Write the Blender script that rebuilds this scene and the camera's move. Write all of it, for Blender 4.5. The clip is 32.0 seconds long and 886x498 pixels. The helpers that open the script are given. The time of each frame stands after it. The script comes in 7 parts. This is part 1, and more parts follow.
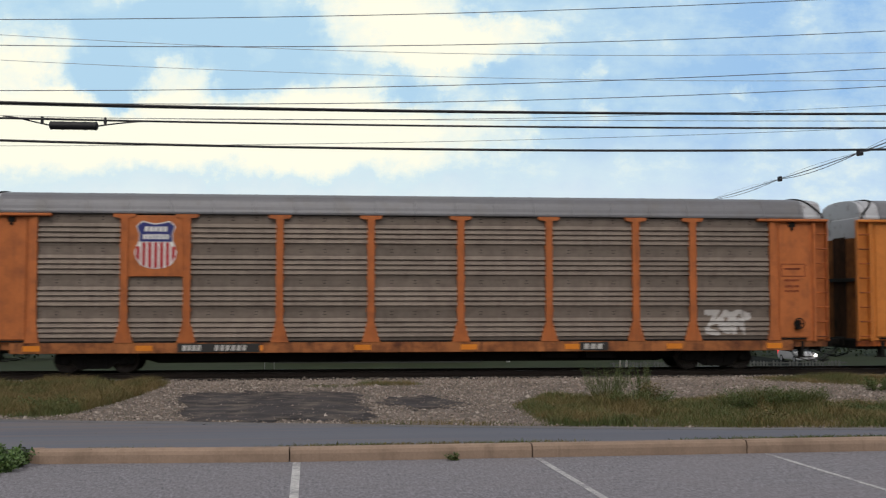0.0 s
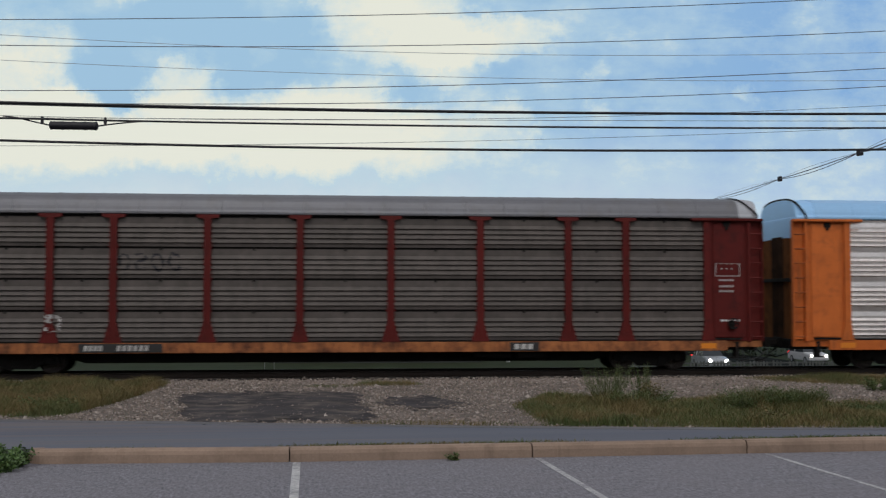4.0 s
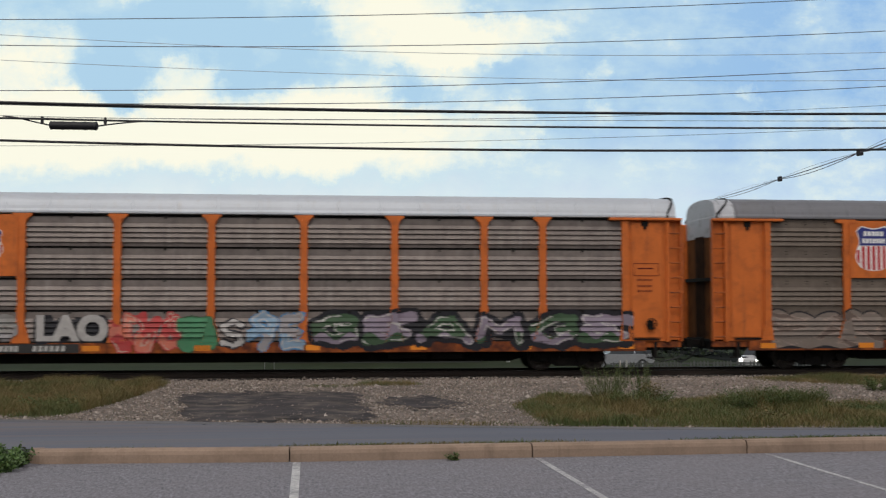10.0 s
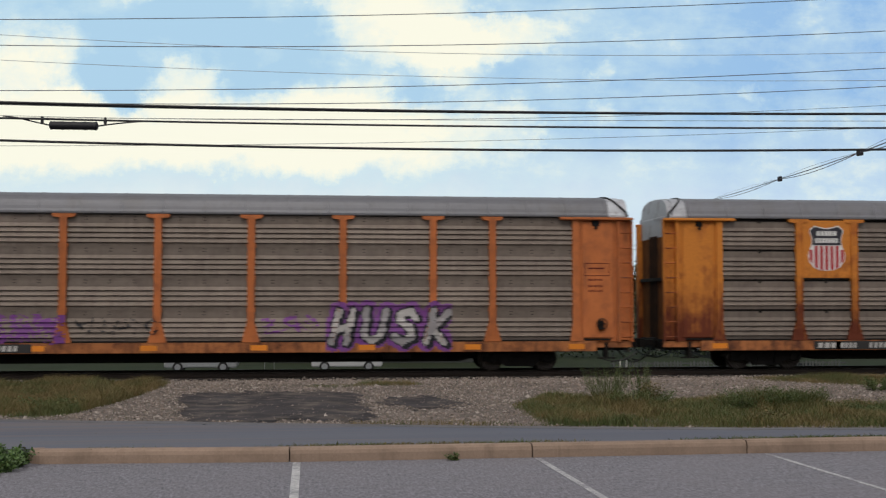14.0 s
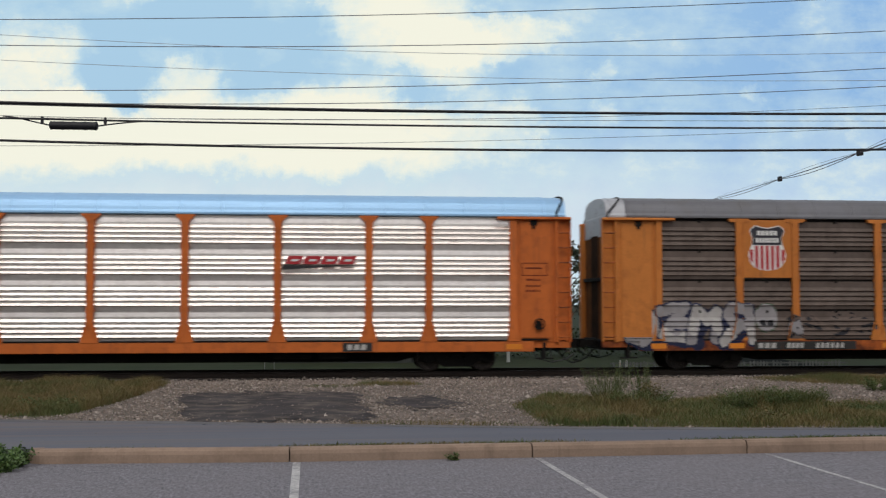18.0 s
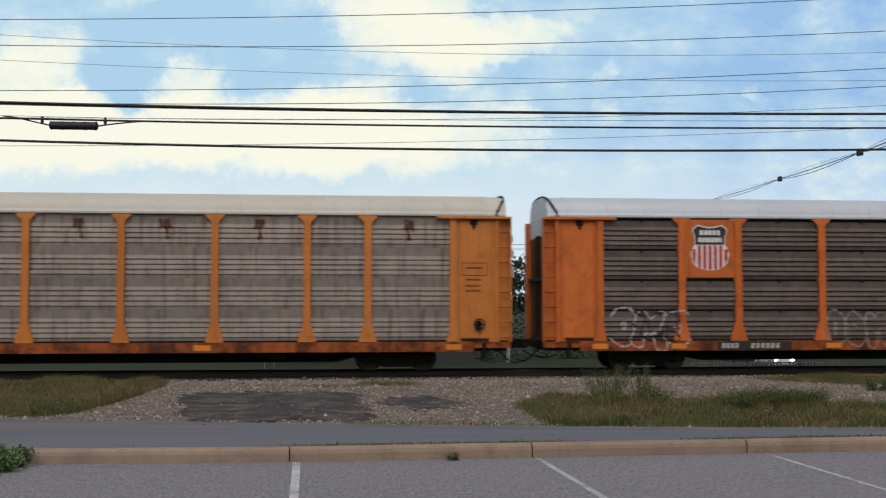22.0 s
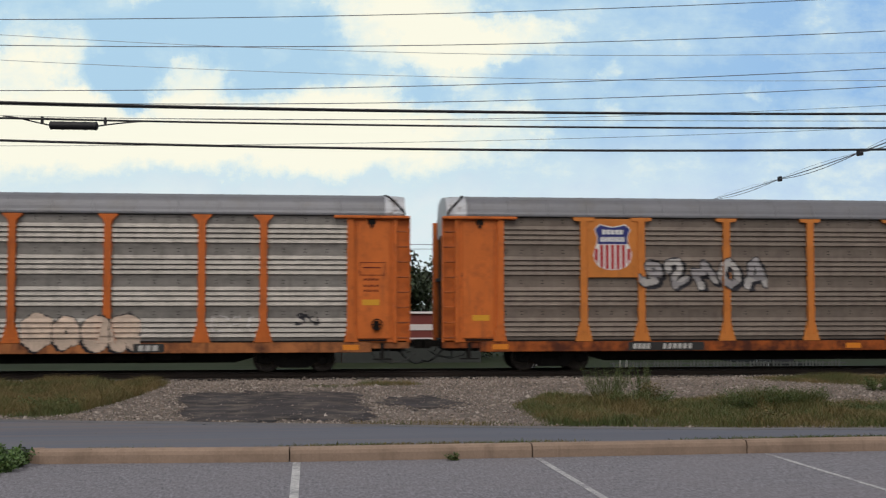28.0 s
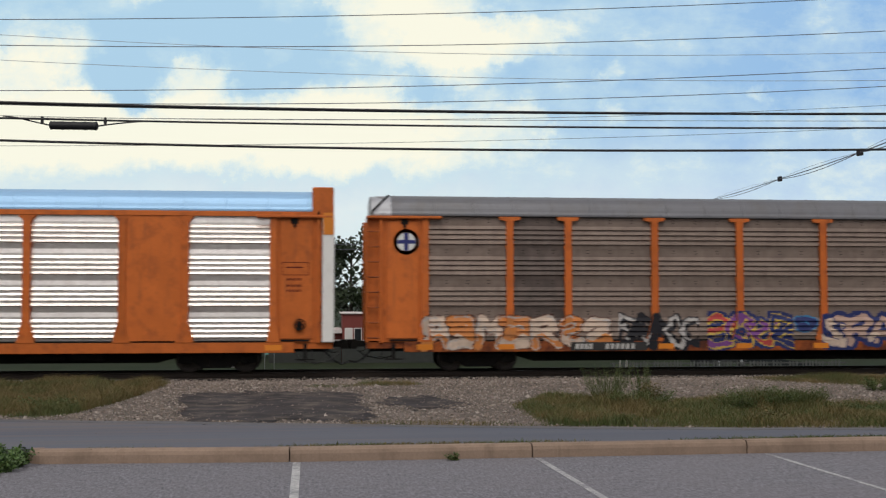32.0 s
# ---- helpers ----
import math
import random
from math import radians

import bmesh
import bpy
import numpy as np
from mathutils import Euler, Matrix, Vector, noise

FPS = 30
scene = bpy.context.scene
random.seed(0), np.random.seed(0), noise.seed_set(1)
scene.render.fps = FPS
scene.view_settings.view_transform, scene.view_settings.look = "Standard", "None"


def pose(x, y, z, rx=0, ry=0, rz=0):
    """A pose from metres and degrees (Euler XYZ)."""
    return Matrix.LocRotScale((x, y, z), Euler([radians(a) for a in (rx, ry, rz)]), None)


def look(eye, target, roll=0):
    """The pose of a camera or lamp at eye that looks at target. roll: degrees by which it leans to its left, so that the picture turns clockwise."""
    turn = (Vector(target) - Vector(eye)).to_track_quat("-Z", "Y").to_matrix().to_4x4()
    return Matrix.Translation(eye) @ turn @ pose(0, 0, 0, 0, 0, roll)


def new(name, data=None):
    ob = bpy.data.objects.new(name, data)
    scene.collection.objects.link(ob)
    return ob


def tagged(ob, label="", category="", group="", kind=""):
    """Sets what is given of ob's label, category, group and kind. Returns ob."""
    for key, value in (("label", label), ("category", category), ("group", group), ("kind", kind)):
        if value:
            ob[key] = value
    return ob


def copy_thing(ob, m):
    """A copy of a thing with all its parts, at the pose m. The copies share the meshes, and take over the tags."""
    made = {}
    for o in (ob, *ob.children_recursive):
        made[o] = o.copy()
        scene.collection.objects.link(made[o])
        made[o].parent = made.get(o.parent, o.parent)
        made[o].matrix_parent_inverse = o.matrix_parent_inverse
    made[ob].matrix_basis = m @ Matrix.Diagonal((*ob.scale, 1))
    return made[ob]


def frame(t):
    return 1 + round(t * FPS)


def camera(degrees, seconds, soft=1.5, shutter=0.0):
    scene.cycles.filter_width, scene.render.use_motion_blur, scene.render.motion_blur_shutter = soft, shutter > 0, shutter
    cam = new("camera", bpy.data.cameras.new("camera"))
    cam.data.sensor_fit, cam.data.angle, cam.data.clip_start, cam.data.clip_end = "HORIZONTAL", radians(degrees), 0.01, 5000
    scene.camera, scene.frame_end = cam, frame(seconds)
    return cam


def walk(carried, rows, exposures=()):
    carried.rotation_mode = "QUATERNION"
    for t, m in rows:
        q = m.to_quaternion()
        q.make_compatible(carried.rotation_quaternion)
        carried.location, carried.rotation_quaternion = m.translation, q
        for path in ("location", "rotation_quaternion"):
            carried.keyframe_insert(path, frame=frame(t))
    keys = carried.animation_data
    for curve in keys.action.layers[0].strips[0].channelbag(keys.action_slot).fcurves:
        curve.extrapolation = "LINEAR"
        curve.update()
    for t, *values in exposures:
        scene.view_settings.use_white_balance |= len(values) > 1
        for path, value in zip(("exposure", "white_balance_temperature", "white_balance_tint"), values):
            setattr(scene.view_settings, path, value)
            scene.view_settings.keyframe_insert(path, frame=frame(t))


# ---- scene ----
cam = camera(43.6, 32.0, soft=1.25, shutter=0.22)
EYE = (0.0, 0.0, 1.78)
VIEW = (10.5, 99.3, 6.45)
walk(cam, [(0.0, look(EYE, VIEW)), (32.0, look(EYE, VIEW))],
     exposures=[(0.0, 0.03, 6500, 10), (1.0, 0.0, 6500, 10), (2.0, -0.06, 6450, 10), (3.0, -0.48, 6000, 10), (3.6, -0.40, 6050, 10), (5.4, 0.0, 6450, 10), (6.0, 0.06, 6500, 10), (7.0, 0.0, 6480, 10), (12.0, -0.04, 6450, 10),
                (17.0, -0.04, 6400, 10), (18.0, -0.13, 6350, 10), (18.5, -0.33, 6150, 10), (19.0, -0.54, 5950, 10), (20.0, -0.26, 6050, 10), (21.0, -0.05, 6350, 10), (22.0, -0.05, 6350, 10), (28.0, -0.04, 6450, 10), (32.0, -0.06, 6450, 10)])

# ---- sky, sun ----
world = bpy.data.worlds.new("sky")
scene.world = world
world.use_nodes = True
wn = world.node_tree.nodes
sky = wn.new("ShaderNodeTexSky")
sky.sky_type = "NISHITA"
sky.sun_disc = False
sky.sun_elevation = radians(50)
sky.sun_rotation = radians(190)
sky.altitude = 100
sky.air_density, sky.dust_density, sky.ozone_density = 1.0, 2.5, 1.0
cover = wn.new("ShaderNodeMixRGB")
cover.inputs[0].default_value = 0.6
cover.inputs[2].default_value = (7.4, 7.0, 6.5, 1.0)
world.node_tree.links.new(sky.outputs[0], cover.inputs[1])
world.node_tree.links.new(cover.outputs[0], wn["Background"].inputs[0])
wn["Background"].inputs[1].default_value = 0.105
sun = new("sun", bpy.data.lights.new("sun", "SUN"))
sun.data.energy = 1.27
sun.data.angle = radians(35)
sun.data.color = (1.0, 0.95, 0.86)
sun.matrix_world = look((-8, -46, 60), (0, 0, 0))


# ---- materials ----
def srgb(r, g, b):
    return tuple((c / 255 / 12.92) if c < 10 else ((c / 255 + 0.055) / 1.055) ** 2.4 for c in (r, g, b)) + (1.0,)


class Mat:
    """A node material in the making."""

    def __init__(self, name):
        self.m = bpy.data.materials.new(name)
        self.m.use_nodes = True
        self.t = self.m.node_tree
        self.b = self.t.nodes["Principled BSDF"]

    def n(self, kind, **inputs):
        node = self.t.nodes.new("ShaderNode" + kind)
        for key, value in inputs.items():
            self.put(node, key.replace("_", " "), value)
        return node

    def put(self, node, key, value):
        socket = node.inputs[int(key)] if key.isdigit() else node.inputs[key]
        if isinstance(value, bpy.types.NodeSocket):
            self.t.links.new(value, socket)
        else:
            socket.default_value = value

    def math(self, op, a, b=0.0, c=0.0, clamp=False):
        node = self.t.nodes.new("ShaderNodeMath")
        node.operation, node.use_clamp = op, clamp
        for i, value in enumerate((a, b, c)):
            self.put(node, str(i), value)
        return node.outputs[0]

    def mix(self, fac, a, b, blend="MIX"):
        node = self.t.nodes.new("ShaderNodeMixRGB")
        node.blend_type = blend
        for i, value in enumerate((fac, a, b)):
            self.put(node, str(i), value)
        return node.outputs[0]

    def where(self, scatter=True):
        """Object coordinates in metres, shifted from object to object."""
        tc = self.t.nodes.new("ShaderNodeTexCoord").outputs["Object"]
        if not scatter:
            return tc
        rnd = self.t.nodes.new("ShaderNodeObjectInfo").outputs["Random"]
        node = self.t.nodes.new("ShaderNodeVectorMath")
        node.operation = "MULTIPLY_ADD"
        self.put(node, "0", rnd)
        node.inputs[1].default_value = (37.0, 19.0, 53.0)
        self.put(node, "2", tc)
        return node.outputs[0]

    def noise(self, at, scale, detail=4.0, rough=0.55, stretch=None):
        if stretch:
            node = self.t.nodes.new("ShaderNodeMapping")
            self.put(node, "Vector", at)
            node.inputs["Scale"].default_value = stretch
            at = node.outputs[0]
        return self.n("TexNoise", Vector=at, Scale=scale, Detail=detail, Roughness=rough).outputs[0]

    def ramp(self, fac, lo, hi):
        node = self.n("MapRange", Value=fac)
        node.inputs["From Min"].default_value, node.inputs["From Max"].default_value = lo, hi
        return node.outputs[0]

    def bump(self, height, strength=0.3, distance=0.01):
        self.put(self.b, "Normal", self.n("Bump", Height=height, Strength=strength, Distance=distance).outputs[0])


def shade(c, k):
    return (min(1, c[0] * k), min(1, c[1] * k), min(1, c[2] * k), 1.0)


def surface(name, color, rough=0.6, metal=0.0, vary=0.18, scale=1.5, fine=30.0, bump=0.15, dirt=None, dirt_at=(0.5, 0.75), streak=None,
            streak_at=(0.55, 0.8), rand=0.08, scatter=True, gloss=0.5):
    """A worn surface: broad and fine tone changes, blotches of dirt, vertical streaks, fine relief."""
    k = Mat(name)
    at = k.where(scatter)
    broad = k.noise(at, scale, 4.0)
    small = k.noise(at, fine, 3.0, 0.6)
    tone = k.mix(k.ramp(broad, 0.3, 0.7), shade(color, 1 - vary), shade(color, 1 + vary))
    tone = k.mix(0.35, tone, k.mix(k.ramp(small, 0.25, 0.75), shade(color, 0.72), shade(color, 1.25)))
    if dirt:
        tone = k.mix(k.ramp(k.noise(at, scale * 1.7, 6.0, 0.65), *dirt_at), tone, dirt)
    if streak:
        tone = k.mix(k.ramp(k.noise(at, 1.0, 5.0, 0.6, (7.0, 7.0, 0.5)), *streak_at), tone, streak)
    if rand:
        rnd = k.t.nodes.new("ShaderNodeObjectInfo").outputs["Random"]
        value = k.math("MULTIPLY_ADD", rnd, 2 * rand, 1 - rand)
        node = k.n("HueSaturation", Color=tone, Value=value)
        tone = node.outputs[0]
    k.put(k.b, "Base Color", tone)
    k.put(k.b, "Roughness", k.math("MULTIPLY_ADD", small, 0.25, rough - 0.12, clamp=True))
    k.b.inputs["Metallic"].default_value = metal
    k.b.inputs["Specular IOR Level"].default_value = gloss
    if bump:
        k.bump(small, bump)
    return k.m


def islands(name, colors, rough=0.8, fine=20.0, tracts=()):
    """For joined loose pieces: each island takes its own tone."""
    k = Mat(name)
    rnd = k.t.nodes.new("ShaderNodeNewGeometry").outputs["Random Per Island"]
    node = k.t.nodes.new("ShaderNodeValToRGB")
    k.put(node, "Fac", rnd)
    el = node.color_ramp.elements
    while len(el) < len(colors):
        el.new(0.5)
    for i, c in enumerate(colors):
        el[i].position, el[i].color = i / (len(colors) - 1), c
    grain = k.noise(k.where(False), fine, 3.0)
    tone = k.mix(k.ramp(grain, 0.3, 0.7), k.mix(0.5, node.outputs[0], (0, 0, 0, 1)), node.outputs[0])
    tone = k.mix(0.5, tone, node.outputs[0])
    for color, size, low, high, share in tracts:
        field = k.ramp(k.noise(k.where(False), size, 2.0), low, high)
        tone = k.mix(field, tone, k.mix(share, tone, color))
    k.put(k.b, "Base Color", tone)
    k.b.inputs["Roughness"].default_value = rough
    return k.m


def glow(name, color, strength):
    k = Mat(name)
    k.b.inputs["Base Color"].default_value = color
    k.b.inputs["Emission Color"].default_value = color
    k.b.inputs["Emission Strength"].default_value = strength
    return k.m


def rusting(name, color, rust, low, high):
    """Paint that rust has eaten from the foot up, with a ragged edge and runs."""
    k = Mat(name)
    at = k.where(False)
    rnd = k.where(True)
    sep = k.t.nodes.new("ShaderNodeSeparateXYZ")
    k.put(sep, "0", at)
    broad, runs, small = k.noise(rnd, 1.6, 5.0, 0.65), k.noise(rnd, 1.0, 5.0, 0.6, (9.0, 9.0, 0.7)), k.noise(rnd, 26.0, 3.0)
    height = k.math("SUBTRACT", sep.outputs[2], k.math("MULTIPLY", k.math("SUBTRACT", k.math("ADD", broad, runs), 1.0), 3.2))
    tone = k.mix(k.ramp(small, 0.3, 0.7), shade(color, 0.85), shade(color, 1.1))
    tone = k.mix(k.ramp(broad, 0.5, 0.75), tone, (0.30, 0.085, 0.025, 1))
    k.put(k.b, "Base Color", k.mix(k.ramp(height, high, low), tone, rust + (1.0,)))
    k.b.inputs["Roughness"].default_value = 0.7
    k.b.inputs["Specular IOR Level"].default_value = 0.2
    k.bump(small, 0.3)
    return k.m


GRIME = (0.05, 0.042, 0.035, 1)
M_ORANGE = surface("orange_paint", (0.54, 0.138, 0.030), 0.5, vary=0.14, dirt=(0.25, 0.068, 0.024, 1), dirt_at=(0.5, 0.86), streak=GRIME, streak_at=(0.58, 0.95), gloss=0.2)
M_ORANGE_FADED = surface("faded_orange_paint", (0.45, 0.14, 0.045), 0.6, vary=0.16, dirt=(0.23, 0.078, 0.036, 1), dirt_at=(0.47, 0.85), streak=GRIME, streak_at=(0.56, 0.95), gloss=0.2)
M_YELLOW = surface("yellow_orange_paint", (0.53, 0.185, 0.042), 0.5, vary=0.12, dirt=(0.30, 0.095, 0.026, 1), dirt_at=(0.52, 0.88), streak=GRIME, streak_at=(0.58, 0.95), gloss=0.2)
M_RUSTY = rusting("rusted_orange_paint", (0.56, 0.20, 0.035), (0.125, 0.030, 0.014), 1.35, 3.3)
# grimy sill paint; on the rungs its darkness stands for their shadows
M_SILL = surface("grimy_sill_shaded_rung", (0.38, 0.095, 0.020), 0.6, vary=0.22, scale=1.1, fine=18.0, dirt=(0.085, 0.024, 0.013, 1), dirt_at=(0.38, 0.62), streak=(0.05, 0.022, 0.014, 1), streak_at=(0.52, 0.8), gloss=0.2)
M_SILL_FADED = surface("grimy_faded_sill", (0.38, 0.14, 0.05), 0.65, vary=0.22, scale=1.1, fine=18.0, dirt=(0.10, 0.036, 0.02, 1), dirt_at=(0.42, 0.66), streak=(0.06, 0.028, 0.018, 1), streak_at=(0.52, 0.8), gloss=0.2)
M_BROWN = surface("red_brown_paint", (0.10, 0.011, 0.009), 0.6, vary=0.2, dirt=(0.035, 0.009, 0.008, 1), dirt_at=(0.5, 0.85), gloss=0.2)
# end doors: grime, plus the shade of the gap between cars in the colour
M_END = surface("grimy_shaded_end_door", (0.055, 0.028, 0.016), 0.9, vary=0.3, dirt=(0.014, 0.011, 0.009, 1), dirt_at=(0.4, 0.75), gloss=0.05)
M_END_EDGE = surface("sooty_shaded_orange_end_door", (0.19, 0.078, 0.028), 0.9, vary=0.25, dirt=(0.05, 0.026, 0.016, 1), dirt_at=(0.46, 0.8), gloss=0.05)
M_PINK = surface("primer_pink_paint", (0.62, 0.30, 0.20), 0.6, vary=0.1)
M_PANEL = surface("weathered_steel_panel", (0.169, 0.136, 0.113), 0.6, metal=0.42, vary=0.17, fine=14.0, rand=0.09, dirt=(0.095, 0.07, 0.06, 1), dirt_at=(0.44, 0.9), streak=(0.226, 0.184, 0.163, 1), streak_at=(0.52, 1.0))
M_PANEL_DARK = surface("dark_weathered_panel", (0.111, 0.084, 0.074), 0.6, metal=0.42, vary=0.17, fine=14.0, rand=0.09, dirt=(0.051, 0.039, 0.035, 1), dirt_at=(0.42, 0.8), streak=(0.144, 0.116, 0.105, 1), streak_at=(0.52, 1.0))
M_PANEL_BLACK = surface("sooty_dark_panel", (0.085, 0.070, 0.062), 0.65, metal=0.1, vary=0.18, fine=14.0, rand=0.08, dirt=(0.045, 0.037, 0.032, 1), dirt_at=(0.42, 0.8), streak=(0.12, 0.10, 0.09, 1), streak_at=(0.55, 1.0))
M_PANEL_OLIVE = surface("brown_grey_weathered_panel", (0.138, 0.109, 0.089), 0.6, metal=0.42, vary=0.17, fine=14.0, rand=0.09, dirt=(0.074, 0.058, 0.047, 1), dirt_at=(0.44, 0.9), streak=(0.181, 0.145, 0.121, 1), streak_at=(0.52, 1.0))
M_PANEL_WARM = surface("tan_weathered_panel", (0.202, 0.153, 0.128), 0.6, metal=0.42, vary=0.17, fine=14.0, rand=0.08, dirt=(0.116, 0.083, 0.068, 1), dirt_at=(0.44, 0.9), streak=(0.255, 0.204, 0.179, 1), streak_at=(0.52, 1.0))
M_PANEL_BROWN = surface("brown_grimy_panel", (0.125, 0.094, 0.079), 0.6, metal=0.4, vary=0.2, fine=14.0, rand=0.09, dirt=(0.065, 0.045, 0.037, 1), dirt_at=(0.42, 0.8), streak=(0.165, 0.13, 0.112, 1), streak_at=(0.54, 1.0))
M_PANEL_GREY = surface("grey_weathered_panel", (0.17, 0.142, 0.13), 0.55, metal=0.42, vary=0.15, fine=14.0, rand=0.08, dirt=(0.086, 0.07, 0.066, 1), dirt_at=(0.44, 0.82), streak=(0.234, 0.205, 0.197, 1), streak_at=(0.52, 0.9))
M_PANEL_LIGHT = surface("light_galvanised_panel", (0.226, 0.209, 0.192), 0.45, metal=0.42, vary=0.16, fine=14.0, rand=0.06, dirt=(0.108, 0.098, 0.09, 1), dirt_at=(0.46, 0.85), streak=(0.113, 0.098, 0.087, 1), streak_at=(0.56, 0.95))
M_PANEL_PALE = surface("dull_galvanised_panel", (0.185, 0.171, 0.159), 0.5, metal=0.42, vary=0.16, fine=14.0, rand=0.06, dirt=(0.105, 0.094, 0.086, 1), dirt_at=(0.46, 0.85))
M_PANEL_STREAKED = surface("rust_streaked_pale_panel", (0.235, 0.198, 0.173), 0.5, metal=0.3, vary=0.15, fine=14.0, dirt=(0.117, 0.094, 0.081, 1), dirt_at=(0.46, 0.85), streak=(0.097, 0.066, 0.05, 1), streak_at=(0.50, 0.74), rand=0.06)
M_SILVER = surface("bright_galvanised_panel", (0.90, 0.82, 0.775), 0.36, metal=0.95, vary=0.08, fine=9.0, dirt=(0.70, 0.61, 0.56, 1), dirt_at=(0.5, 0.95), streak=(0.68, 0.58, 0.54, 1), streak_at=(0.60, 1.0), rand=0.06, bump=0.08)
M_ROOF = surface("grey_painted_roof", (0.145, 0.146, 0.162), 0.5, metal=0.3, vary=0.1, streak=(0.11, 0.11, 0.115, 1), dirt=(0.13, 0.125, 0.125, 1), scale=0.6)
M_ROOF_LIGHT = surface("pale_roof_sheet", (0.46, 0.485, 0.53), 0.5, metal=0.2, vary=0.07, streak=(0.42, 0.41, 0.42, 1), scale=0.6)
M_ROOF_CREAM = surface("cream_roof_sheet", (0.48, 0.45, 0.40), 0.55, metal=0.1, vary=0.07, streak=(0.42, 0.38, 0.34, 1), scale=0.6)
M_ROOF_BLUE = surface("pale_blue_roof_sheet", (0.31, 0.54, 0.82), 0.4, metal=0.2, vary=0.05, scale=0.6)
M_FAIRING = surface("pale_end_sheet", (0.40, 0.41, 0.44), 0.5, metal=0.2, vary=0.12, dirt=(0.12, 0.095, 0.085, 1), dirt_at=(0.56, 0.72))
M_BLACK = surface("black_underframe", (0.008, 0.007, 0.0065), 0.8, vary=0.25, gloss=0.2, dirt=(0.02, 0.016, 0.013, 1), dirt_at=(0.5, 0.9))
M_STEEL = surface("worn_wheel_steel", (0.03, 0.022, 0.018), 0.6, metal=0.3, vary=0.2, dirt=(0.015, 0.011, 0.008, 1))
M_TREAD = surface("worn_tread_steel", (0.10, 0.085, 0.075), 0.5, metal=0.6, vary=0.15)
M_WHITE = surface("white_paint", (0.72, 0.71, 0.69), 0.55, vary=0.06, dirt=(0.5, 0.48, 0.45, 1), dirt_at=(0.55, 0.95))
M_STENCIL = surface("dull_white_stencil", (0.46, 0.45, 0.43), 0.6, vary=0.25, dirt=(0.14, 0.13, 0.12, 1), dirt_at=(0.5, 0.8), scale=9.0, scatter=False)
M_DARKPLATE = surface("black_stencil_patch", (0.018, 0.017, 0.017), 0.6, vary=0.2)
M_SMUDGE = surface("faded_dark_lettering", (0.075, 0.068, 0.066), 0.6, vary=0.2, scale=5.0, dirt=(0.2, 0.18, 0.17, 1), dirt_at=(0.5, 0.8))
M_BLUE = surface("blue_enamel", (0.018, 0.024, 0.16), 0.5, vary=0.1)
M_NIGHT = surface("faded_black_enamel", (0.022, 0.020, 0.030), 0.5, vary=0.15)
M_RED = surface("red_enamel", (0.42, 0.018, 0.025), 0.5, vary=0.1)
M_REFLECT = surface("orange_reflector", (0.66, 0.21, 0.015), 0.4, vary=0.08)
M_PLACARD = surface("yellow_placard", (0.62, 0.30, 0.015), 0.5, vary=0.08)
M_RUBBER = surface("black_rubber", (0.012, 0.012, 0.013), 0.6, vary=0.1)


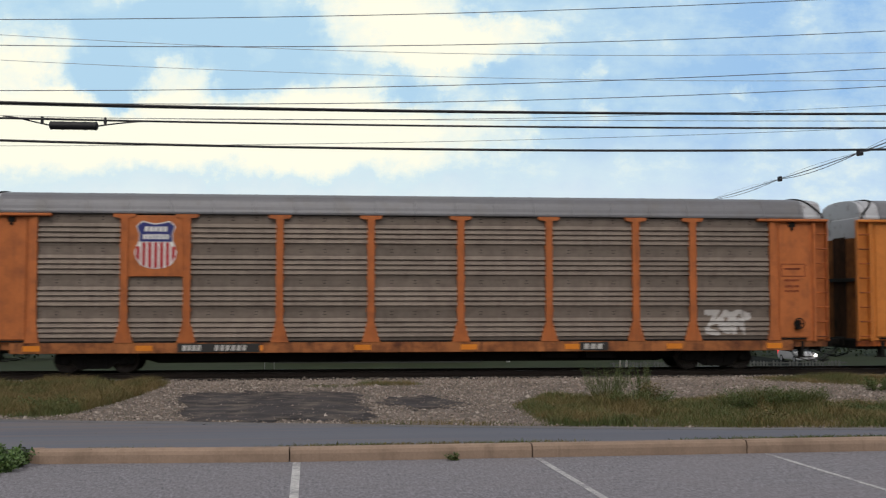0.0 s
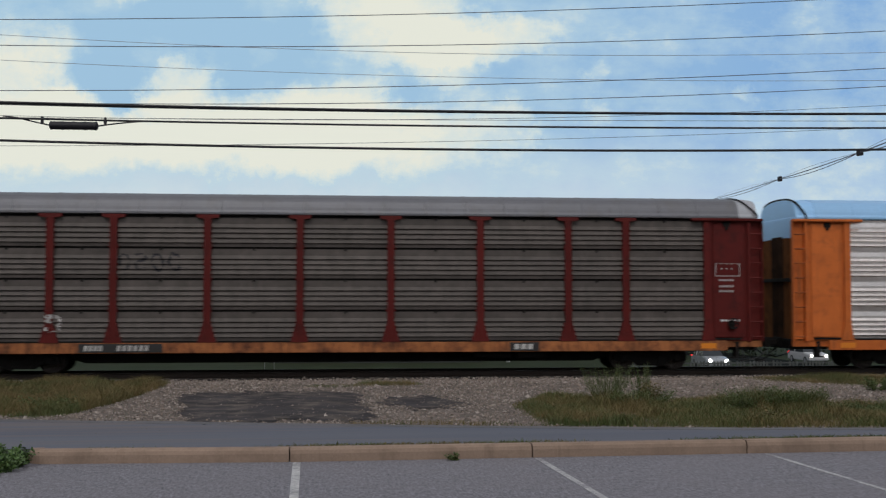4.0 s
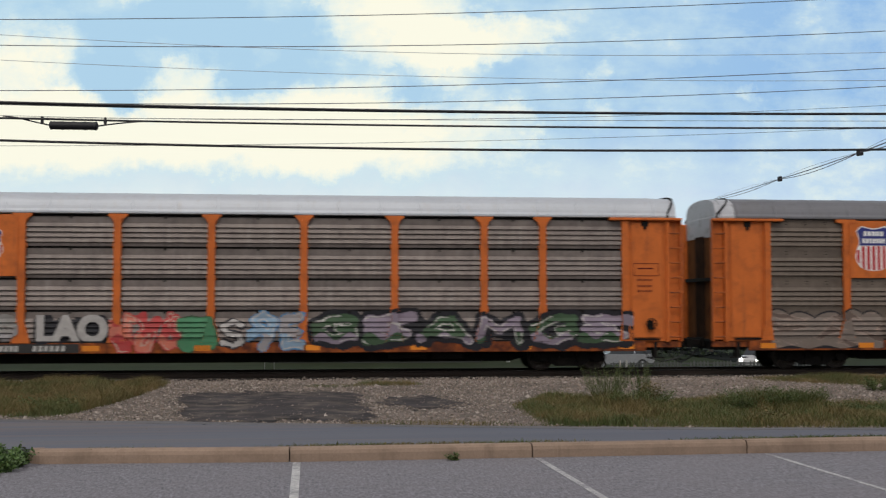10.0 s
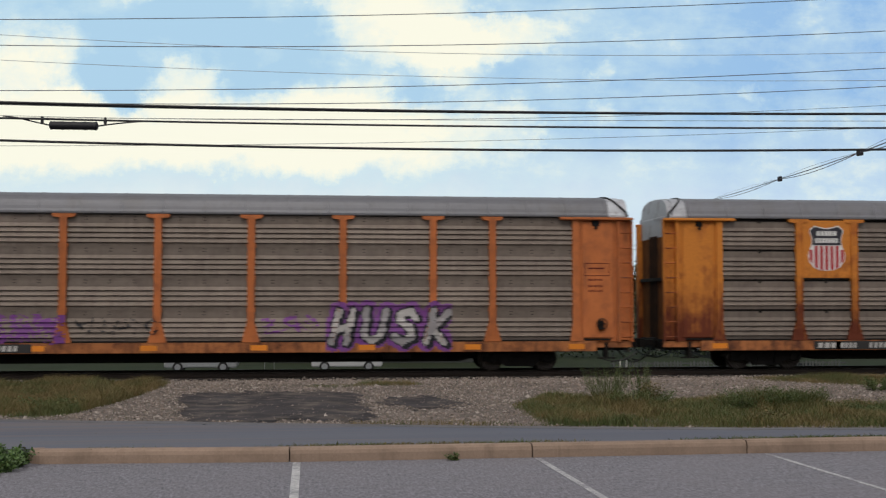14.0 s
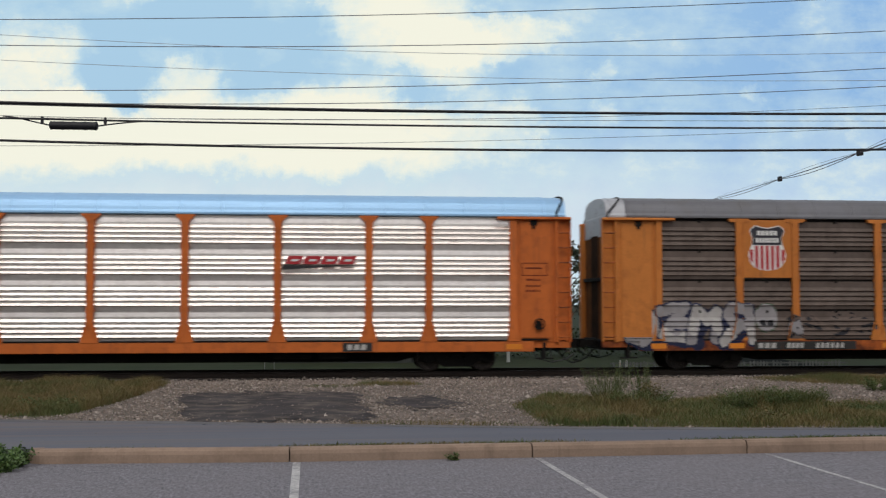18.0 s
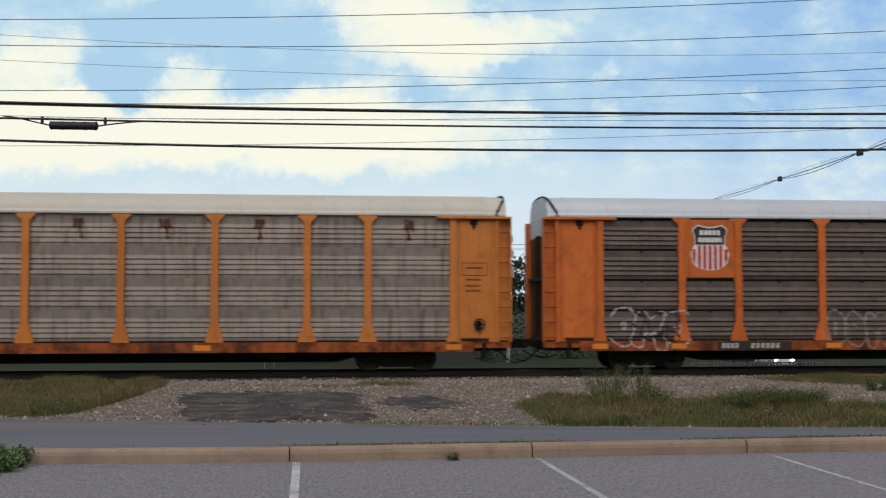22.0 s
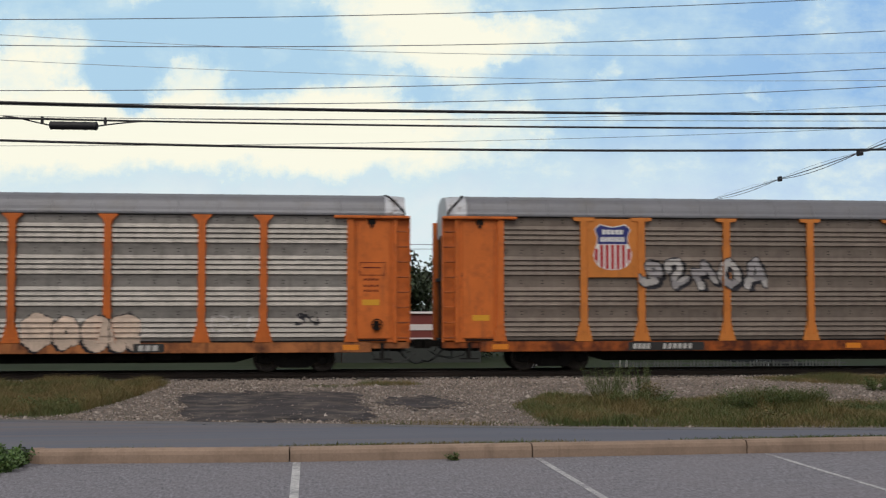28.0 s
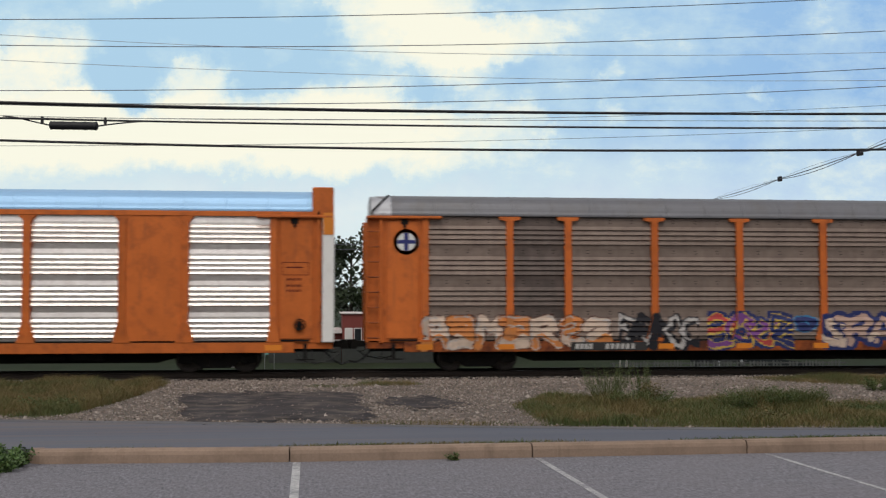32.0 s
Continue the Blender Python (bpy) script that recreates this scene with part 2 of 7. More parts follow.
# ---- mesh helpers ----
class Build:
    """Collects vertices and faces of one mesh."""

    def __init__(self):
        self.v, self.f, self.m = [], [], []

    def add(self, verts, faces, m=0):
        o = len(self.v)
        self.v.extend(verts)
        self.f.extend([tuple(i + o for i in f) for f in faces])
        self.m.extend([m] * len(faces))
        return self

    def box(self, x0, x1, y0, y1, z0, z1, m=0, c=0.0):
        """A box with chamfered edges (c: the chamfer)."""
        if not c:
            vs = [(x, y, z) for x in (x0, x1) for y in (y0, y1) for z in (z0, z1)]
            return self.add(vs, [(0, 1, 3, 2), (4, 6, 7, 5), (0, 4, 5, 1), (2, 3, 7, 6), (0, 2, 6, 4), (1, 5, 7, 3)], m)
        bm = bmesh.new()
        bmesh.ops.create_cube(bm, size=1.0)
        for v in bm.verts:
            v.co = ((x0 + x1) / 2 + v.co.x * (x1 - x0), (y0 + y1) / 2 + v.co.y * (y1 - y0), (z0 + z1) / 2 + v.co.z * (z1 - z0))
        bmesh.ops.bevel(bm, geom=bm.edges[:], offset=c, segments=1, affect="EDGES")
        return self.take(bm, m)

    def take(self, bm, m=0):
        bm.verts.index_update()
        self.add([tuple(v.co) for v in bm.verts], [tuple(v.index for v in f.verts) for f in bm.faces], m)
        bm.free()
        return self

    def prism(self, poly, axis, a, b, m=0):
        """A polygon drawn out along an axis: 'x' takes (y, z), 'y' takes (x, z), 'z' takes (x, y)."""
        n = len(poly)
        put = {"x": lambda p, d: (d, p[0], p[1]), "y": lambda p, d: (p[0], d, p[1]), "z": lambda p, d: (p[0], p[1], d)}[axis]
        vs = [put(p, a) for p in poly] + [put(p, b) for p in poly]
        fs = [tuple(range(n))[::-1], tuple(range(n, 2 * n))] + [(i, (i + 1) % n, n + (i + 1) % n, n + i) for i in range(n)]
        return self.add(vs, fs, m)

    def tube(self, points, r, n=8, m=0, caps=True):
        pts = [Vector(p) for p in points]
        rings = []
        for i, p in enumerate(pts):
            d = (pts[min(i + 1, len(pts) - 1)] - pts[max(i - 1, 0)]).normalized()
            side = d.cross(Vector((0, 0, 1)) if abs(d.z) < 0.9 else Vector((1, 0, 0))).normalized()
            upw = side.cross(d)
            rr = r[i] if isinstance(r, (list, tuple)) else r
            rings.append([tuple(p + (side * math.cos(2 * math.pi * k / n) + upw * math.sin(2 * math.pi * k / n)) * rr) for k in range(n)])
        vs = [v for ring in rings for v in ring]
        fs = [(i * n + k, i * n + (k + 1) % n, (i + 1) * n + (k + 1) % n, (i + 1) * n + k) for i in range(len(pts) - 1) for k in range(n)]
        if caps:
            fs += [tuple(range(n)), tuple(range((len(pts) - 1) * n, len(pts) * n))[::-1]]
        return self.add(vs, fs, m)

    def disc(self, c, axis, profile, n=20, m=0):
        """A turned shape: profile rows of (along the axis, radius)."""
        vs = []
        for a, r in profile:
            for k in range(n):
                p, q = r * math.cos(2 * math.pi * k / n), r * math.sin(2 * math.pi * k / n)
                vs.append({"x": (c[0] + a, c[1] + p, c[2] + q), "y": (c[0] + p, c[1] + a, c[2] + q), "z": (c[0] + p, c[1] + q, c[2] + a)}[axis])
        fs = [(i * n + k, i * n + (k + 1) % n, (i + 1) * n + (k + 1) % n, (i + 1) * n + k) for i in range(len(profile) - 1) for k in range(n)]
        fs += [tuple(range(n)), tuple(range((len(profile) - 1) * n, len(profile) * n))[::-1]]
        return self.add(vs, fs, m)

    def mesh(self, name, slots=1, smooth=False):
        me = bpy.data.meshes.new(name)
        me.from_pydata(self.v, [], self.f)
        for _ in range(slots):
            me.materials.append(None)
        if slots > 1:
            me.polygons.foreach_set("material_index", self.m)
        bm = bmesh.new()
        bm.from_mesh(me)
        bmesh.ops.recalc_face_normals(bm, faces=bm.faces)
        bm.to_mesh(me)
        bm.free()
        if smooth:
            me.polygons.foreach_set("use_smooth", [True] * len(me.polygons))
        return me


def part(name, mesh, mats, parent=None, m=None, label=""):
    """One mesh object, under a thing or a part; the meshes may be shared, the materials are its own."""
    ob = new(name, mesh)
    if not isinstance(mats, (list, tuple)):
        mats = [mats]
    for slot, material in zip(ob.material_slots, mats):
        slot.link = "OBJECT"
        slot.material = material
    if parent is not None:
        ob.parent = parent
    if m is not None:
        ob.matrix_basis = m
    if label:
        ob["label"] = label
    return ob


def raw(name, verts, faces, mats, index=None, parent=None, smooth=False):
    me = bpy.data.meshes.new(name)
    me.from_pydata(verts, [], faces)
    for x in mats:
        me.materials.append(x)
    if index is not None:
        me.polygons.foreach_set("material_index", index)
    if smooth:
        me.polygons.foreach_set("use_smooth", [True] * len(me.polygons))
    ob = new(name, me)
    if parent is not None:
        ob.parent = parent
    return ob


ROT = Matrix.Rotation(math.pi, 4, "Z")

# ---- the track's numbers ----
TRACK_Y, RAIL_Z, GROUND_Z = 37.0, -0.52, -0.75
BAY, NARROW, OUTER, CORNER = 2.887, 1.924, 2.664, 1.979
POSTS = [-2.5 * BAY - NARROW, -2.5 * BAY, -1.5 * BAY, -0.5 * BAY, 0.5 * BAY, 1.5 * BAY, 2.5 * BAY, 2.5 * BAY + NARROW]
EDGE = 2.5 * BAY + NARROW + OUTER
END = EDGE + CORNER
BAYS = list(zip([-EDGE] + POSTS, POSTS + [EDGE]))
Z_SILL, Z_LOW, Z_HIGH = 0.66, 1.03, 5.0
ROWS_UP = 4
STEP = (Z_HIGH - Z_LOW) / ROWS_UP


RIBS = (0.16, 0.32, 0.48, 0.64)


def rib(z, deep=False, share=1.0):
    """How far a side sheet stands out at the height z over the foot of its panel: four clapboard ribs and a shallow hollow band."""
    high, hollow = (0.062, 0.015) if deep else (0.050 * share, 0.006 if share == 1.0 else 0.0)
    for c in RIBS:
        d = z - c
        if -0.062 <= d < -0.03:
            return high * (d + 0.062) / 0.032
        if -0.03 <= d < 0.098:
            return high * max(0.0, 1 - (d + 0.03) / (0.088 if deep else 0.112))
    if z >= 0.77:
        return -hollow * (min(1.0, (z - 0.77) / 0.13) if z < 0.93 else max(0.0, 1 - (z - 0.93) / 0.17))
    if z < 0.098:
        return -hollow * max(0.0, 1 - (z + STEP - 0.93) / 0.17)
    return 0.0


RIB_Z = [0.0, 0.05] + sorted(round(c + q, 3) for c in RIBS for q in (-0.062, -0.03, 0.02, 0.058, 0.082)) + [0.738, 0.77, 0.83, 0.90, 0.93]
CACHE = {}


def cached(key, make):
    if key not in CACHE:
        CACHE[key] = make()
    return CACHE[key]


def panel_mesh(width, seam, deep=False, share=1.0):
    top = STEP - seam
    poly = [(-1.50 - rib(z, deep, share), z) for z in RIB_Z if z < top - 0.01] + [(-1.50 - rib(top, deep, share), top), (-1.455, top), (-1.455, 0.0)]
    b = Build().prism(poly, "x", -width / 2, width / 2)
    if seam:
        b.box(-0.035, 0.035, -1.535, -1.47, top - 0.05, top + 0.035, 1)
    elif share == 1.0 and not deep:
        for q in (-0.47, -0.27, -0.01, 0.25, 0.47):
            for z in (0.835, 0.925):
                b.box(q * width - 0.036, q * width + 0.036, -1.4985, -1.47, z - 0.011, z + 0.011, 1)
    return b.mesh("panel", 2)


def post_mesh(cap):
    w, h = 0.102, Z_HIGH + 0.02
    foot = [(-0.29, 0.992), (0.29, 0.992), (0.26, 1.10), (0.14, 1.55), (w, 1.62)]
    if cap == "tee":
        head = [(w, h - 0.13), (0.33, h - 0.10), (0.36, h), (-0.36, h), (-0.33, h - 0.10), (-w, h - 0.13)]
    else:
        head = [(w, h - 0.32), (0.16, h - 0.17), (0.30, h - 0.04), (0.30, h), (-0.30, h), (-0.30, h - 0.04), (-0.16, h - 0.17), (-w, h - 0.32)]
    poly = foot + head + [(-w, 1.62), (-0.14, 1.55), (-0.26, 1.10)]
    b = Build().prism(poly, "y", -1.615, -1.44)
    for s in (-1, 1):
        b.box(s * w - 0.012, s * w + 0.012, -1.645, -1.60, 1.2, h - 0.14)
        for z in (1.98, 2.05, 3.0, 3.06, 4.0, 4.06):
            b.box(s * 0.125 - 0.022, s * 0.125 + 0.022, -1.605, -1.55, z - 0.018, z + 0.018)
    return b.mesh("post")


def corner_meshes():
    """The closed corner beside the end door: post, sheet, rib and flange."""
    return [("corner_post", Build().prism([(EDGE - 0.13, 0.992), (EDGE + 0.33, 0.992), (EDGE + 0.30, 1.08), (EDGE + 0.19, 1.58), (EDGE + 0.17, 4.97), (EDGE - 0.03, 4.97), (EDGE - 0.03, 1.58), (EDGE - 0.10, 1.08)], "y", -1.62, -1.45)),
            ("corner_sheet", Build().box(EDGE + 0.17, END - 0.52, -1.53, -1.42, 0.98, 4.95)),
            ("ladder_back", Build().box(END - 0.42, END - 0.03, -1.46, -1.40, 0.98, 4.95)),
            ("corner_plate", Build().box(EDGE + 0.30, END - 0.66, -1.572, -1.552, 1.10, 4.86, c=0.008)),
            ("corner_rib", Build().box(END - 0.52, END - 0.42, -1.63, -1.46, 0.95, 4.97, c=0.015)),
            ("corner_flange", Build().box(END - 0.03, END, -1.62, -1.46, 0.97, 4.97)),
            ("door_step", Build().box(EDGE + 0.3, END - 0.75, -1.60, -1.54, 1.02, 1.07))]


def ladder_mesh():
    b = Build()
    for x in (END - 0.44, END - 0.03):
        b.box(x - 0.015, x + 0.015, -1.64, -1.60, 0.98, 4.6)
    return b.mesh("ladder")


def rung_mesh():
    return Build().tube([(END - 0.44, -1.60, 0), (END - 0.38, -1.63, -0.035), (END - 0.09, -1.63, -0.035), (END - 0.03, -1.60, 0)], 0.026, 6).mesh("rung")


def roof_profile(k=1.0, lift=0.0):
    half = [(1.575, 5.02), (1.61, 5.04), (1.61, 5.10), (1.58, 5.13), (1.53, 5.32), (1.44, 5.50), (1.26, 5.64), (0.85, 5.735), (0.38, 5.775)]
    fine = half[:3]
    for (ya, za), (yb, zb) in zip(half[3:], half[4:]):
        fine += [(ya * 0.75 + yb * 0.25, za * 0.75 + zb * 0.25), (ya * 0.25 + yb * 0.75, za * 0.25 + zb * 0.75)]
    half = fine
    half = [(y * k, 5.02 + (z - 5.02) * k + lift) for y, z in half]
    return [(-y, z) for y, z in half] + [(0, 5.78 * 1.0 - (1 - k) * 0.7 + lift)] + [(y, z) for y, z in reversed(half)]


def roof_mesh(length, lift):
    """Roof sheets with a raised lap every 1.3 m, drawn out as one skin."""
    stations = [(-length, 1.0)]
    n = 21
    for i in range(n):
        x = -length + 0.1 + (2 * length - 0.2) * i / (n - 1)
        stations += [(x - 0.045, 1.0), (x - 0.035, 1.007), (x + 0.035, 1.007), (x + 0.045, 1.0)]
    stations.append((length, 1.0))
    rings = [[(x, y, z) for y, z in roof_profile(k, lift)] for x, k in stations]
    m = len(rings[0])
    fs = [(i * m + j, i * m + (j + 1) % m, (i + 1) * m + (j + 1) % m, (i + 1) * m + j) for i in range(len(rings) - 1) for j in range(m)]
    fs += [tuple(range(m)), tuple(range((len(rings) - 1) * m, len(rings) * m))]
    return Build().add([p for ring in rings for p in ring], fs).mesh("roof")


def fairing_mesh():
    """The end sheet under the roof's arch, with the arch's last stretch of skin."""
    b = Build()
    b.prism(roof_profile(0.985), "x", 12.8, END - 0.34)
    b.prism([(y, z) for y, z in roof_profile(0.96)], "x", END - 0.36, END - 0.16)
    b.box(END - 0.24, END - 0.14, -1.42, 1.42, 4.42, 5.12, c=0.02)
    return b.mesh("end_fairing")


def flashing_mesh(hood):
    """The dark seam of the roof's end: a hood that slopes back to its crown, or an upright arch."""
    prof = [p for p in roof_profile(1.012) if p[1] > 5.02]
    if hood:
        return Build().tube([(END - 0.78 + 0.60 * min(1.0, max(0.0, (5.78 - z) / 0.62)), y, z) for y, z in prof], 0.03, 6).mesh("flashing")
    return Build().tube([(END - 0.20 - 0.28 * min(1.0, max(0.0, (5.66 - z) / 0.5)), y, z) for y, z in prof], 0.034, 6).mesh("flashing")


def door_leaf_mesh():
    return Build().box(-0.07, 0.07, -0.235, 0.235, 1.0, 4.5, c=0.012).mesh("door_leaf")


def sill_mesh():
    b = Build()
    b.box(-12.55, 12.55, -1.60, -1.50, 0.66, 0.99, c=0.012)
    for s in (-1, 1):
        b.box(s * 12.55, s * (END - 0.02), -1.50, -1.38, 0.78, 0.98)
    return b.mesh("side_sill")


# foot rail; its black also paints the shadow line below the recessed sheets
def foot_rail_mesh():
    return Build().box(-EDGE, EDGE, -1.60, -1.40, 0.992, 1.045).mesh("foot_rail")


def underframe_mesh():
    b = Build()
    b.box(-END + 0.1, END - 0.1, -1.46, 1.46, 0.94, 1.02)
    b.prism([(-12.9, 0.94), (-12.9, 0.72), (-9.3, 0.62), (-8.2, 0.31), (8.2, 0.31), (9.3, 0.62), (12.9, 0.72), (12.9, 0.94)], "y", -0.62, 0.62)
    for i in range(-6, 7):
        b.box(i * 1.36 - 0.06, i * 1.36 + 0.06, -1.5, 1.5, 0.70, 0.95)
    for s in (-1, 1):
        b.box(s * 10.1 - 0.25, s * 10.1 + 0.25, -1.45, 1.45, 0.70, 0.95)
        b.box(s * 13.1 - 0.55, s * 13.1 + 0.55, -1.35, 1.35, 0.68, 0.95, c=0.02)
        b.box(s * 12.9 - 0.05, s * 12.9 + 0.05, -1.55, -1.2, 0.45, 0.95)
        b.box(s * 12.9 - 0.30, s * 12.9 + 0.30, -1.58, -1.48, 0.42, 0.46)
    b.box(5.6, 6.6, -1.2, -0.75, 0.42, 0.70, c=0.03)
    b.tube([(4.2, -1.0, 0.55), (5.4, -1.0, 0.55)], 0.14, 10)
    return b.mesh("underframe")


def sideframe_mesh():
    poly = [(-1.22, 0.34), (-1.18, 0.58), (-0.6, 0.62), (0.6, 0.62), (1.18, 0.58), (1.22, 0.34), (0.98, 0.28), (0.72, 0.36), (0.45, 0.16), (-0.45, 0.16), (-0.72, 0.36), (-0.98, 0.28)]
    b = Build().prism(poly, "y", -0.08, 0.08)
    for s in (-1, 1):
        b.disc((s * 0.89, -0.06, 0.42), "y", [(-0.09, 0.10), (-0.07, 0.14), (0.1, 0.15)], 12)
        b.box(s * 0.30 - 0.045, s * 0.30 + 0.045, -0.12, 0.12, 0.2, 0.58)
    for x in (-0.14, 0.0, 0.14):
        b.disc((x, 0, 0.22), "z", [(0, 0.06), (0.30, 0.06)], 10)
    return b.mesh("sideframe")


def wheelset_mesh():
    b = Build()
    for s in (-1, 1):
        y = s * 0.75
        b.disc((0, y, 0), "y", [(-s * 0.075, 0.10), (-s * 0.075, 0.30), (-s * 0.085, 0.42), (-s * 0.055, 0.44), (-s * 0.045, 0.415)], 28)
        b.disc((0, y, 0), "y", [(-s * 0.047, 0.414), (s * 0.075, 0.405)], 28, 1)
        b.disc((0, y, 0), "y", [(s * 0.075, 0.405), (s * 0.078, 0.36), (s * 0.03, 0.33), (s * 0.02, 0.18), (s * 0.08, 0.13), (s * 0.08, 0.08)], 28)
        for k in range(3):
            a = 2.1 * k
            b.box(0.15 * math.cos(a) - 0.03, 0.15 * math.cos(a) + 0.03, y + s * 0.03, y + s * 0.06, 0.24 * math.sin(a) - 0.03, 0.24 * math.sin(a) + 0.03)
    b.tube([(0, -1.0, 0), (0, 1.0, 0)], 0.08, 12)
    return b.mesh("wheelset", 2)


def coupler_mesh():
    b = Build()
    b.box(13.5, 14.12, -0.10, 0.10, 0.78, 0.98, c=0.02)
    b.prism([(14.02, -0.2), (14.30, -0.22), (14.36, -0.05), (14.24, 0.02), (14.22, 0.2), (14.02, 0.18)], "z", 0.72, 1.02)
    b.box(13.6, 13.72, -0.35, 0.35, 0.72, 1.05, c=0.02)
    b.tube([(13.7, -1.2, 0.7), (13.75, -0.9, 0.62), (13.9, -0.2, 0.62)], 0.018, 6)
    return b.mesh("coupler")


def hose_mesh():
    pts = [(13.35, -0.62, 0.72), (13.55, -0.64, 0.62), (13.8, -0.6, 0.36), (14.05, -0.52, 0.24), (14.3, -0.45, 0.30)]
    b = Build().tube(pts, 0.03, 8)
    b.tube([(12.5, -1.3, 0.72), (12.75, -1.34, 0.42), (13.2, -1.34, 0.30), (13.7, -1.3, 0.42), (14.0, -1.2, 0.62)], 0.022, 6)
    b.tube([(13.1, -1.45, 0.78), (13.14, -1.5, 0.36), (13.5, -1.5, 0.36), (13.54, -1.45, 0.78)], 0.024, 6)
    return b.mesh("air_hose")


def brake_mesh():
    b = Build()
    ring = [(12.72 + 0.17 * math.cos(a / 16 * 2 * math.pi), -1.70, 1.55 + 0.17 * math.sin(a / 16 * 2 * math.pi)) for a in range(17)]
    b.tube(ring, 0.022, 6)
    for a in range(4):
        b.tube([(12.72, -1.68, 1.55), (12.72 + 0.16 * math.cos(a * 1.571), -1.70, 1.55 + 0.16 * math.sin(a * 1.571))], 0.016, 5)
    b.box(12.62, 12.80, -1.66, -1.56, 1.36, 1.66, c=0.02)
    return b.mesh("brake_wheel")


def emblem_mesh():
    """A shield: horned dark top with two rows of pale bars, striped below."""
    b = Build()
    half = [(0.0, -0.76), (0.28, -0.73), (0.50, -0.64), (0.64, -0.47), (0.70, -0.25), (0.64, -0.05), (0.57, 0.09), (0.55, 0.32), (0.65, 0.56), (0.60, 0.64), (0.44, 0.75), (0.24, 0.70), (0.0, 0.66)]
    b.prism(half + [(-x, z) for x, z in reversed(half[1:-1])], "y", -0.004, 0.0, 0)
    top = [(0.0, 0.09), (0.54, 0.09), (0.525, 0.33), (0.62, 0.56), (0.57, 0.62), (0.43, 0.715), (0.24, 0.665), (0.0, 0.625)]
    b.prism(top + [(-x, z) for x, z in reversed(top[1:-1])], "y", -0.008, -0.002, 1)

    def foot(x):
        return -0.735 + 0.06 * abs(x) + 0.62 * max(0.0, abs(x) - 0.25) ** 2 * 3.2

    for i in range(7):
        xa, xb = -0.645 + i * 0.195, -0.645 + i * 0.195 + 0.12
        head = 0.07 if -0.56 < xa and xb < 0.56 else -0.06
        b.prism([(xa, foot(xa)), (xb, foot(xb)), (xb, head), (xa, head)], "y", -0.008, -0.002, 2)
    for row, z, w in ((5, 0.41, 0.155), (7, 0.17, 0.125)):
        for i in range(row):
            x = (i - (row - 1) / 2) * w
            b.box(x - 0.37 * w, x + 0.37 * w, -0.012, -0.006, z, z + 0.155, 0)
    return b.mesh("emblem", 3)


def bars_mesh(n, w, h, gap, seed, skip=0.12):
    """Unreadable lettering: a row of plain bars."""
    r = random.Random(seed)
    b = Build()
    for i in range(n):
        if r.random() < skip:
            continue
        x = (i - n / 2) * (w + gap)
        b.box(x, x + w, -0.003, 0.0, -h / 2, h / 2)
        b.box(x + w * 0.3, x + w * 0.7, -0.0035, 0.0, h / 2, h / 2 + h * 0.02)
    return b.mesh("lettering")


def stencil_mesh(n):
    """Two runs of plain bars, or one of three, in place of painted marks."""
    b = Build()
    xs = [-1.12 + 0.15 * i for i in range(4)] + [-0.12 + 0.17 * i for i in range(6)] if n > 4 else [-0.33 + 0.22 * i for i in range(3)]
    w = 0.105 if n > 4 else 0.16
    for x in xs:
        b.prism([(x, -0.085), (x + w, -0.085), (x + w + 0.02, 0.085), (x + 0.02, 0.085)], "y", -0.003, 0.0)
        b.box(x + w * 0.4, x + w * 0.75, -0.0036, 0.0, -0.03, 0.03, 0)
    return b.mesh("lettering")


def plate_mesh(w, h, d=0.006):
    return Build().box(-w / 2, w / 2, -d, 0, -h / 2, h / 2).mesh("plate")


# ---- spray paint ----
def face_out(x, z):
    """The side's outermost surface at a place: sill, post or ribbed sheet."""
    if 0.985 < z < 1.05:
        return 1.617 if any(abs(x - p) < 0.28 for p in POSTS) else 1.602
    if z < 1.0:
        return 1.60 if abs(x) < 12.55 else 1.56
    for p in POSTS:
        if abs(x - p) < (0.115 if z > 1.6 else 0.27 - 0.24 * (z - 1.03) / 0.57 * 0.55):
            return 1.647 if z > 1.2 else 1.617
    if abs(x) > EDGE - 0.03:
        return 1.622 if abs(x) < EDGE + 0.18 else 1.566
    return 1.50 + rib((z - Z_LOW) % STEP)


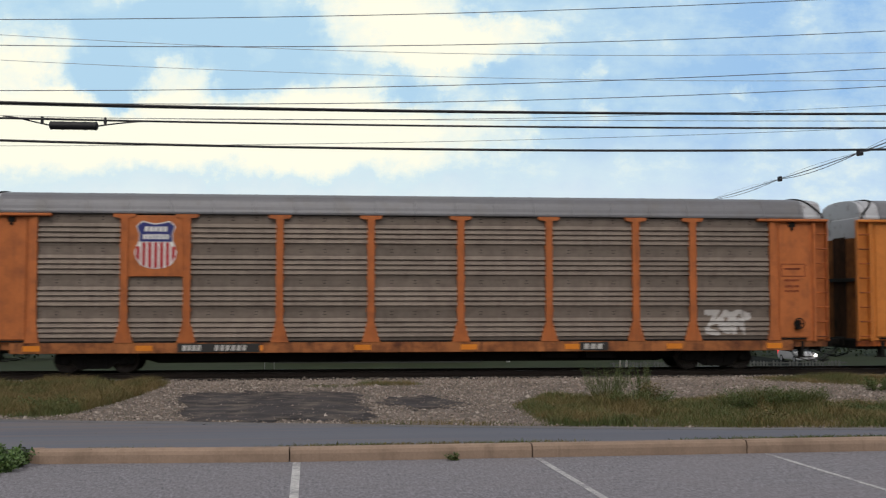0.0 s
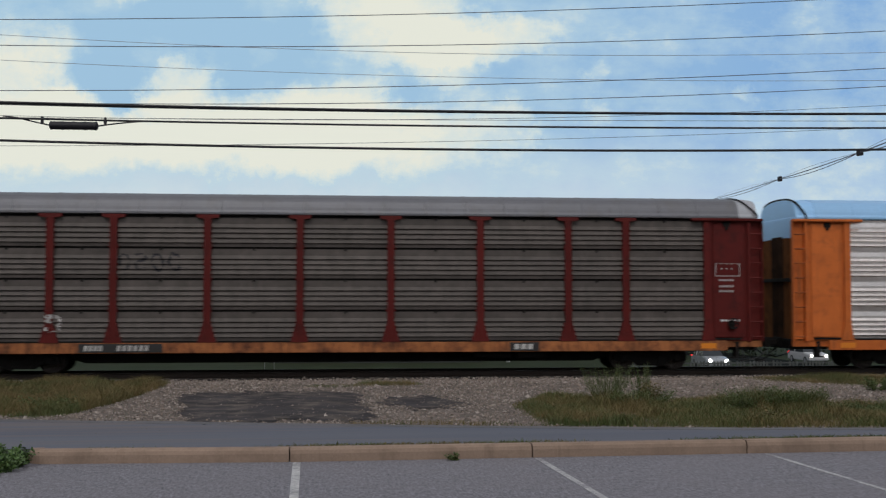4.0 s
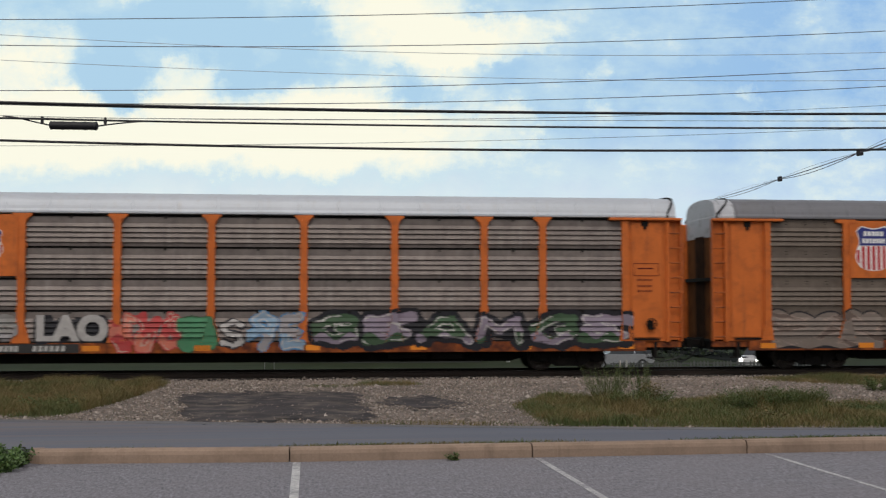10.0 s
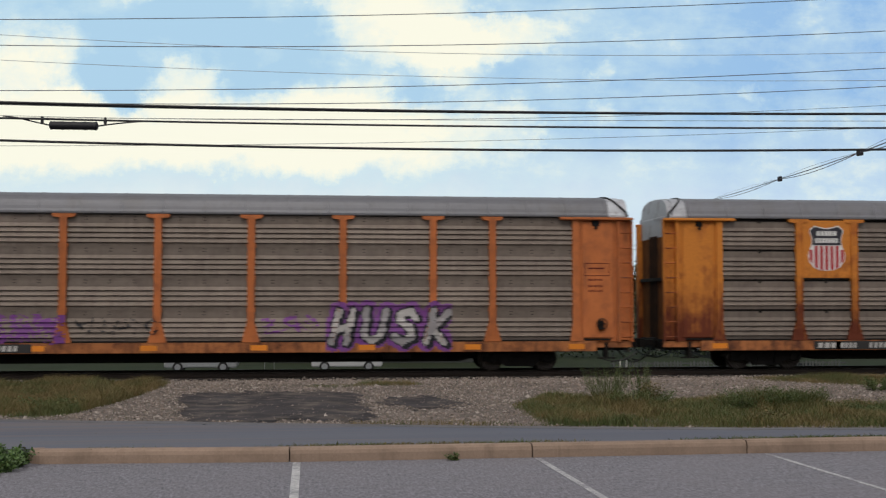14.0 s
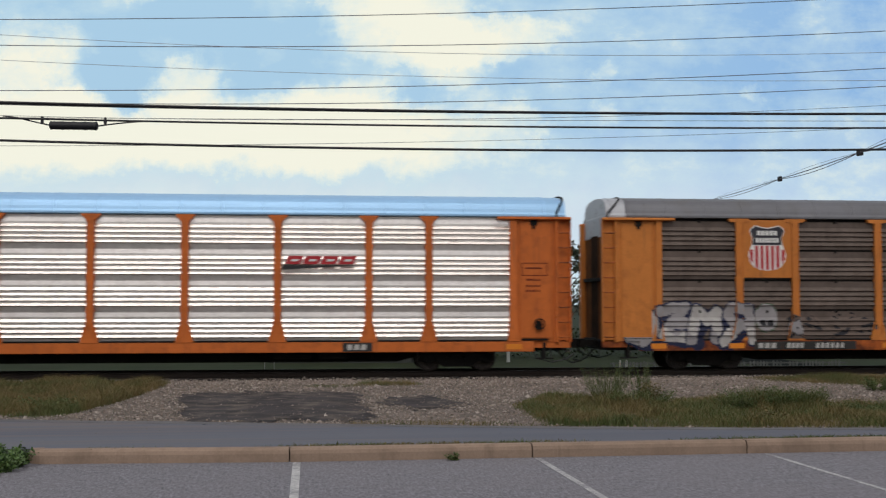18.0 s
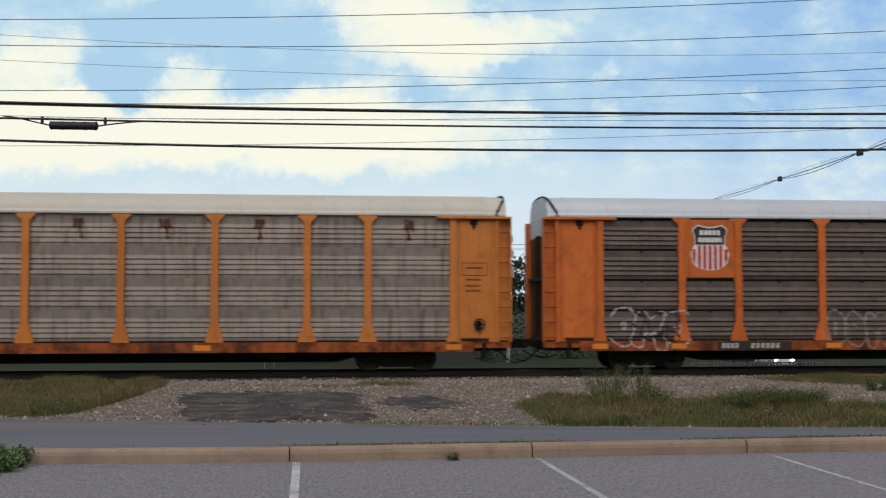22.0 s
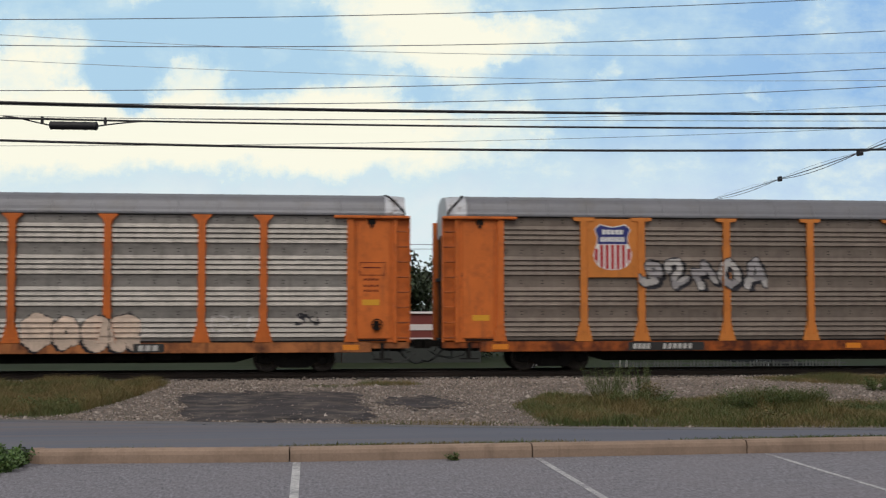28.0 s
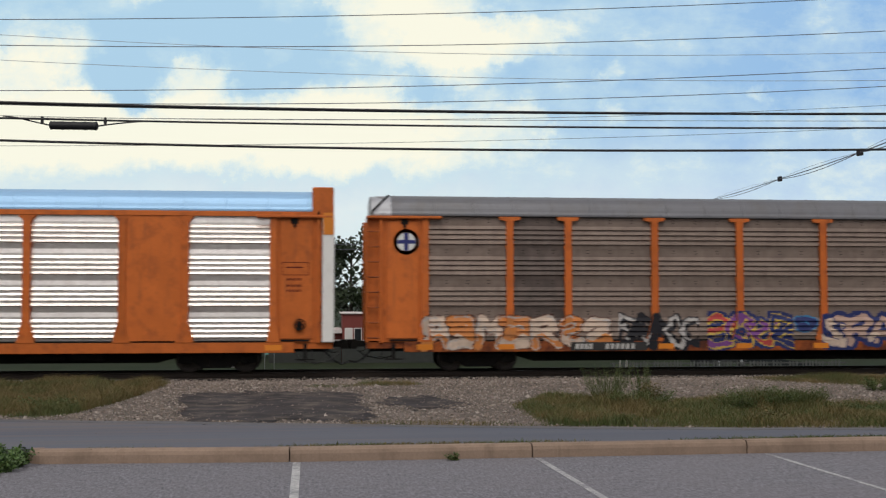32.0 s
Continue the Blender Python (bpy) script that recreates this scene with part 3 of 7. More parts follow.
def strokes(text):
    """The strokes of one sprayed shape in a unit box, x from -0.5 to 0.5, z from 0 to 1."""
    ring = [(0.36 * math.cos(a / 10 * 2 * math.pi), 0.5 + 0.47 * math.sin(a / 10 * 2 * math.pi)) for a in range(11)]
    return {"H": [[(-0.34, 0.0), (-0.28, 1.0)], [(0.28, 0.0), (0.36, 1.0)], [(-0.3, 0.42), (0.3, 0.56)]],
            "U": [[(-0.36, 1.0), (-0.32, 0.2), (0.0, 0.03), (0.3, 0.2), (0.36, 0.95)]],
            "S": [[(0.38, 0.8), (0.1, 0.98), (-0.34, 0.84), (-0.25, 0.6), (0.25, 0.42), (0.36, 0.18), (0.0, 0.02), (-0.4, 0.16)]],
            "K": [[(-0.34, 0.0), (-0.28, 1.0)], [(0.4, 0.98), (-0.2, 0.48), (0.46, 0.0)]],
            "hook": [[(0.4, 0.86), (0.0, 1.0), (-0.38, 0.7), (-0.36, 0.25), (0.0, 0.02), (0.4, 0.2), (0.36, 0.5), (0.08, 0.46)]],
            "peak": [[(-0.46, 0.0), (-0.08, 0.98), (0.1, 0.98), (0.46, 0.0)], [(-0.24, 0.34), (0.3, 0.3)]],
            "comb": [[(0.44, 0.96), (-0.34, 0.9), (-0.36, 0.06), (0.44, 0.04)], [(-0.3, 0.5), (0.3, 0.52)]],
            "loop": [ring],
            "drip": [[(0.0, 0.0), (0.03, 1.0)], [(-0.3, 0.62), (-0.26, 1.0)], [(0.34, 0.5), (0.3, 1.0)]],
            "arch": [[(-0.42, 0.0), (-0.36, 0.9), (0.0, 0.55), (0.34, 0.95), (0.44, 0.0)]],
            "flag": [[(-0.36, 0.0), (-0.32, 0.95), (0.2, 0.98), (0.36, 0.72), (0.1, 0.5), (-0.3, 0.46)], [(0.0, 0.48), (0.46, 0.0)]],
            "bolt": [[(-0.45, 0.92), (0.4, 0.96), (-0.3, 0.1), (0.46, 0.02)], [(-0.1, 0.5), (0.4, 0.55)]]}[text]


WILD = ["hook", "peak", "comb", "loop", "arch", "flag", "bolt", "S"]


def spray(car, x0, x1, z0, z1, letters, fills, outline=None, halo=None, seed=1, weight=0.13, band=0.045, shine=None, fray=0.02, coverage=1.0, drop=0.0, wild=0.3, lean=0.0, squeeze=0.92, coat=0, rim=0.11):
    """Sprayed lettering laid on the car's side as thin flakes: fat strokes with fill, rim, drop shade and shine; letters: a count of wild shapes, or a word."""
    r = random.Random(seed)
    dx, dz = 0.026, 0.036
    nx = int((x1 - x0) / dx)
    zs = sorted({round(z, 3) for i in range(-1, 3) for z in (Z_LOW + i * STEP + q for q in RIB_Z)} | {0.67, 0.955, 1.003, 1.03, 1.05} | {round(z0 + dz * i, 3) for i in range(int((z1 - z0) / dz) + 1)})
    zs = [z for z in zs if z0 <= z <= z1]
    X, Z = np.meshgrid(x0 + (np.arange(nx) + 0.5) * dx, np.array([(a + b) / 2 for a, b in zip(zs, zs[1:])]))
    col = np.full(X.shape, -1)
    warp = 0.03 * np.sin(X * 9 + seed) * np.cos(Z * 11 + seed) + fray * np.sin(X * 31 + Z * 47) * np.sin(X * 13 - Z * 29)
    count = letters if isinstance(letters, int) else len(letters)
    h, lw = z1 - z0, (x1 - x0) / count
    mats = [m for m in fills if m] + [m for m in (outline, halo, shine) if m]
    at = {}
    for i, m in enumerate(mats):
        at.setdefault(m, i)
    margin = weight + (band if outline else 0) + (0.6 * rim if halo else 0) + abs(drop) * 0.4

    def gap(lines, ox, oz):
        d = np.full(X.shape, 9.0)
        for line in lines:
            for (ax, az), (bx, bz) in zip(line, line[1:]):
                ax, bx, az, bz = ax + ox, bx + ox, az + oz, bz + oz
                vx, vz = bx - ax, bz - az
                q = np.clip(((X - ax) * vx + (Z - az) * vz) / (vx * vx + vz * vz + 1e-6), 0, 1)
                d = np.minimum(d, np.hypot(X - ax - q * vx, Z - az - q * vz))
        return d + warp

    shapes = []
    for k in range(count):
        cx = x0 + (k + 0.5) * lw
        kind = r.choice(WILD) if isinstance(letters, int) else letters[k]
        fx, fz = (r.choice((-1, 1)), isinstance(letters, int) and r.random() < 0.5) if not isinstance(letters, str) else (1, False)
        wid = max(0.1, lw * squeeze * r.uniform(0.92, 1.15) - weight)
        hh = max(0.1, (h - 2 * margin) * r.uniform(0.86, 1.0))
        base = z0 + margin + (h - 2 * margin - hh) * r.random()
        turn = 0.0 if isinstance(letters, str) else r.gauss(0, 0.32 if isinstance(letters, int) else 0.1)
        lines = [[(cx + fx * x * wid + lean * (z - 0.5) * hh + r.gauss(0, 0.05 * wild), base + (1 - z if fz else z) * hh + r.gauss(0, 0.08 * wild)) for x, z in line] for line in strokes(kind)]
        mz = base + hh / 2
        lines = [[(cx + (x - cx) * math.cos(turn) - (z - mz) * math.sin(turn), min(z1 - margin * 0.8, max(z0 + margin * 0.8, mz + (z - mz) * math.cos(turn) + (x - cx) * math.sin(turn)))) for x, z in line] for line in lines]
        if wild > 0.5:
            for _ in range(2):
                p = r.choice(r.choice(lines))
                lines.append([p, (p[0] + lw * r.uniform(-0.5, 0.5), min(z1 - margin, max(z0 + margin, p[1] + h * r.uniform(-0.4, 0.4))))])
        shapes.append((lines, weight * r.uniform(0.88, 1.15), fills[k % len(fills)] if wild <= 0.5 else r.choice(fills)))
    fields = [gap(lines, 0, 0) for lines, _, _ in shapes]
    if halo:
        for d, (_, wt, _) in zip(fields, shapes):
            col[d < wt + band + rim] = at[halo]
    if drop:
        for lines, wt, _ in shapes:
            for q in (0.34, 0.67, 1.0):
                col[gap(lines, drop * q, -abs(drop) * 0.7 * q) < wt + band * 0.6] = at[outline]
    for k, (d, (lines, wt, fill)) in enumerate(zip(fields, shapes)):
        if outline:
            col[d < wt + band] = at[outline]
        inner = d < wt
        col[inner] = at[fill] if fill else -1
        other = fills[(k + 1) % len(fills)]
        if other and fill and len(fills) > 1:
            col[inner & (Z < z0 + h * (0.36 + 0.09 * np.sin(X * 7 + 2 * k)))] = at[other]
        if shine:
            col[inner & (d > wt - 0.065) & (d < wt - 0.025) & (np.sin(X * 3.1 + Z * 4.3 + k) > -0.2)] = at[shine]
    if coverage < 1:
        col[(0.6 * np.sin(X * 23 + 3 * np.sin(Z * 17)) * np.sin(Z * 29 + X * 7) + 0.5 * np.sin(X * 5.3 + seed) * np.sin(Z * 7.1 + 2 * X)) > coverage * 1.6 - 0.9] = -1
    lay(car, x0, dx, zs, col, mats, coat)


def lay(car, x0, dx, zs, col, mats, coat):
    """Lay a grid of paint on the side, following sheet, posts and sill."""
    nx = col.shape[1]
    verts, faces, idx = [], [], []
    lift = 0.005 + 0.003 * coat
    for j in range(col.shape[0]):
        za, zb = zs[j], zs[j + 1]
        mid = (za + zb) / 2
        i = 0
        while i < nx:
            c = col[j, i]
            if c < 0:
                i += 1
                continue
            xa = x0 + i * dx
            oa = face_out(xa + dx / 2, mid)
            while i < nx and col[j, i] == c and abs(face_out(x0 + (i + 0.5) * dx, mid) - oa) < 1e-4:
                i += 1
            xb = x0 + i * dx
            if mid > 1.05 and abs(oa - 1.50 - rib((mid - Z_LOW) % STEP)) < 1e-4:
                ya, yb = 1.50 + rib((za + 1e-4 - Z_LOW) % STEP), 1.50 + rib((zb - 1e-4 - Z_LOW) % STEP)
            else:
                ya = yb = oa
            o = len(verts)
            verts += [(xa, -ya - lift, za), (xb, -ya - lift, za), (xb, -yb - lift, zb), (xa, -yb - lift, zb)]
            faces.append((o, o + 1, o + 2, o + 3))
            idx.append(int(c))
    if faces:
        ob = raw("spray_paint", verts, faces, mats, idx, car)
        tagged(ob, "sprayed graffiti lettering on the car's side", kind="stuff")


def mass(car, x0, x1, z0, z1, palette, seed=1, turn=0.0, size=(0.5, 0.14), humps=6, dip=0.25, ends=0.0, rim=None, coat=0, gaps=0.0):
    """A solid sprayed piece: an uneven humped top, slanted slashes of colour by share of the area; rim: a line along top and foot."""
    r = random.Random(seed)
    dx, dz = 0.026, 0.034
    nx = int((x1 - x0) / dx)
    zs = sorted({round(z, 3) for i in range(-1, 3) for z in (Z_LOW + i * STEP + q for q in RIB_Z)} | {0.67, 0.955, 1.003, 1.03, 1.05} | {round(z0 + dz * i, 3) for i in range(int((z1 - z0) / dz) + 1)})
    zs = [z for z in zs if z0 <= z <= z1]
    X, Z = np.meshgrid(x0 + (np.arange(nx) + 0.5) * dx, np.array([(a + b) / 2 for a, b in zip(zs, zs[1:])]))
    p = [r.uniform(0, 6.28) for _ in range(10)]
    q = (X - x0) / (x1 - x0)
    hump = np.abs(np.sin(np.pi * humps * q + 0.5 * np.sin(5 * q + p[0]))) ** 0.6
    top = z1 - (z1 - z0) * (dip * (1 - hump) + 0.10 * (0.5 + 0.5 * np.sin(9 * q + p[1])) + ends * np.abs(2 * q - 1) ** 2.2)
    c, n = math.cos(radians(turn)), math.sin(radians(turn))
    wx = X + 0.22 * np.sin(X * 1.7 + p[8]) + 0.12 * np.sin(Z * 4.3 + X * 1.1 + p[2]) + 0.05 * np.sin(X * 9.1 - Z * 6.7 + p[6])
    wz = Z + 0.13 * np.sin(X * 2.3 + p[9]) + 0.06 * np.sin(X * 5.9 + Z * 3.1 + p[4])
    u, v = (wx * c + wz * n) / size[0], (-wx * n + wz * c) / size[1]
    field = np.sin(u * 3.1 + 1.7 * np.sin(v * 1.3 + p[2]) + p[3]) + 0.9 * np.sin(v * 2.9 + 1.4 * np.sin(u * 1.9 + p[4]) + p[5]) + 0.5 * np.sin(u * 7.3 + p[6]) * np.sin(v * 5.1 + p[7]) + 0.35 * np.sin(X * 41 + Z * 13) * np.sin(Z * 37 - X * 17)
    rank = field.ravel().argsort().argsort().reshape(field.shape) / field.size
    col = np.full(X.shape, -1)
    edge = 0.0
    for i, (_, part_of) in enumerate(palette):
        col[(rank >= edge) & (rank < edge + part_of + 1e-6)] = i
        edge += part_of
    if gaps:
        col[np.sin(X * 3.3 + p[8] + 1.5 * np.sin(Z * 4)) * np.sin(Z * 5.1 + p[9]) + 0.5 * np.sin(X * 19 + Z * 23) > 1.1 - gaps * 1.6] = -1
    mats = [m for m, _ in palette]
    if rim:
        mats = mats + [rim]
        low = z0 + 0.05 + 0.05 * np.sin(np.pi * humps * q * 1.3 + p[1])
        col[(Z > top - 0.055) | (Z < low)] = len(mats) - 1
    col[Z > top] = -1
    lay(car, x0, dx, zs, col, mats, coat)


def paint(name, c):
    q = min(0.5, 0.04 + 1.4 * sum(c) / 3)
    dust = tuple((1 - q) * v + q * w for v, w in zip(c, (0.15, 0.13, 0.12))) + (1.0,)
    return surface(name, c, 0.6, vary=0.16, scale=2.2, fine=16.0, rand=0.0, dirt=dust, dirt_at=(0.42, 0.8), streak=dust, streak_at=(0.5, 0.9), scatter=False, gloss=0.2)


P_WHITE = paint("sprayed_white", (0.44, 0.42, 0.41))
P_CREAM = paint("sprayed_cream", (0.58, 0.45, 0.36))
P_TEAL = paint("sprayed_dark_teal", (0.008, 0.020, 0.022))
P_SILVER = paint("sprayed_silver", (0.29, 0.275, 0.285))
P_BLACK = paint("sprayed_black", (0.015, 0.015, 0.02))
P_BLUE = paint("sprayed_blue", (0.04, 0.20, 0.42))
P_SKY = paint("sprayed_pale_blue", (0.22, 0.33, 0.45))
P_NAVY = paint("sprayed_navy", (0.02, 0.03, 0.12))
P_CORAL = paint("sprayed_coral", (0.55, 0.16, 0.11))
P_GREEN = paint("sprayed_green", (0.06, 0.21, 0.105))
P_MOSS = paint("sprayed_dark_green", (0.045, 0.085, 0.045))
P_LILAC = paint("sprayed_lilac_grey", (0.23, 0.19, 0.245))
P_PURPLE = paint("sprayed_purple", (0.17, 0.05, 0.23))
P_RED = paint("sprayed_red", (0.42, 0.05, 0.05))
P_BEIGE = paint("sprayed_beige", (0.185, 0.150, 0.130))
P_TAN = paint("sprayed_pinkish_tan", (0.27, 0.205, 0.175))
P_PINK = paint("sprayed_pink", (0.46, 0.31, 0.25))
P_ORANGE = paint("sprayed_orange", (0.56, 0.20, 0.05))
P_YELLOW = paint("sprayed_yellow", (0.55, 0.38, 0.06))
P_RUST = paint("rust_stain", (0.075, 0.025, 0.017))
P_INK = paint("sprayed_blue_black", (0.014, 0.018, 0.05))
P_DUST = paint("sprayed_dusty_brown", (0.13, 0.095, 0.08))
P_GREY = paint("sprayed_grey", (0.24, 0.23, 0.22))


CORNER_PARTS = corner_meshes()


# ---- a car of the train ----
def autorack(label, sheets, posts, ends, sills, roof, fairing=M_FAIRING, cap="tee", seam=0.0, emblem=0, marks=(-5.6, 2.3), plated=(), white_post=False, lift=0.0, roof_length=12.98,
             right_ladder=None, odd=None, patches=8, placards=False, share=1.0):
    """One covered car carrier at the origin, its middle over the rails' top, with all its parts."""
    if sheets is not M_SILVER:
        sills = {M_ORANGE: M_SILL, M_YELLOW: M_SILL, M_ORANGE_FADED: M_SILL_FADED}.get(sills, sills)
    car = new("autorack_car")
    tagged(car, label, "rail car", "cars of the freight train")
    part("underframe", cached("underframe", underframe_mesh), M_BLACK, car)
    part("roof", cached(("roof", roof_length, lift), lambda: roof_mesh(roof_length, lift)), roof, car)
    for side, sm in enumerate((Matrix.Identity(4), ROT)):
        part("side_sill", cached("sill", sill_mesh), sills, car, sm)
        # black here stands for the shadow line over the sill
        part("foot_rail", cached("foot_rail", foot_rail_mesh), M_BLACK, car, sm, "rail at the foot of the side sheets, black as their shadow line")
        if seam:
            # black sheet added in place of the darkness inside the car
            part("liner", cached("liner", lambda: Build().box(-EDGE, EDGE, -1.445, -1.425, 1.05, 5.0).mesh("liner")), M_BLACK, car, sm, "added black sheet behind the seams for the unlit interior")
        for x in POSTS:
            part("post", cached(("post", cap), lambda: post_mesh(cap)), posts, car, sm @ pose(x, 0, 0))
        for b, (xa, xb) in enumerate(BAYS):
            for row in range(ROWS_UP):
                material = sheets
                if b in plated:
                    material = posts
                elif odd and side == 0 and (b, row) in odd:
                    material = odd[(b, row)]
                key = ("panel", round(xb - xa, 3), seam, sheets is M_SILVER, share)
                part("panel", cached(key, lambda: panel_mesh(xb - xa - 0.02, seam, sheets is M_SILVER, share)), [material, M_BLACK], car, sm @ pose((xa + xb) / 2, 0, Z_LOW + row * STEP))
        for e in (0, 1):
            m = sm @ (Matrix.Identity(4) if e == 0 else Matrix.Scale(-1, 4, (1, 0, 0)))
            key = ("mirror", e)
            lad_mat = right_ladder if right_ladder and (e == 0) == (side == 0) else ends
            for i, (nm, bb) in enumerate(CORNER_PARTS):
                material = M_BLACK if nm == "door_step" else lad_mat if nm in ("corner_rib", "corner_flange", "ladder_back") else ends
                part(nm, cached(("corner", i, e), lambda: bb.mesh(nm) if e == 0 else mirrored(bb.mesh(nm))), material, car, sm)
            lad = part("ladder", cached(("ladder", e), ladder_mesh if e == 0 else lambda: mirrored(ladder_mesh())), lad_mat, car, sm)
            for k in range(8):
                # most rungs take the dark sill paint in place of the shadow under them
                part("rung", cached(("rung", e), rung_mesh if e == 0 else lambda: mirrored(rung_mesh())), lad_mat if lad_mat is M_PINK or lad_mat is M_BROWN else M_SILL, lad, pose(0, 0, 1.15 + 0.485 * k))
            s = 1 if e == 0 else -1
            rail = cached(("rail", e), lambda: Build().box(min(s * 11.35, s * END), max(s * 11.35, s * END), -1.70, -1.46, 4.93, 5.02, c=0.02).mesh("top_rail"))
            part("top_rail", rail, ends, car, sm)
            part("latch", cached("latch", lambda: Build().box(-0.12, 0.12, -1.60, -1.54, -0.08, 0.08, c=0.015).box(-0.05, 0.05, -1.62, -1.54, -0.18, -0.05).mesh("latch")), M_BLACK, car, sm @ pose(s * (EDGE + 0.75), 0, 4.83))
            if side == 0:
                part("end_fairing", cached(("fairing", e), fairing_mesh if e == 0 else lambda: mirrored(fairing_mesh())), fairing, car)
                part("flashing", cached(("flash", e, fairing is M_FAIRING), lambda: flashing_mesh(fairing is M_FAIRING) if e == 0 else mirrored(flashing_mesh(fairing is M_FAIRING))), M_BLACK, car)
                bar = part("end_door", cached(("door", e), lambda: Build().box(min(s * (END - 0.2), s * (END - 0.07)), max(s * (END - 0.2), s * (END - 0.07)), -1.40, 1.40, 2.95, 3.07, c=0.01).mesh("end_door")), M_BLACK, car)
                # leaves darken towards the middle, shade of the car gap painted in
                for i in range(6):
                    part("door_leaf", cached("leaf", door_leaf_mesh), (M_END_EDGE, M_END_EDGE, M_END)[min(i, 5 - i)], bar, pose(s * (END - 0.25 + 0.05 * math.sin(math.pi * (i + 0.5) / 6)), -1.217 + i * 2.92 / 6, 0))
                cp = part("coupler", cached("coupler", coupler_mesh), M_BLACK, car, Matrix.Identity(4) if e == 0 else ROT)
                part("air_hose", cached("hose", hose_mesh), M_RUBBER, cp)
                if white_post:
                    part("corner_post", cached(("wpost", e), lambda: Build().box(min(s * (END - 0.36), s * (END + 0.02)), max(s * (END - 0.36), s * (END + 0.02)), -1.68, -1.45, 0.98, 5.0, c=0.03).mesh("corner_post")), M_WHITE, car, label="white corner post")
        part("brake_wheel", cached("brake", brake_mesh), M_BLACK, car, sm)
        for i in range(patches):
            x = -11.9 + 23.8 * i / (patches - 1)
            part("reflector", cached("reflector", lambda: plate_mesh(0.52, 0.17)), M_REFLECT, car, sm @ pose(x, -1.602, 0.82), "orange reflector")
        for x, w, n in ((marks[0], 2.55, 11), (marks[1] + 3.2, 0.95, 3)) if marks else ():
            pl = part("stencil_patch", cached(("patch", w), lambda: plate_mesh(w, 0.27, 0.008)), M_DARKPLATE, car, sm @ pose(x, -1.603, 0.825), "black patch with pale stencil bars")
            tagged(part("lettering", cached(("stencil", n), lambda: stencil_mesh(n)), M_STENCIL, pl, pose(0, -0.009, 0)), "pale stencilled bars", kind="stuff")
        box = cached("notice_box", lambda: Build().box(-0.42, 0.42, -0.003, 0, 0.19, 0.21).box(-0.42, 0.42, -0.003, 0, -0.21, -0.19).box(-0.42, -0.40, -0.003, 0, -0.19, 0.19).box(0.40, 0.42, -0.003, 0, -0.19, 0.19).box(-0.3, 0.25, -0.003, 0, 0.02, 0.06).mesh("notice"))
        tagged(part("notice", box, M_STENCIL if ends is M_BROWN else M_BROWN, car, sm @ pose(EDGE + 0.78, -1.575, 3.32)), "boxed dark stencil outline", kind="stuff")
        for z in (2.98, 2.78, 2.62):
            tagged(part("notice", cached("notice", lambda: bars_mesh(5, 0.06, 0.07, 0.04, 3, 0)), M_STENCIL if ends is M_BROWN else M_BROWN, car, sm @ pose(EDGE + 0.75, -1.575, z)), "small dark stencilled bars", kind="stuff")
        if placards:
            part("placard", cached("placard", lambda: plate_mesh(0.55, 0.18)), M_PLACARD, car, sm @ pose(EDGE + 0.72, -1.574, 2.25), "yellow placard")
            part("placard", cached("placard", lambda: plate_mesh(0.55, 0.18)), M_PLACARD, car, sm @ pose(-EDGE - 0.72, -1.574, 1.75), "yellow placard")
        if emblem:
            xa, xb = BAYS[1]
            part("emblem_plate", cached("eplate", lambda: Build().box(-NARROW / 2 + 0.1, NARROW / 2 - 0.1, -1.585, -1.50, 3.06, 4.98, c=0.01).mesh("emblem_plate")), posts, car, sm @ pose((xa + xb) / 2, 0, 0))
            k = 0.62 if emblem == 2 else 1.0
            em = part("emblem", cached(("emblem", k), lambda: scaled(emblem_mesh(), k)), [M_WHITE, M_NIGHT if emblem == 3 else M_BLUE, M_RED], car, sm @ pose((xa + xb) / 2, -1.588, 4.06), "red, white and blue shield emblem")
    for s in (-1, 1):
        tr = part("truck", cached("bolster", lambda: Build().box(-0.22, 0.22, -1.1, 1.1, 0.42, 0.70, c=0.03).box(-0.9, 0.9, -0.08, 0.08, 0.4, 0.5).mesh("truck")), M_BLACK, car, pose(s * 10.1, 0, 0))
        for y in (-1.0, 1.0):
            part("sideframe", cached("sideframe", sideframe_mesh), M_BLACK, tr, pose(0, y, 0))
        for x in (-0.89, 0.89):
            part("wheelset", cached("wheelset", wheelset_mesh), [M_STEEL, M_TREAD], tr, pose(x, 0, 0.42))
    return car


def mirrored(me):
    me.transform(Matrix.Scale(-1, 4, (1, 0, 0)))
    me.flip_normals()
    return me


def scaled(me, k):
    me.transform(Matrix.Scale(0.93 * k, 4, (1, 0, 0)) @ Matrix.Scale(k, 4, (0, 0, 1)))
    return me


def sign(car, name, mesh, material, x, z, out=1.56, label=""):
    return part(name, mesh, material, car, pose(x, -out, z), label)

# ---- ground, lot, road ----
M_LOT = Mat("worn_asphalt_lot")
_k = M_LOT
_at = _k.where(False)
_agg = _k.n("TexVoronoi", Vector=_at, Scale=55.0).outputs["Distance"]
_spk = _k.noise(_at, 90.0, 3.0, 0.7)
_big = _k.noise(_at, 0.7, 6.0, 0.6)
_mid = _k.noise(_at, 5.0, 5.0, 0.65)
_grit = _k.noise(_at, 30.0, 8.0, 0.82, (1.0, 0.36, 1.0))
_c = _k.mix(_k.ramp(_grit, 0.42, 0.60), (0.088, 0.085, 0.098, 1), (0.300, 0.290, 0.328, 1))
_c = _k.mix(0.35, _c, _k.mix(_k.ramp(_spk, 0.35, 0.65), (0.05, 0.05, 0.054, 1), (0.34, 0.33, 0.35, 1)))
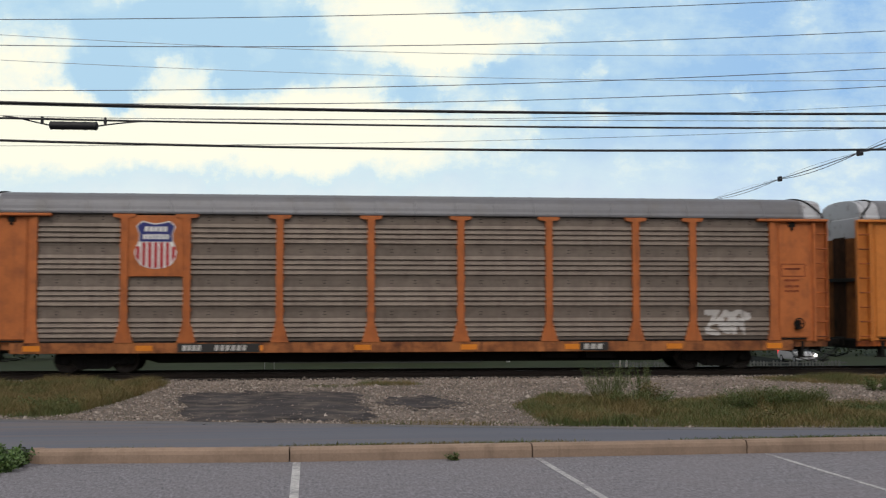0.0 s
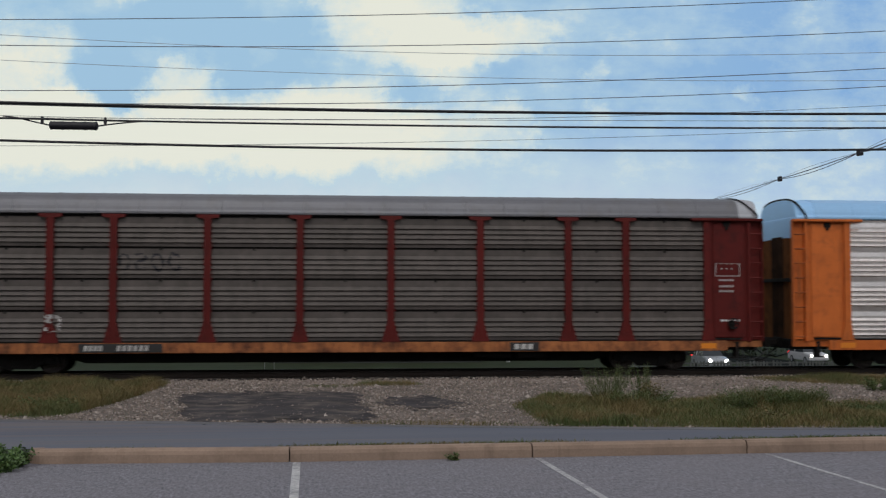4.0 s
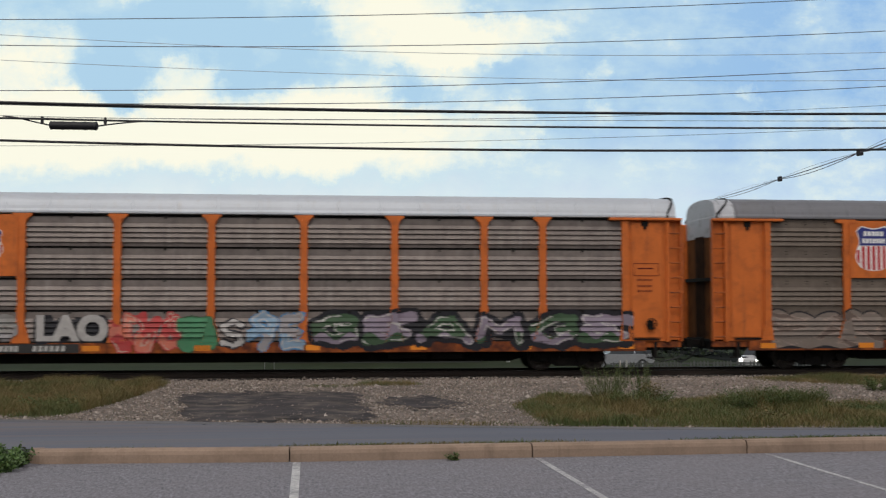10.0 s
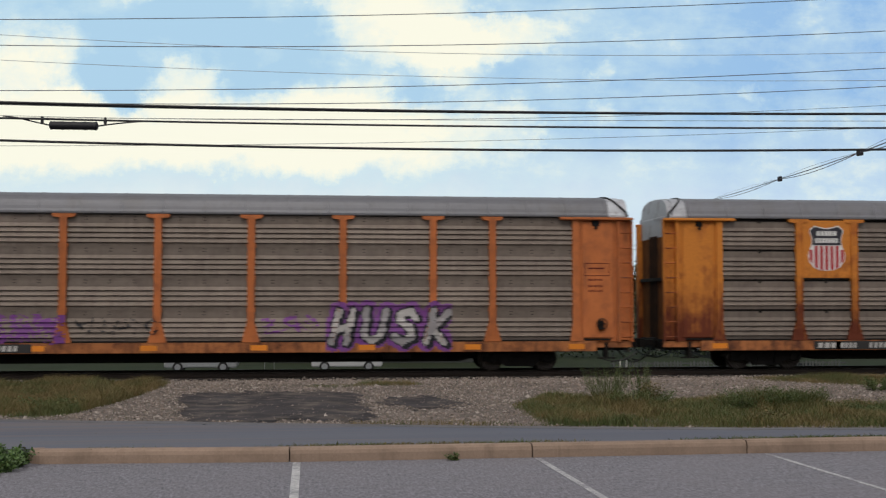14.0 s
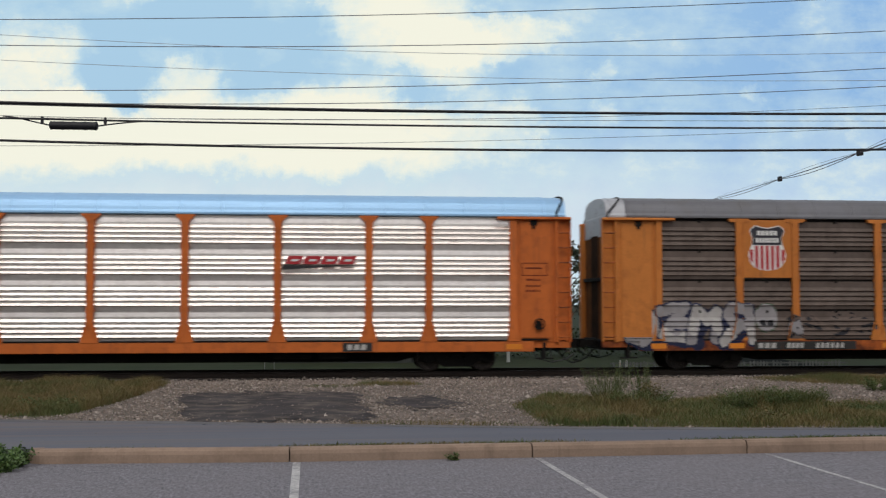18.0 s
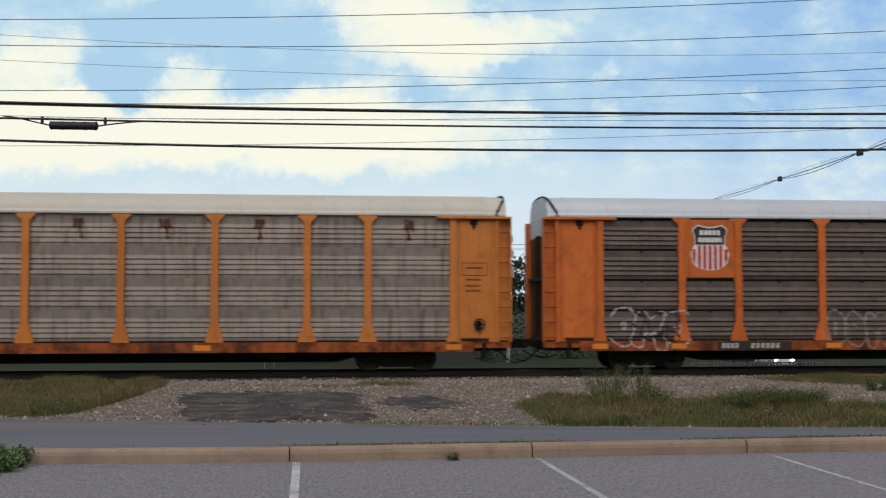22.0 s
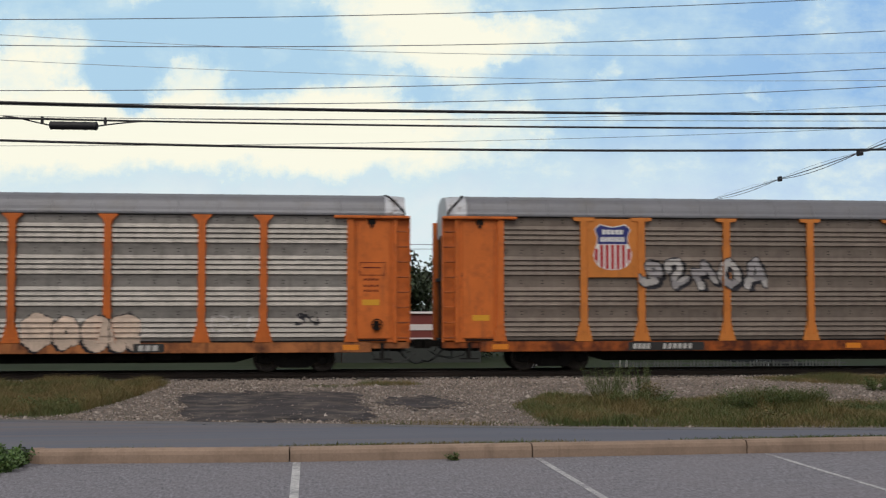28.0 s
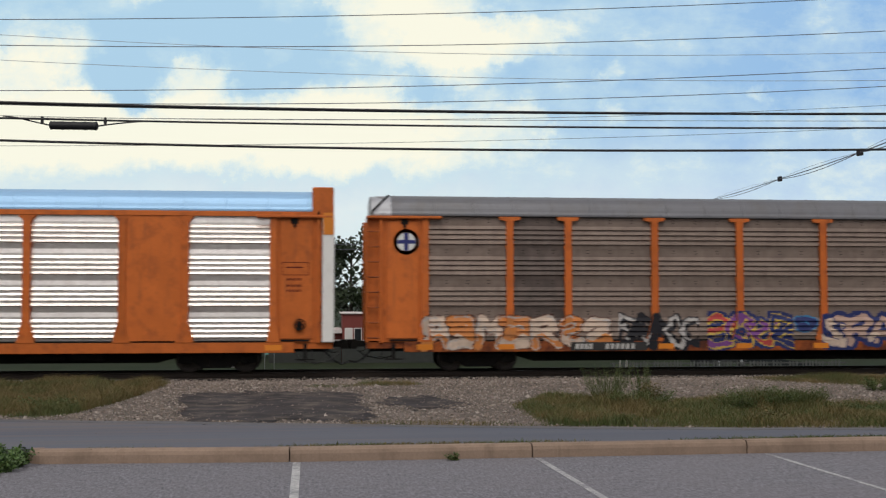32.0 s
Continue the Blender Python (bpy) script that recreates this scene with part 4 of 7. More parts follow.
_c = _k.mix(_k.math("MULTIPLY", _k.ramp(_mid, 0.45, 0.75), 0.4), _c, (0.12, 0.115, 0.125, 1))
_c = _k.mix(_k.math("MULTIPLY", _k.ramp(_big, 0.42, 0.7), 0.45), _c, (0.20, 0.185, 0.20, 1))
_c = _k.mix(_k.ramp(_k.noise(_at, 9.0, 7.0, 0.75, (1.0, 0.4, 1.0)), 0.63, 0.68), _c, (0.035, 0.034, 0.036, 1))
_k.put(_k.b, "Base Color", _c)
_k.b.inputs["Roughness"].default_value = 0.95
_k.b.inputs["Specular IOR Level"].default_value = 0.15
_k.bump(_k.math("ADD", _agg, _spk), 0.5, 0.008)
M_LOT = _k.m
_k = Mat("smooth_road_asphalt")
_at = _k.where(False)
_lane = _k.noise(_at, 1.0, 4.0, 0.55, (0.06, 1.1, 1.0))
_fine = _k.noise(_at, 40.0, 3.0, 0.6)
_c = _k.mix(_k.ramp(_lane, 0.35, 0.65), (0.098, 0.110, 0.146, 1), (0.128, 0.137, 0.166, 1))
_c = _k.mix(_k.math("MULTIPLY", _k.ramp(_k.noise(_at, 1.7, 5.0, 0.6, (0.05, 0.9, 1.0)), 0.50, 0.64), 0.75), _c, (0.172, 0.145, 0.138, 1))
_k.put(_k.b, "Base Color", _k.mix(0.25, _c, _k.mix(_fine, (0.06, 0.06, 0.07, 1), (0.2, 0.2, 0.22, 1))))
_k.b.inputs["Roughness"].default_value = 0.8
_k.b.inputs["Specular IOR Level"].default_value = 0.12
_k.bump(_fine, 0.2)
M_ROAD = _k.m
M_PATCH = surface("crumbled_dark_asphalt", (0.050, 0.046, 0.049), 0.9, vary=0.45, scale=1.0, fine=18, bump=0.7, dirt=(0.14, 0.12, 0.105, 1), dirt_at=(0.47, 0.70), scatter=False, rand=0, gloss=0.1)
M_GRAVEL = surface("gravel_bed_fines", (0.15, 0.126, 0.112), 0.95, vary=0.25, scale=0.9, fine=22, bump=0.8, dirt=(0.10, 0.09, 0.07, 1), dirt_at=(0.48, 0.78), scatter=False, rand=0, gloss=0.12)
# ballast colour blackened to carry the shadow under the train
M_BALLAST = surface("shadow_dark_ballast", (0.021, 0.017, 0.015), 0.95, vary=0.3, scale=1.0, fine=25, bump=0.7, scatter=False, rand=0, gloss=0.1)
M_EDGE = surface("dusty_road_edge", (0.135, 0.132, 0.14), 0.85, vary=0.2, scale=0.8, fine=30, scatter=False, rand=0, gloss=0.1)
M_GROUND = surface("rough_grass_ground", (0.021, 0.030, 0.014), 0.95, vary=0.3, scale=0.4, fine=14, bump=0.6, dirt=(0.028, 0.026, 0.016, 1), dirt_at=(0.5, 0.8), scatter=False, rand=0, gloss=0.12)
# for the added trees behind the camera, seen only as dark reflections
M_HEDGE = surface("dark_screen_foliage", (0.030, 0.048, 0.020), 0.9, vary=0.4, scale=0.5, fine=3.0, bump=0.8, dirt=(0.012, 0.018, 0.008, 1), dirt_at=(0.42, 0.6), scatter=False, rand=0, gloss=0.1)
M_KERB = surface("tan_concrete", (0.275, 0.20, 0.152), 0.85, vary=0.12, scale=1.3, fine=40, bump=0.4, dirt=(0.17, 0.122, 0.092, 1), dirt_at=(0.46, 0.8), streak=(0.15, 0.105, 0.08, 1), streak_at=(0.55, 0.9), rand=0.05, gloss=0.12)


def line_paint(name, low, high):
    """White road paint, worn through to the asphalt in places."""
    k = Mat(name)
    at = k.where(False)
    gone = k.ramp(k.math("ADD", k.math("MULTIPLY", k.noise(at, 22.0, 7.0, 0.8), 0.6), k.math("MULTIPLY", k.noise(at, 1.7, 4.0, 0.6), 0.4)), low, high)
    k.put(k.b, "Base Color", k.mix(gone, (0.56, 0.55, 0.54, 1), (0.20, 0.195, 0.21, 1)))
    k.b.inputs["Roughness"].default_value = 0.85
    return k.m


M_LINE = line_paint("worn_white_road_paint", 0.42, 0.58)
M_LINE_FADED = line_paint("faded_white_road_paint", 0.38, 0.56)
M_STONE = islands("ballast_stone", [(0.09, 0.073, 0.064, 1), (0.30, 0.245, 0.212, 1), (0.215, 0.168, 0.142, 1), (0.42, 0.365, 0.325, 1), (0.14, 0.114, 0.098, 1), (0.31, 0.25, 0.20, 1)], 0.9)
M_GRASS = islands("grass_blade", [(0.040, 0.068, 0.011, 1), (0.072, 0.105, 0.019, 1), (0.12, 0.12, 0.03, 1), (0.055, 0.09, 0.014, 1), (0.16, 0.125, 0.047, 1)], 0.7, tracts=[((0.17, 0.115, 0.04, 1), 0.9, 0.44, 0.56, 0.65), ((0.034, 0.066, 0.009, 1), 0.7, 0.51, 0.59, 0.6)])
M_DRYGRASS = islands("dry_grass_blade", [(0.07, 0.072, 0.018, 1), (0.13, 0.105, 0.034, 1), (0.17, 0.125, 0.05, 1), (0.10, 0.09, 0.026, 1)], 0.75, tracts=[((0.17, 0.11, 0.042, 1), 0.9, 0.46, 0.58, 0.6), ((0.04, 0.07, 0.010, 1), 0.7, 0.52, 0.60, 0.5)])
M_WEED = islands("weed_leaf", [(0.036, 0.066, 0.012, 1), (0.062, 0.100, 0.018, 1), (0.085, 0.115, 0.026, 1), (0.12, 0.105, 0.035, 1)], 0.65)
M_COVER = islands("ground_cover_leaf", [(0.05, 0.10, 0.02, 1), (0.08, 0.15, 0.03, 1), (0.11, 0.18, 0.045, 1), (0.04, 0.075, 0.018, 1)], 0.6)
M_RAIL = surface("rusted_rail_steel", (0.021, 0.013, 0.009), 0.6, metal=0.4, vary=0.2, rand=0)
M_TIE = surface("creosoted_wood", (0.022, 0.018, 0.015), 0.9, vary=0.25, fine=20)


def ground_height(x, y):
    if y < 12.55:
        return -0.3
    if y < 12.9:
        return 0.10
    if y < 15.2:
        return 0.10 - 0.85 * (y - 12.9) / 2.3
    if y < 41.5:
        return GROUND_Z
    if y < 58:
        return GROUND_Z - 1.75 * (y - 41.5) / 16.5
    if y < 67:
        return -2.5
    if y < 70:
        return -2.5 - 0.28 * (y - 67) / 3
    return -2.78 - 1.02 * max(0.0, min(1.0, (y - 74) / 14))


KERB_TURN = 1.5
KERB = pose(0, 12.45, 0, 0, 0, KERB_TURN)


def ground():
    ys = [-3000, -600, -120, -40, -10, 5, 12.54, 12.56, 12.9, 13.5, 14.3, 15.2] + [15.5 + 0.8 * i for i in range(33)] + [42.2, 44, 46, 48, 50, 53, 56, 59, 65, 67, 70, 74, 81, 88, 92, 120, 200, 400, 900, 3000]
    xs = [-3000, -900, -300, -120, -60, -35] + [-30 + 1.0 * i for i in range(66)] + [40, 60, 120, 300, 900, 3000]
    r = random.Random(4)
    slope = math.tan(radians(KERB_TURN))
    vs = [(x, y + (0.05 + slope * max(-30, min(30, x)) + 0.08 * max(0.0, min(4.0, -0.39 - x)) if 12 < y < 13.2 else 0), ground_height(x, y) + (r.uniform(-0.02, 0.02) if 16 < y < 59 else 0)) for y in ys for x in xs]
    n = len(xs)
    fs = [(j * n + i, j * n + i + 1, (j + 1) * n + i + 1, (j + 1) * n + i) for j in range(len(ys) - 1) for i in range(n - 1)]
    tagged(raw("ground", vs, fs, [M_GROUND]), "rough grassy ground that slopes away behind the track", "ground", kind="structure")


ground()


def tree_line():
    """A dark ragged hedge of trees, added unseen behind the lot to close it and darken the metal's reflections."""
    r = random.Random(31)
    b = Build()
    x = -120.0
    while x < 120:
        w, h = r.uniform(4, 8), r.uniform(9, 14)
        y = -52 + r.uniform(-3, 3)
        b.disc((x, y, -0.4), "z", [(0, 0.42 * w), (0.3 * h, 0.62 * w), (0.6 * h, 0.6 * w), (0.85 * h, 0.38 * w), (h, 0.08 * w)], 9)
        x += 0.62 * w
    tagged(part("backdrop", b.mesh("backdrop"), M_HEDGE), "added unseen dark tree screen behind the parking lot", "trees", kind="structure")


tree_line()
ROAD_FAR = [(-80, 28.6), (-40, 27.5), (-20, 26.3), (-12, 25.2), (-6.74, 24.05), (-3.2, 23.3), (-0.85, 22.72), (2.34, 22.03), (4.7, 21.54), (7.94, 21.0), (10.87, 20.69), (20, 20.4), (45, 20.3), (90, 20.3)]


def far_edge(x):
    for (xa, ya), (xb, yb) in zip(ROAD_FAR, ROAD_FAR[1:]):
        if x <= xb:
            return ya + (yb - ya) * (x - xa) / (xb - xa)
    return ROAD_FAR[-1][1]


def flat_sheet(name, xs, low, high, z, material, label, category, thick=0.05, rough=0.0, seed=2):
    """A ground sheet between two edges given as functions of x, with a skirt."""
    r = random.Random(seed)
    b = Build()
    rows = [[(x, low(x) + r.uniform(-rough, rough), z), (x, high(x) + r.uniform(-rough, rough), z)] for x in xs]
    vs = [p for row in rows for p in row] + [(p[0], p[1], z - thick) for row in rows for p in row]
    n = len(rows)
    fs = []
    for i in range(n - 1):
        a, o = 2 * i, 2 * n
        fs += [(a, a + 2, a + 3, a + 1), (o + a, o + a + 1, o + a + 3, o + a + 2), (a, o + a, o + a + 2, a + 2), (a + 1, a + 3, o + a + 3, o + a + 1)]
    fs += [(0, 1, 2 * n + 1, 2 * n), (2 * n - 2, 4 * n - 2, 4 * n - 1, 2 * n - 1)]
    b.add(vs, fs)
    ob = part(name, b.mesh(name), material)
    return tagged(ob, label, category, kind="structure")


XS = [-80, -50, -35] + [-25 + 0.5 * i for i in range(100)] + [30, 50, 90]
flat_sheet("road", XS, lambda x: far_edge(x) - 5.6, far_edge, GROUND_Z + 0.05, M_ROAD, "smooth grey asphalt side road below the lot", "road", rough=0.03)
flat_sheet("gravel_bed", XS, lambda x: far_edge(x) + 0.02, lambda x: 35.2, GROUND_Z + 0.035, M_GRAVEL, "gravel and dirt strip between road and track", "gravel", rough=0.1, seed=5)
flat_sheet("road_edge", XS, lambda x: far_edge(x) - 0.30, lambda x: far_edge(x) + 0.06, GROUND_Z + 0.056, M_EDGE, "pale worn edge strip of the side road", "road edge", rough=0.05, seed=3)


def ragged(x, y):
    return 0.30 * math.sin(x * 5.1 + 1.3 * y) * math.sin(y * 2.3 - x) + 0.18 * math.sin(x * 13 + y * 5) + 0.14 * math.sin(x * 23 - y * 11) + 0.10 * math.sin(x * 47 + y * 31)


def in_patch(x, y):
    """Inside the old asphalt in the gravel, with a ragged edge."""
    q = ragged(x, y)
    wide = min(x + 0.15 * y - 0.60, 0.95 - x + 0.02 * (27 - y), (y - 23.2) * 0.5, (30.9 - 0.10 * (x + 1.5) ** 2 - y) * 0.45)
    small = 0.75 - math.hypot((x - 2.35) / 1.0, (y - 27.3) / 2.0) * 0.75
    return max(wide, small - 0.05) + q * 0.55 > 0.06


def asphalt_patch(label, xa, xb, ya, yb):
    sx, sy = 0.05, 0.10
    vs, fs = [], []
    for j in range(int((yb - ya) / sy)):
        for i in range(int((xb - xa) / sx)):
            x, y = xa + i * sx, ya + j * sy
            if in_patch(x + sx / 2, y + sy / 2):
                o, z = len(vs), GROUND_Z + 0.05
                vs += [(x, y, z), (x + sx, y, z), (x + sx, y + sy, z), (x, y + sy, z)]
                fs.append((o, o + 1, o + 2, o + 3))
    tagged(raw("asphalt_patch", vs, fs, [M_PATCH]), label, "asphalt", kind="structure")


asphalt_patch("crumbling dark asphalt patch in the gravel", -4.4, 1.25, 22.0, 32.0)
asphalt_patch("small crumbling dark asphalt patch in the gravel", 1.25, 3.6, 25.0, 30.0)
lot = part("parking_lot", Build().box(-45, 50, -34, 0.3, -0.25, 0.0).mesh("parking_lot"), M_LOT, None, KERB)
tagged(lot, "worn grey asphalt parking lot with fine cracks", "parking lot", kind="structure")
for x, w, turn, coat in ((-0.31, 0.042, 0.8, M_LINE), (2.39, 0.034, 2.6, M_LINE_FADED), (5.11, 0.030, 3.2, M_LINE_FADED), (7.83, 0.03, 3.2, M_LINE_FADED)):
    ln = part("parking_line", Build().box(-w, w, -5.2, -0.06, 0.0, 0.004).mesh("parking_line"), coat, None, pose(x, 12.45 + x * math.tan(radians(KERB_TURN)), 0, 0, 0, turn))
    tagged(ln, "worn white painted parking line on asphalt", "parking line", "parking lines", kind="structure")


def kerb():
    top = new("kerb")
    tagged(top, "tan concrete kerb in long stones", "kerb", kind="structure")
    sec = [(0.0, -0.02), (0.0, 0.09), (0.012, 0.128), (0.045, 0.150), (0.16, 0.152), (0.18, 0.14), (0.18, -0.25), (0.0, -0.25)]
    bent = pose(-0.39, 0, 0, 0, 0, -4.3) @ pose(0.39, 0, 0)
    joints = [-0.39, 2.345, 4.90, 7.6, 10.4, 13.2, 16.0, 18.8, 21.6]
    for xa, xb in zip([-3.06] + joints, joints):
        b = Build().prism(sec, "x", xa + (0.008 if xa > -2 else 0.0), xb - 0.008)
        part("kerb_stone", b.mesh("kerb_stone"), M_KERB, top, bent if xa < -2 else None)
    b = Build()
    rows = []
    for i in range(9):
        a = radians(90 * i / 8)
        rows.append([(-3.06 - (0.22 - y) * math.sin(a), 0.22 - (0.22 - y) * math.cos(a), z) for y, z in sec])
    n = len(sec)
    b.add([p for row in rows for p in row], [(i * n + k, i * n + (k + 1) % n, (i + 1) * n + (k + 1) % n, (i + 1) * n + k) for i in range(8) for k in range(n)] + [tuple(range(n)), tuple(range(8 * n, 9 * n))])
    part("kerb_stone", b.mesh("kerb_stone"), M_KERB, top, bent)
    top.matrix_world = KERB


kerb()


def track():
    top = new("railway_track")
    tagged(top, "single railway track with rusted rails on wooden ties", "railway track", kind="structure")
    sec = [(-0.07, 0), (0.07, 0), (0.07, 0.015), (0.015, 0.035), (0.012, 0.13), (0.036, 0.145), (0.036, 0.165), (0.028, 0.171), (-0.028, 0.171), (-0.036, 0.165), (-0.036, 0.145), (-0.012, 0.13), (-0.015, 0.035), (-0.07, 0.015)]
    for y in (-0.755, 0.755):
        part("rail", Build().prism([(TRACK_Y + y + p, RAIL_Z - 0.171 + q) for p, q in sec], "x", -560, 540).mesh("rail"), M_RAIL, top)
    me = Build().box(-0.11, 0.11, -1.28, 1.28, -0.17, 0.0, c=0.015).mesh("tie")
    r = random.Random(3)
    for i in range(150):
        part("tie", me, M_TIE, top, pose(-32 + 0.51 * i, TRACK_Y + r.uniform(-0.03, 0.03), RAIL_Z - 0.171, 0, 0, r.uniform(-1, 1)))


track()
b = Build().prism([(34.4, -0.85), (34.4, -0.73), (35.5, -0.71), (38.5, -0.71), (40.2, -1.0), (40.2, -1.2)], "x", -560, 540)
tagged(part("ballast_bed", b.mesh("ballast_bed"), M_BALLAST), "stone ballast bed under the track, darkened for the train's shadow", "ballast", kind="structure")


def cl(v):
    return max(0.0, min(1.0, v))


def in_grass(x, y):
    """How much grass grows at a place on the strip before the track, 0 to 1."""
    k = 0.0
    if x < -3.6:
        edge = 24.5 + max(0, x + 5.9) ** 2 * 4.6
        k = max(k, cl((y - edge) / 0.8) * cl((34.7 - y) / 0.5) * cl((-4.55 - x) / 0.5))
    if x > 4.2:
        e = 24.6 + 4.0 * math.exp(-((x - 5.6) / 1.6) ** 2) + 2.6 * math.exp(-((x - 9.6) / 1.9) ** 2) + 1.4 * math.exp(-((x - 13.5) / 2.0) ** 2) + 0.5 * math.sin(x * 2.3)
        k = max(k, cl((e - y) / 0.7) * cl((y - far_edge(x) - 0.1) / 0.3) * cl((x - 4.3) / 0.5))
    k = max(k, 0.55 * cl(1.6 - ((x - 1.9) / 0.9) ** 2 - ((y - 33.2) / 0.55) ** 2), 0.3 * cl(1.5 - ((x - 0.3) / 0.9) ** 2 - ((y - 32.6) / 0.4) ** 2))
    if 0.5 < x < 4.6:
        k = max(k, 0.3 * cl(1 - abs(y - far_edge(x) - 0.4) / 0.5))
    if x > 12.5:
        k = max(k, cl((y - 31.6 + (x - 16) * 0.3 + 0.6 * math.sin(x * 1.7)) / 0.8) * cl((35.0 - y) / 0.5) * cl((x - 13.2) / 1.5))
    return max(0.0, k)


def stones():
    r = np.random.RandomState(7)
    n = 125000
    X, Y = r.uniform(-13, 24, n), 20.5 + 16.0 * r.uniform(0, 1, n) ** 0.9
    keep = []
    for i in range(n):
        x, y = X[i], Y[i]
        if y < far_edge(x) + 0.1 or y > 36.1:
            continue
        p = 1.0 if y > 33.4 else 0.62
        if in_patch(x, y):
            p *= 0.10 + 0.3 * (math.sin(x * 3.1) * math.sin(y * 1.7) > 0.35)
        p *= 1 - 0.9 * in_grass(x, y)
        p *= 0.55 + 0.45 * math.sin(x * 1.9 + 2 * math.sin(y * 0.9)) ** 2
        if r.rand() < p:
            keep.append(i)
    base = np.array([(1, 0, 0), (-1, 0, 0), (0, 1, 0), (0, -1, 0), (0, 0, 1), (0, 0, -1)], float)
    tri = np.array([(0, 2, 4), (2, 1, 4), (1, 3, 4), (3, 0, 4), (2, 0, 5), (1, 2, 5), (3, 1, 5), (0, 3, 5)])
    k = len(keep)
    size = 0.021 * np.exp(r.normal(0, 0.42, (k, 1, 1))) * np.array([0.62 if in_patch(X[i], Y[i]) else 1.0 for i in keep])[:, None, None]
    v = base[None] * r.uniform(0.6, 1.3, (k, 6, 1)) * np.array([1.15, 1.0, 0.8]) + r.normal(0, 0.15, (k, 6, 3))
    ang = r.uniform(0, 6.28, k)
    cs, sn = np.cos(ang), np.sin(ang)
    vx = v[..., 0] * cs[:, None] - v[..., 1] * sn[:, None]
    vy = v[..., 0] * sn[:, None] + v[..., 1] * cs[:, None]
    v = np.stack([vx, vy, v[..., 2]], -1) * size
    x, y = X[keep], Y[keep]
    z = np.where(y > 34.4, -0.715, GROUND_Z + 0.045)
    v += np.stack([x, y, z], -1)[:, None]
    f = (tri[None] + 6 * np.arange(k)[:, None, None]).reshape(-1, 3)
    ob = raw("gravel", v.reshape(-1, 3).tolist(), f.tolist(), [M_STONE])
    tagged(ob, "loose grey and tan ballast stones", "gravel", kind="stuff")


stones()


def blades(name, spots, material, label, r, width=0.008):
    """Joined grass blades; spots: x, y, z, height."""
    vs, fs = [], []
    for x, y, z, h in spots:
        a, lean = r.uniform(0, 6.28), r.uniform(0.2, 1.1) * h
        b = r.uniform(0, 6.28)
        dx, dy = math.cos(a) * width * r.uniform(0.7, 1.6), math.sin(a) * width
        lx, ly = math.cos(b) * lean, math.sin(b) * lean
        o = len(vs)
        vs += [(x - dx, y - dy, z), (x + dx, y + dy, z), (x + dx * 0.7 + lx * 0.4, y + dy * 0.7 + ly * 0.4, z + h * 0.6), (x - dx * 0.7 + lx * 0.4, y - dy * 0.7 + ly * 0.4, z + h * 0.6), (x + lx, y + ly, z + h)]
        fs += [(o, o + 1, o + 2, o + 3), (o + 3, o + 2, o + 4)]
    return tagged(raw(name, vs, fs, [material]), label, "grass", kind="stuff")


def grass():
    r = random.Random(11)
    green, dry = [], []
    while len(green) + len(dry) < 300000:
        x = r.uniform(-13, 24)
        y = r.uniform(20.5, 35.2)
        k = in_grass(x, y)
        if k <= 0.02 and r.random() > 0.006:
            continue
        if k > 0.02 and r.random() > k:
            continue
        lush = 0.5 + 0.28 * math.sin(x * 2.1 + 0.7 * y) + 0.24 * math.sin(x * 4.7 - 1.9 * y) * math.sin(y * 2.2)
        h = (0.05 + 0.19 * r.random() ** 1.6) * (0.35 + 0.65 * k) * (0.45 + 0.85 * max(0.0, lush))
        if x > 4 and r.random() > 0.35 + lush:
            continue
        h *= 1 + 1.3 * math.exp(-((x - 10.6) / 1.5) ** 2 - ((y - 25.0) / 0.9) ** 2) + 0.7 * math.exp(-((x - 7.4) / 1.1) ** 2 - ((y - 26.2) / 1.0) ** 2)
        if k <= 0.02:
            h *= 0.5
        elif x < -3:
            h *= 1.45
        far = x < -3 and y > 28.2 or x > 12 and y > 30
        (dry if r.random() < (0.78 if far else 0.30) else green).append((x, y, GROUND_Z + 0.03, h))
    blades("grass", green, M_GRASS, "green unmown grass beside the gravel", r, 0.0055)
    blades("grass", dry, M_DRYGRASS, "dry yellowish grass beside the track", r, 0.0055)
    spots = [(x, 12.68 + x * 0.026 + abs(r.gauss(0, 0.10)), 0.09, 0.062 + 0.014 * r.random() ** 2) for x in (r.uniform(-2.6, 16) for _ in range(9000)) if math.sin(x * 1.3) + r.random() > 0.1]
    spots += [(x, y, ground_height(x, y) - 0.01, 0.04 + 0.06 * r.random()) for x, y in ((r.uniform(-12, 20), r.uniform(13.3, 15.2)) for _ in range(5000))]
    blades("grass", spots, M_GRASS, "thin strip of grass behind the kerb", r, 0.006)


grass()


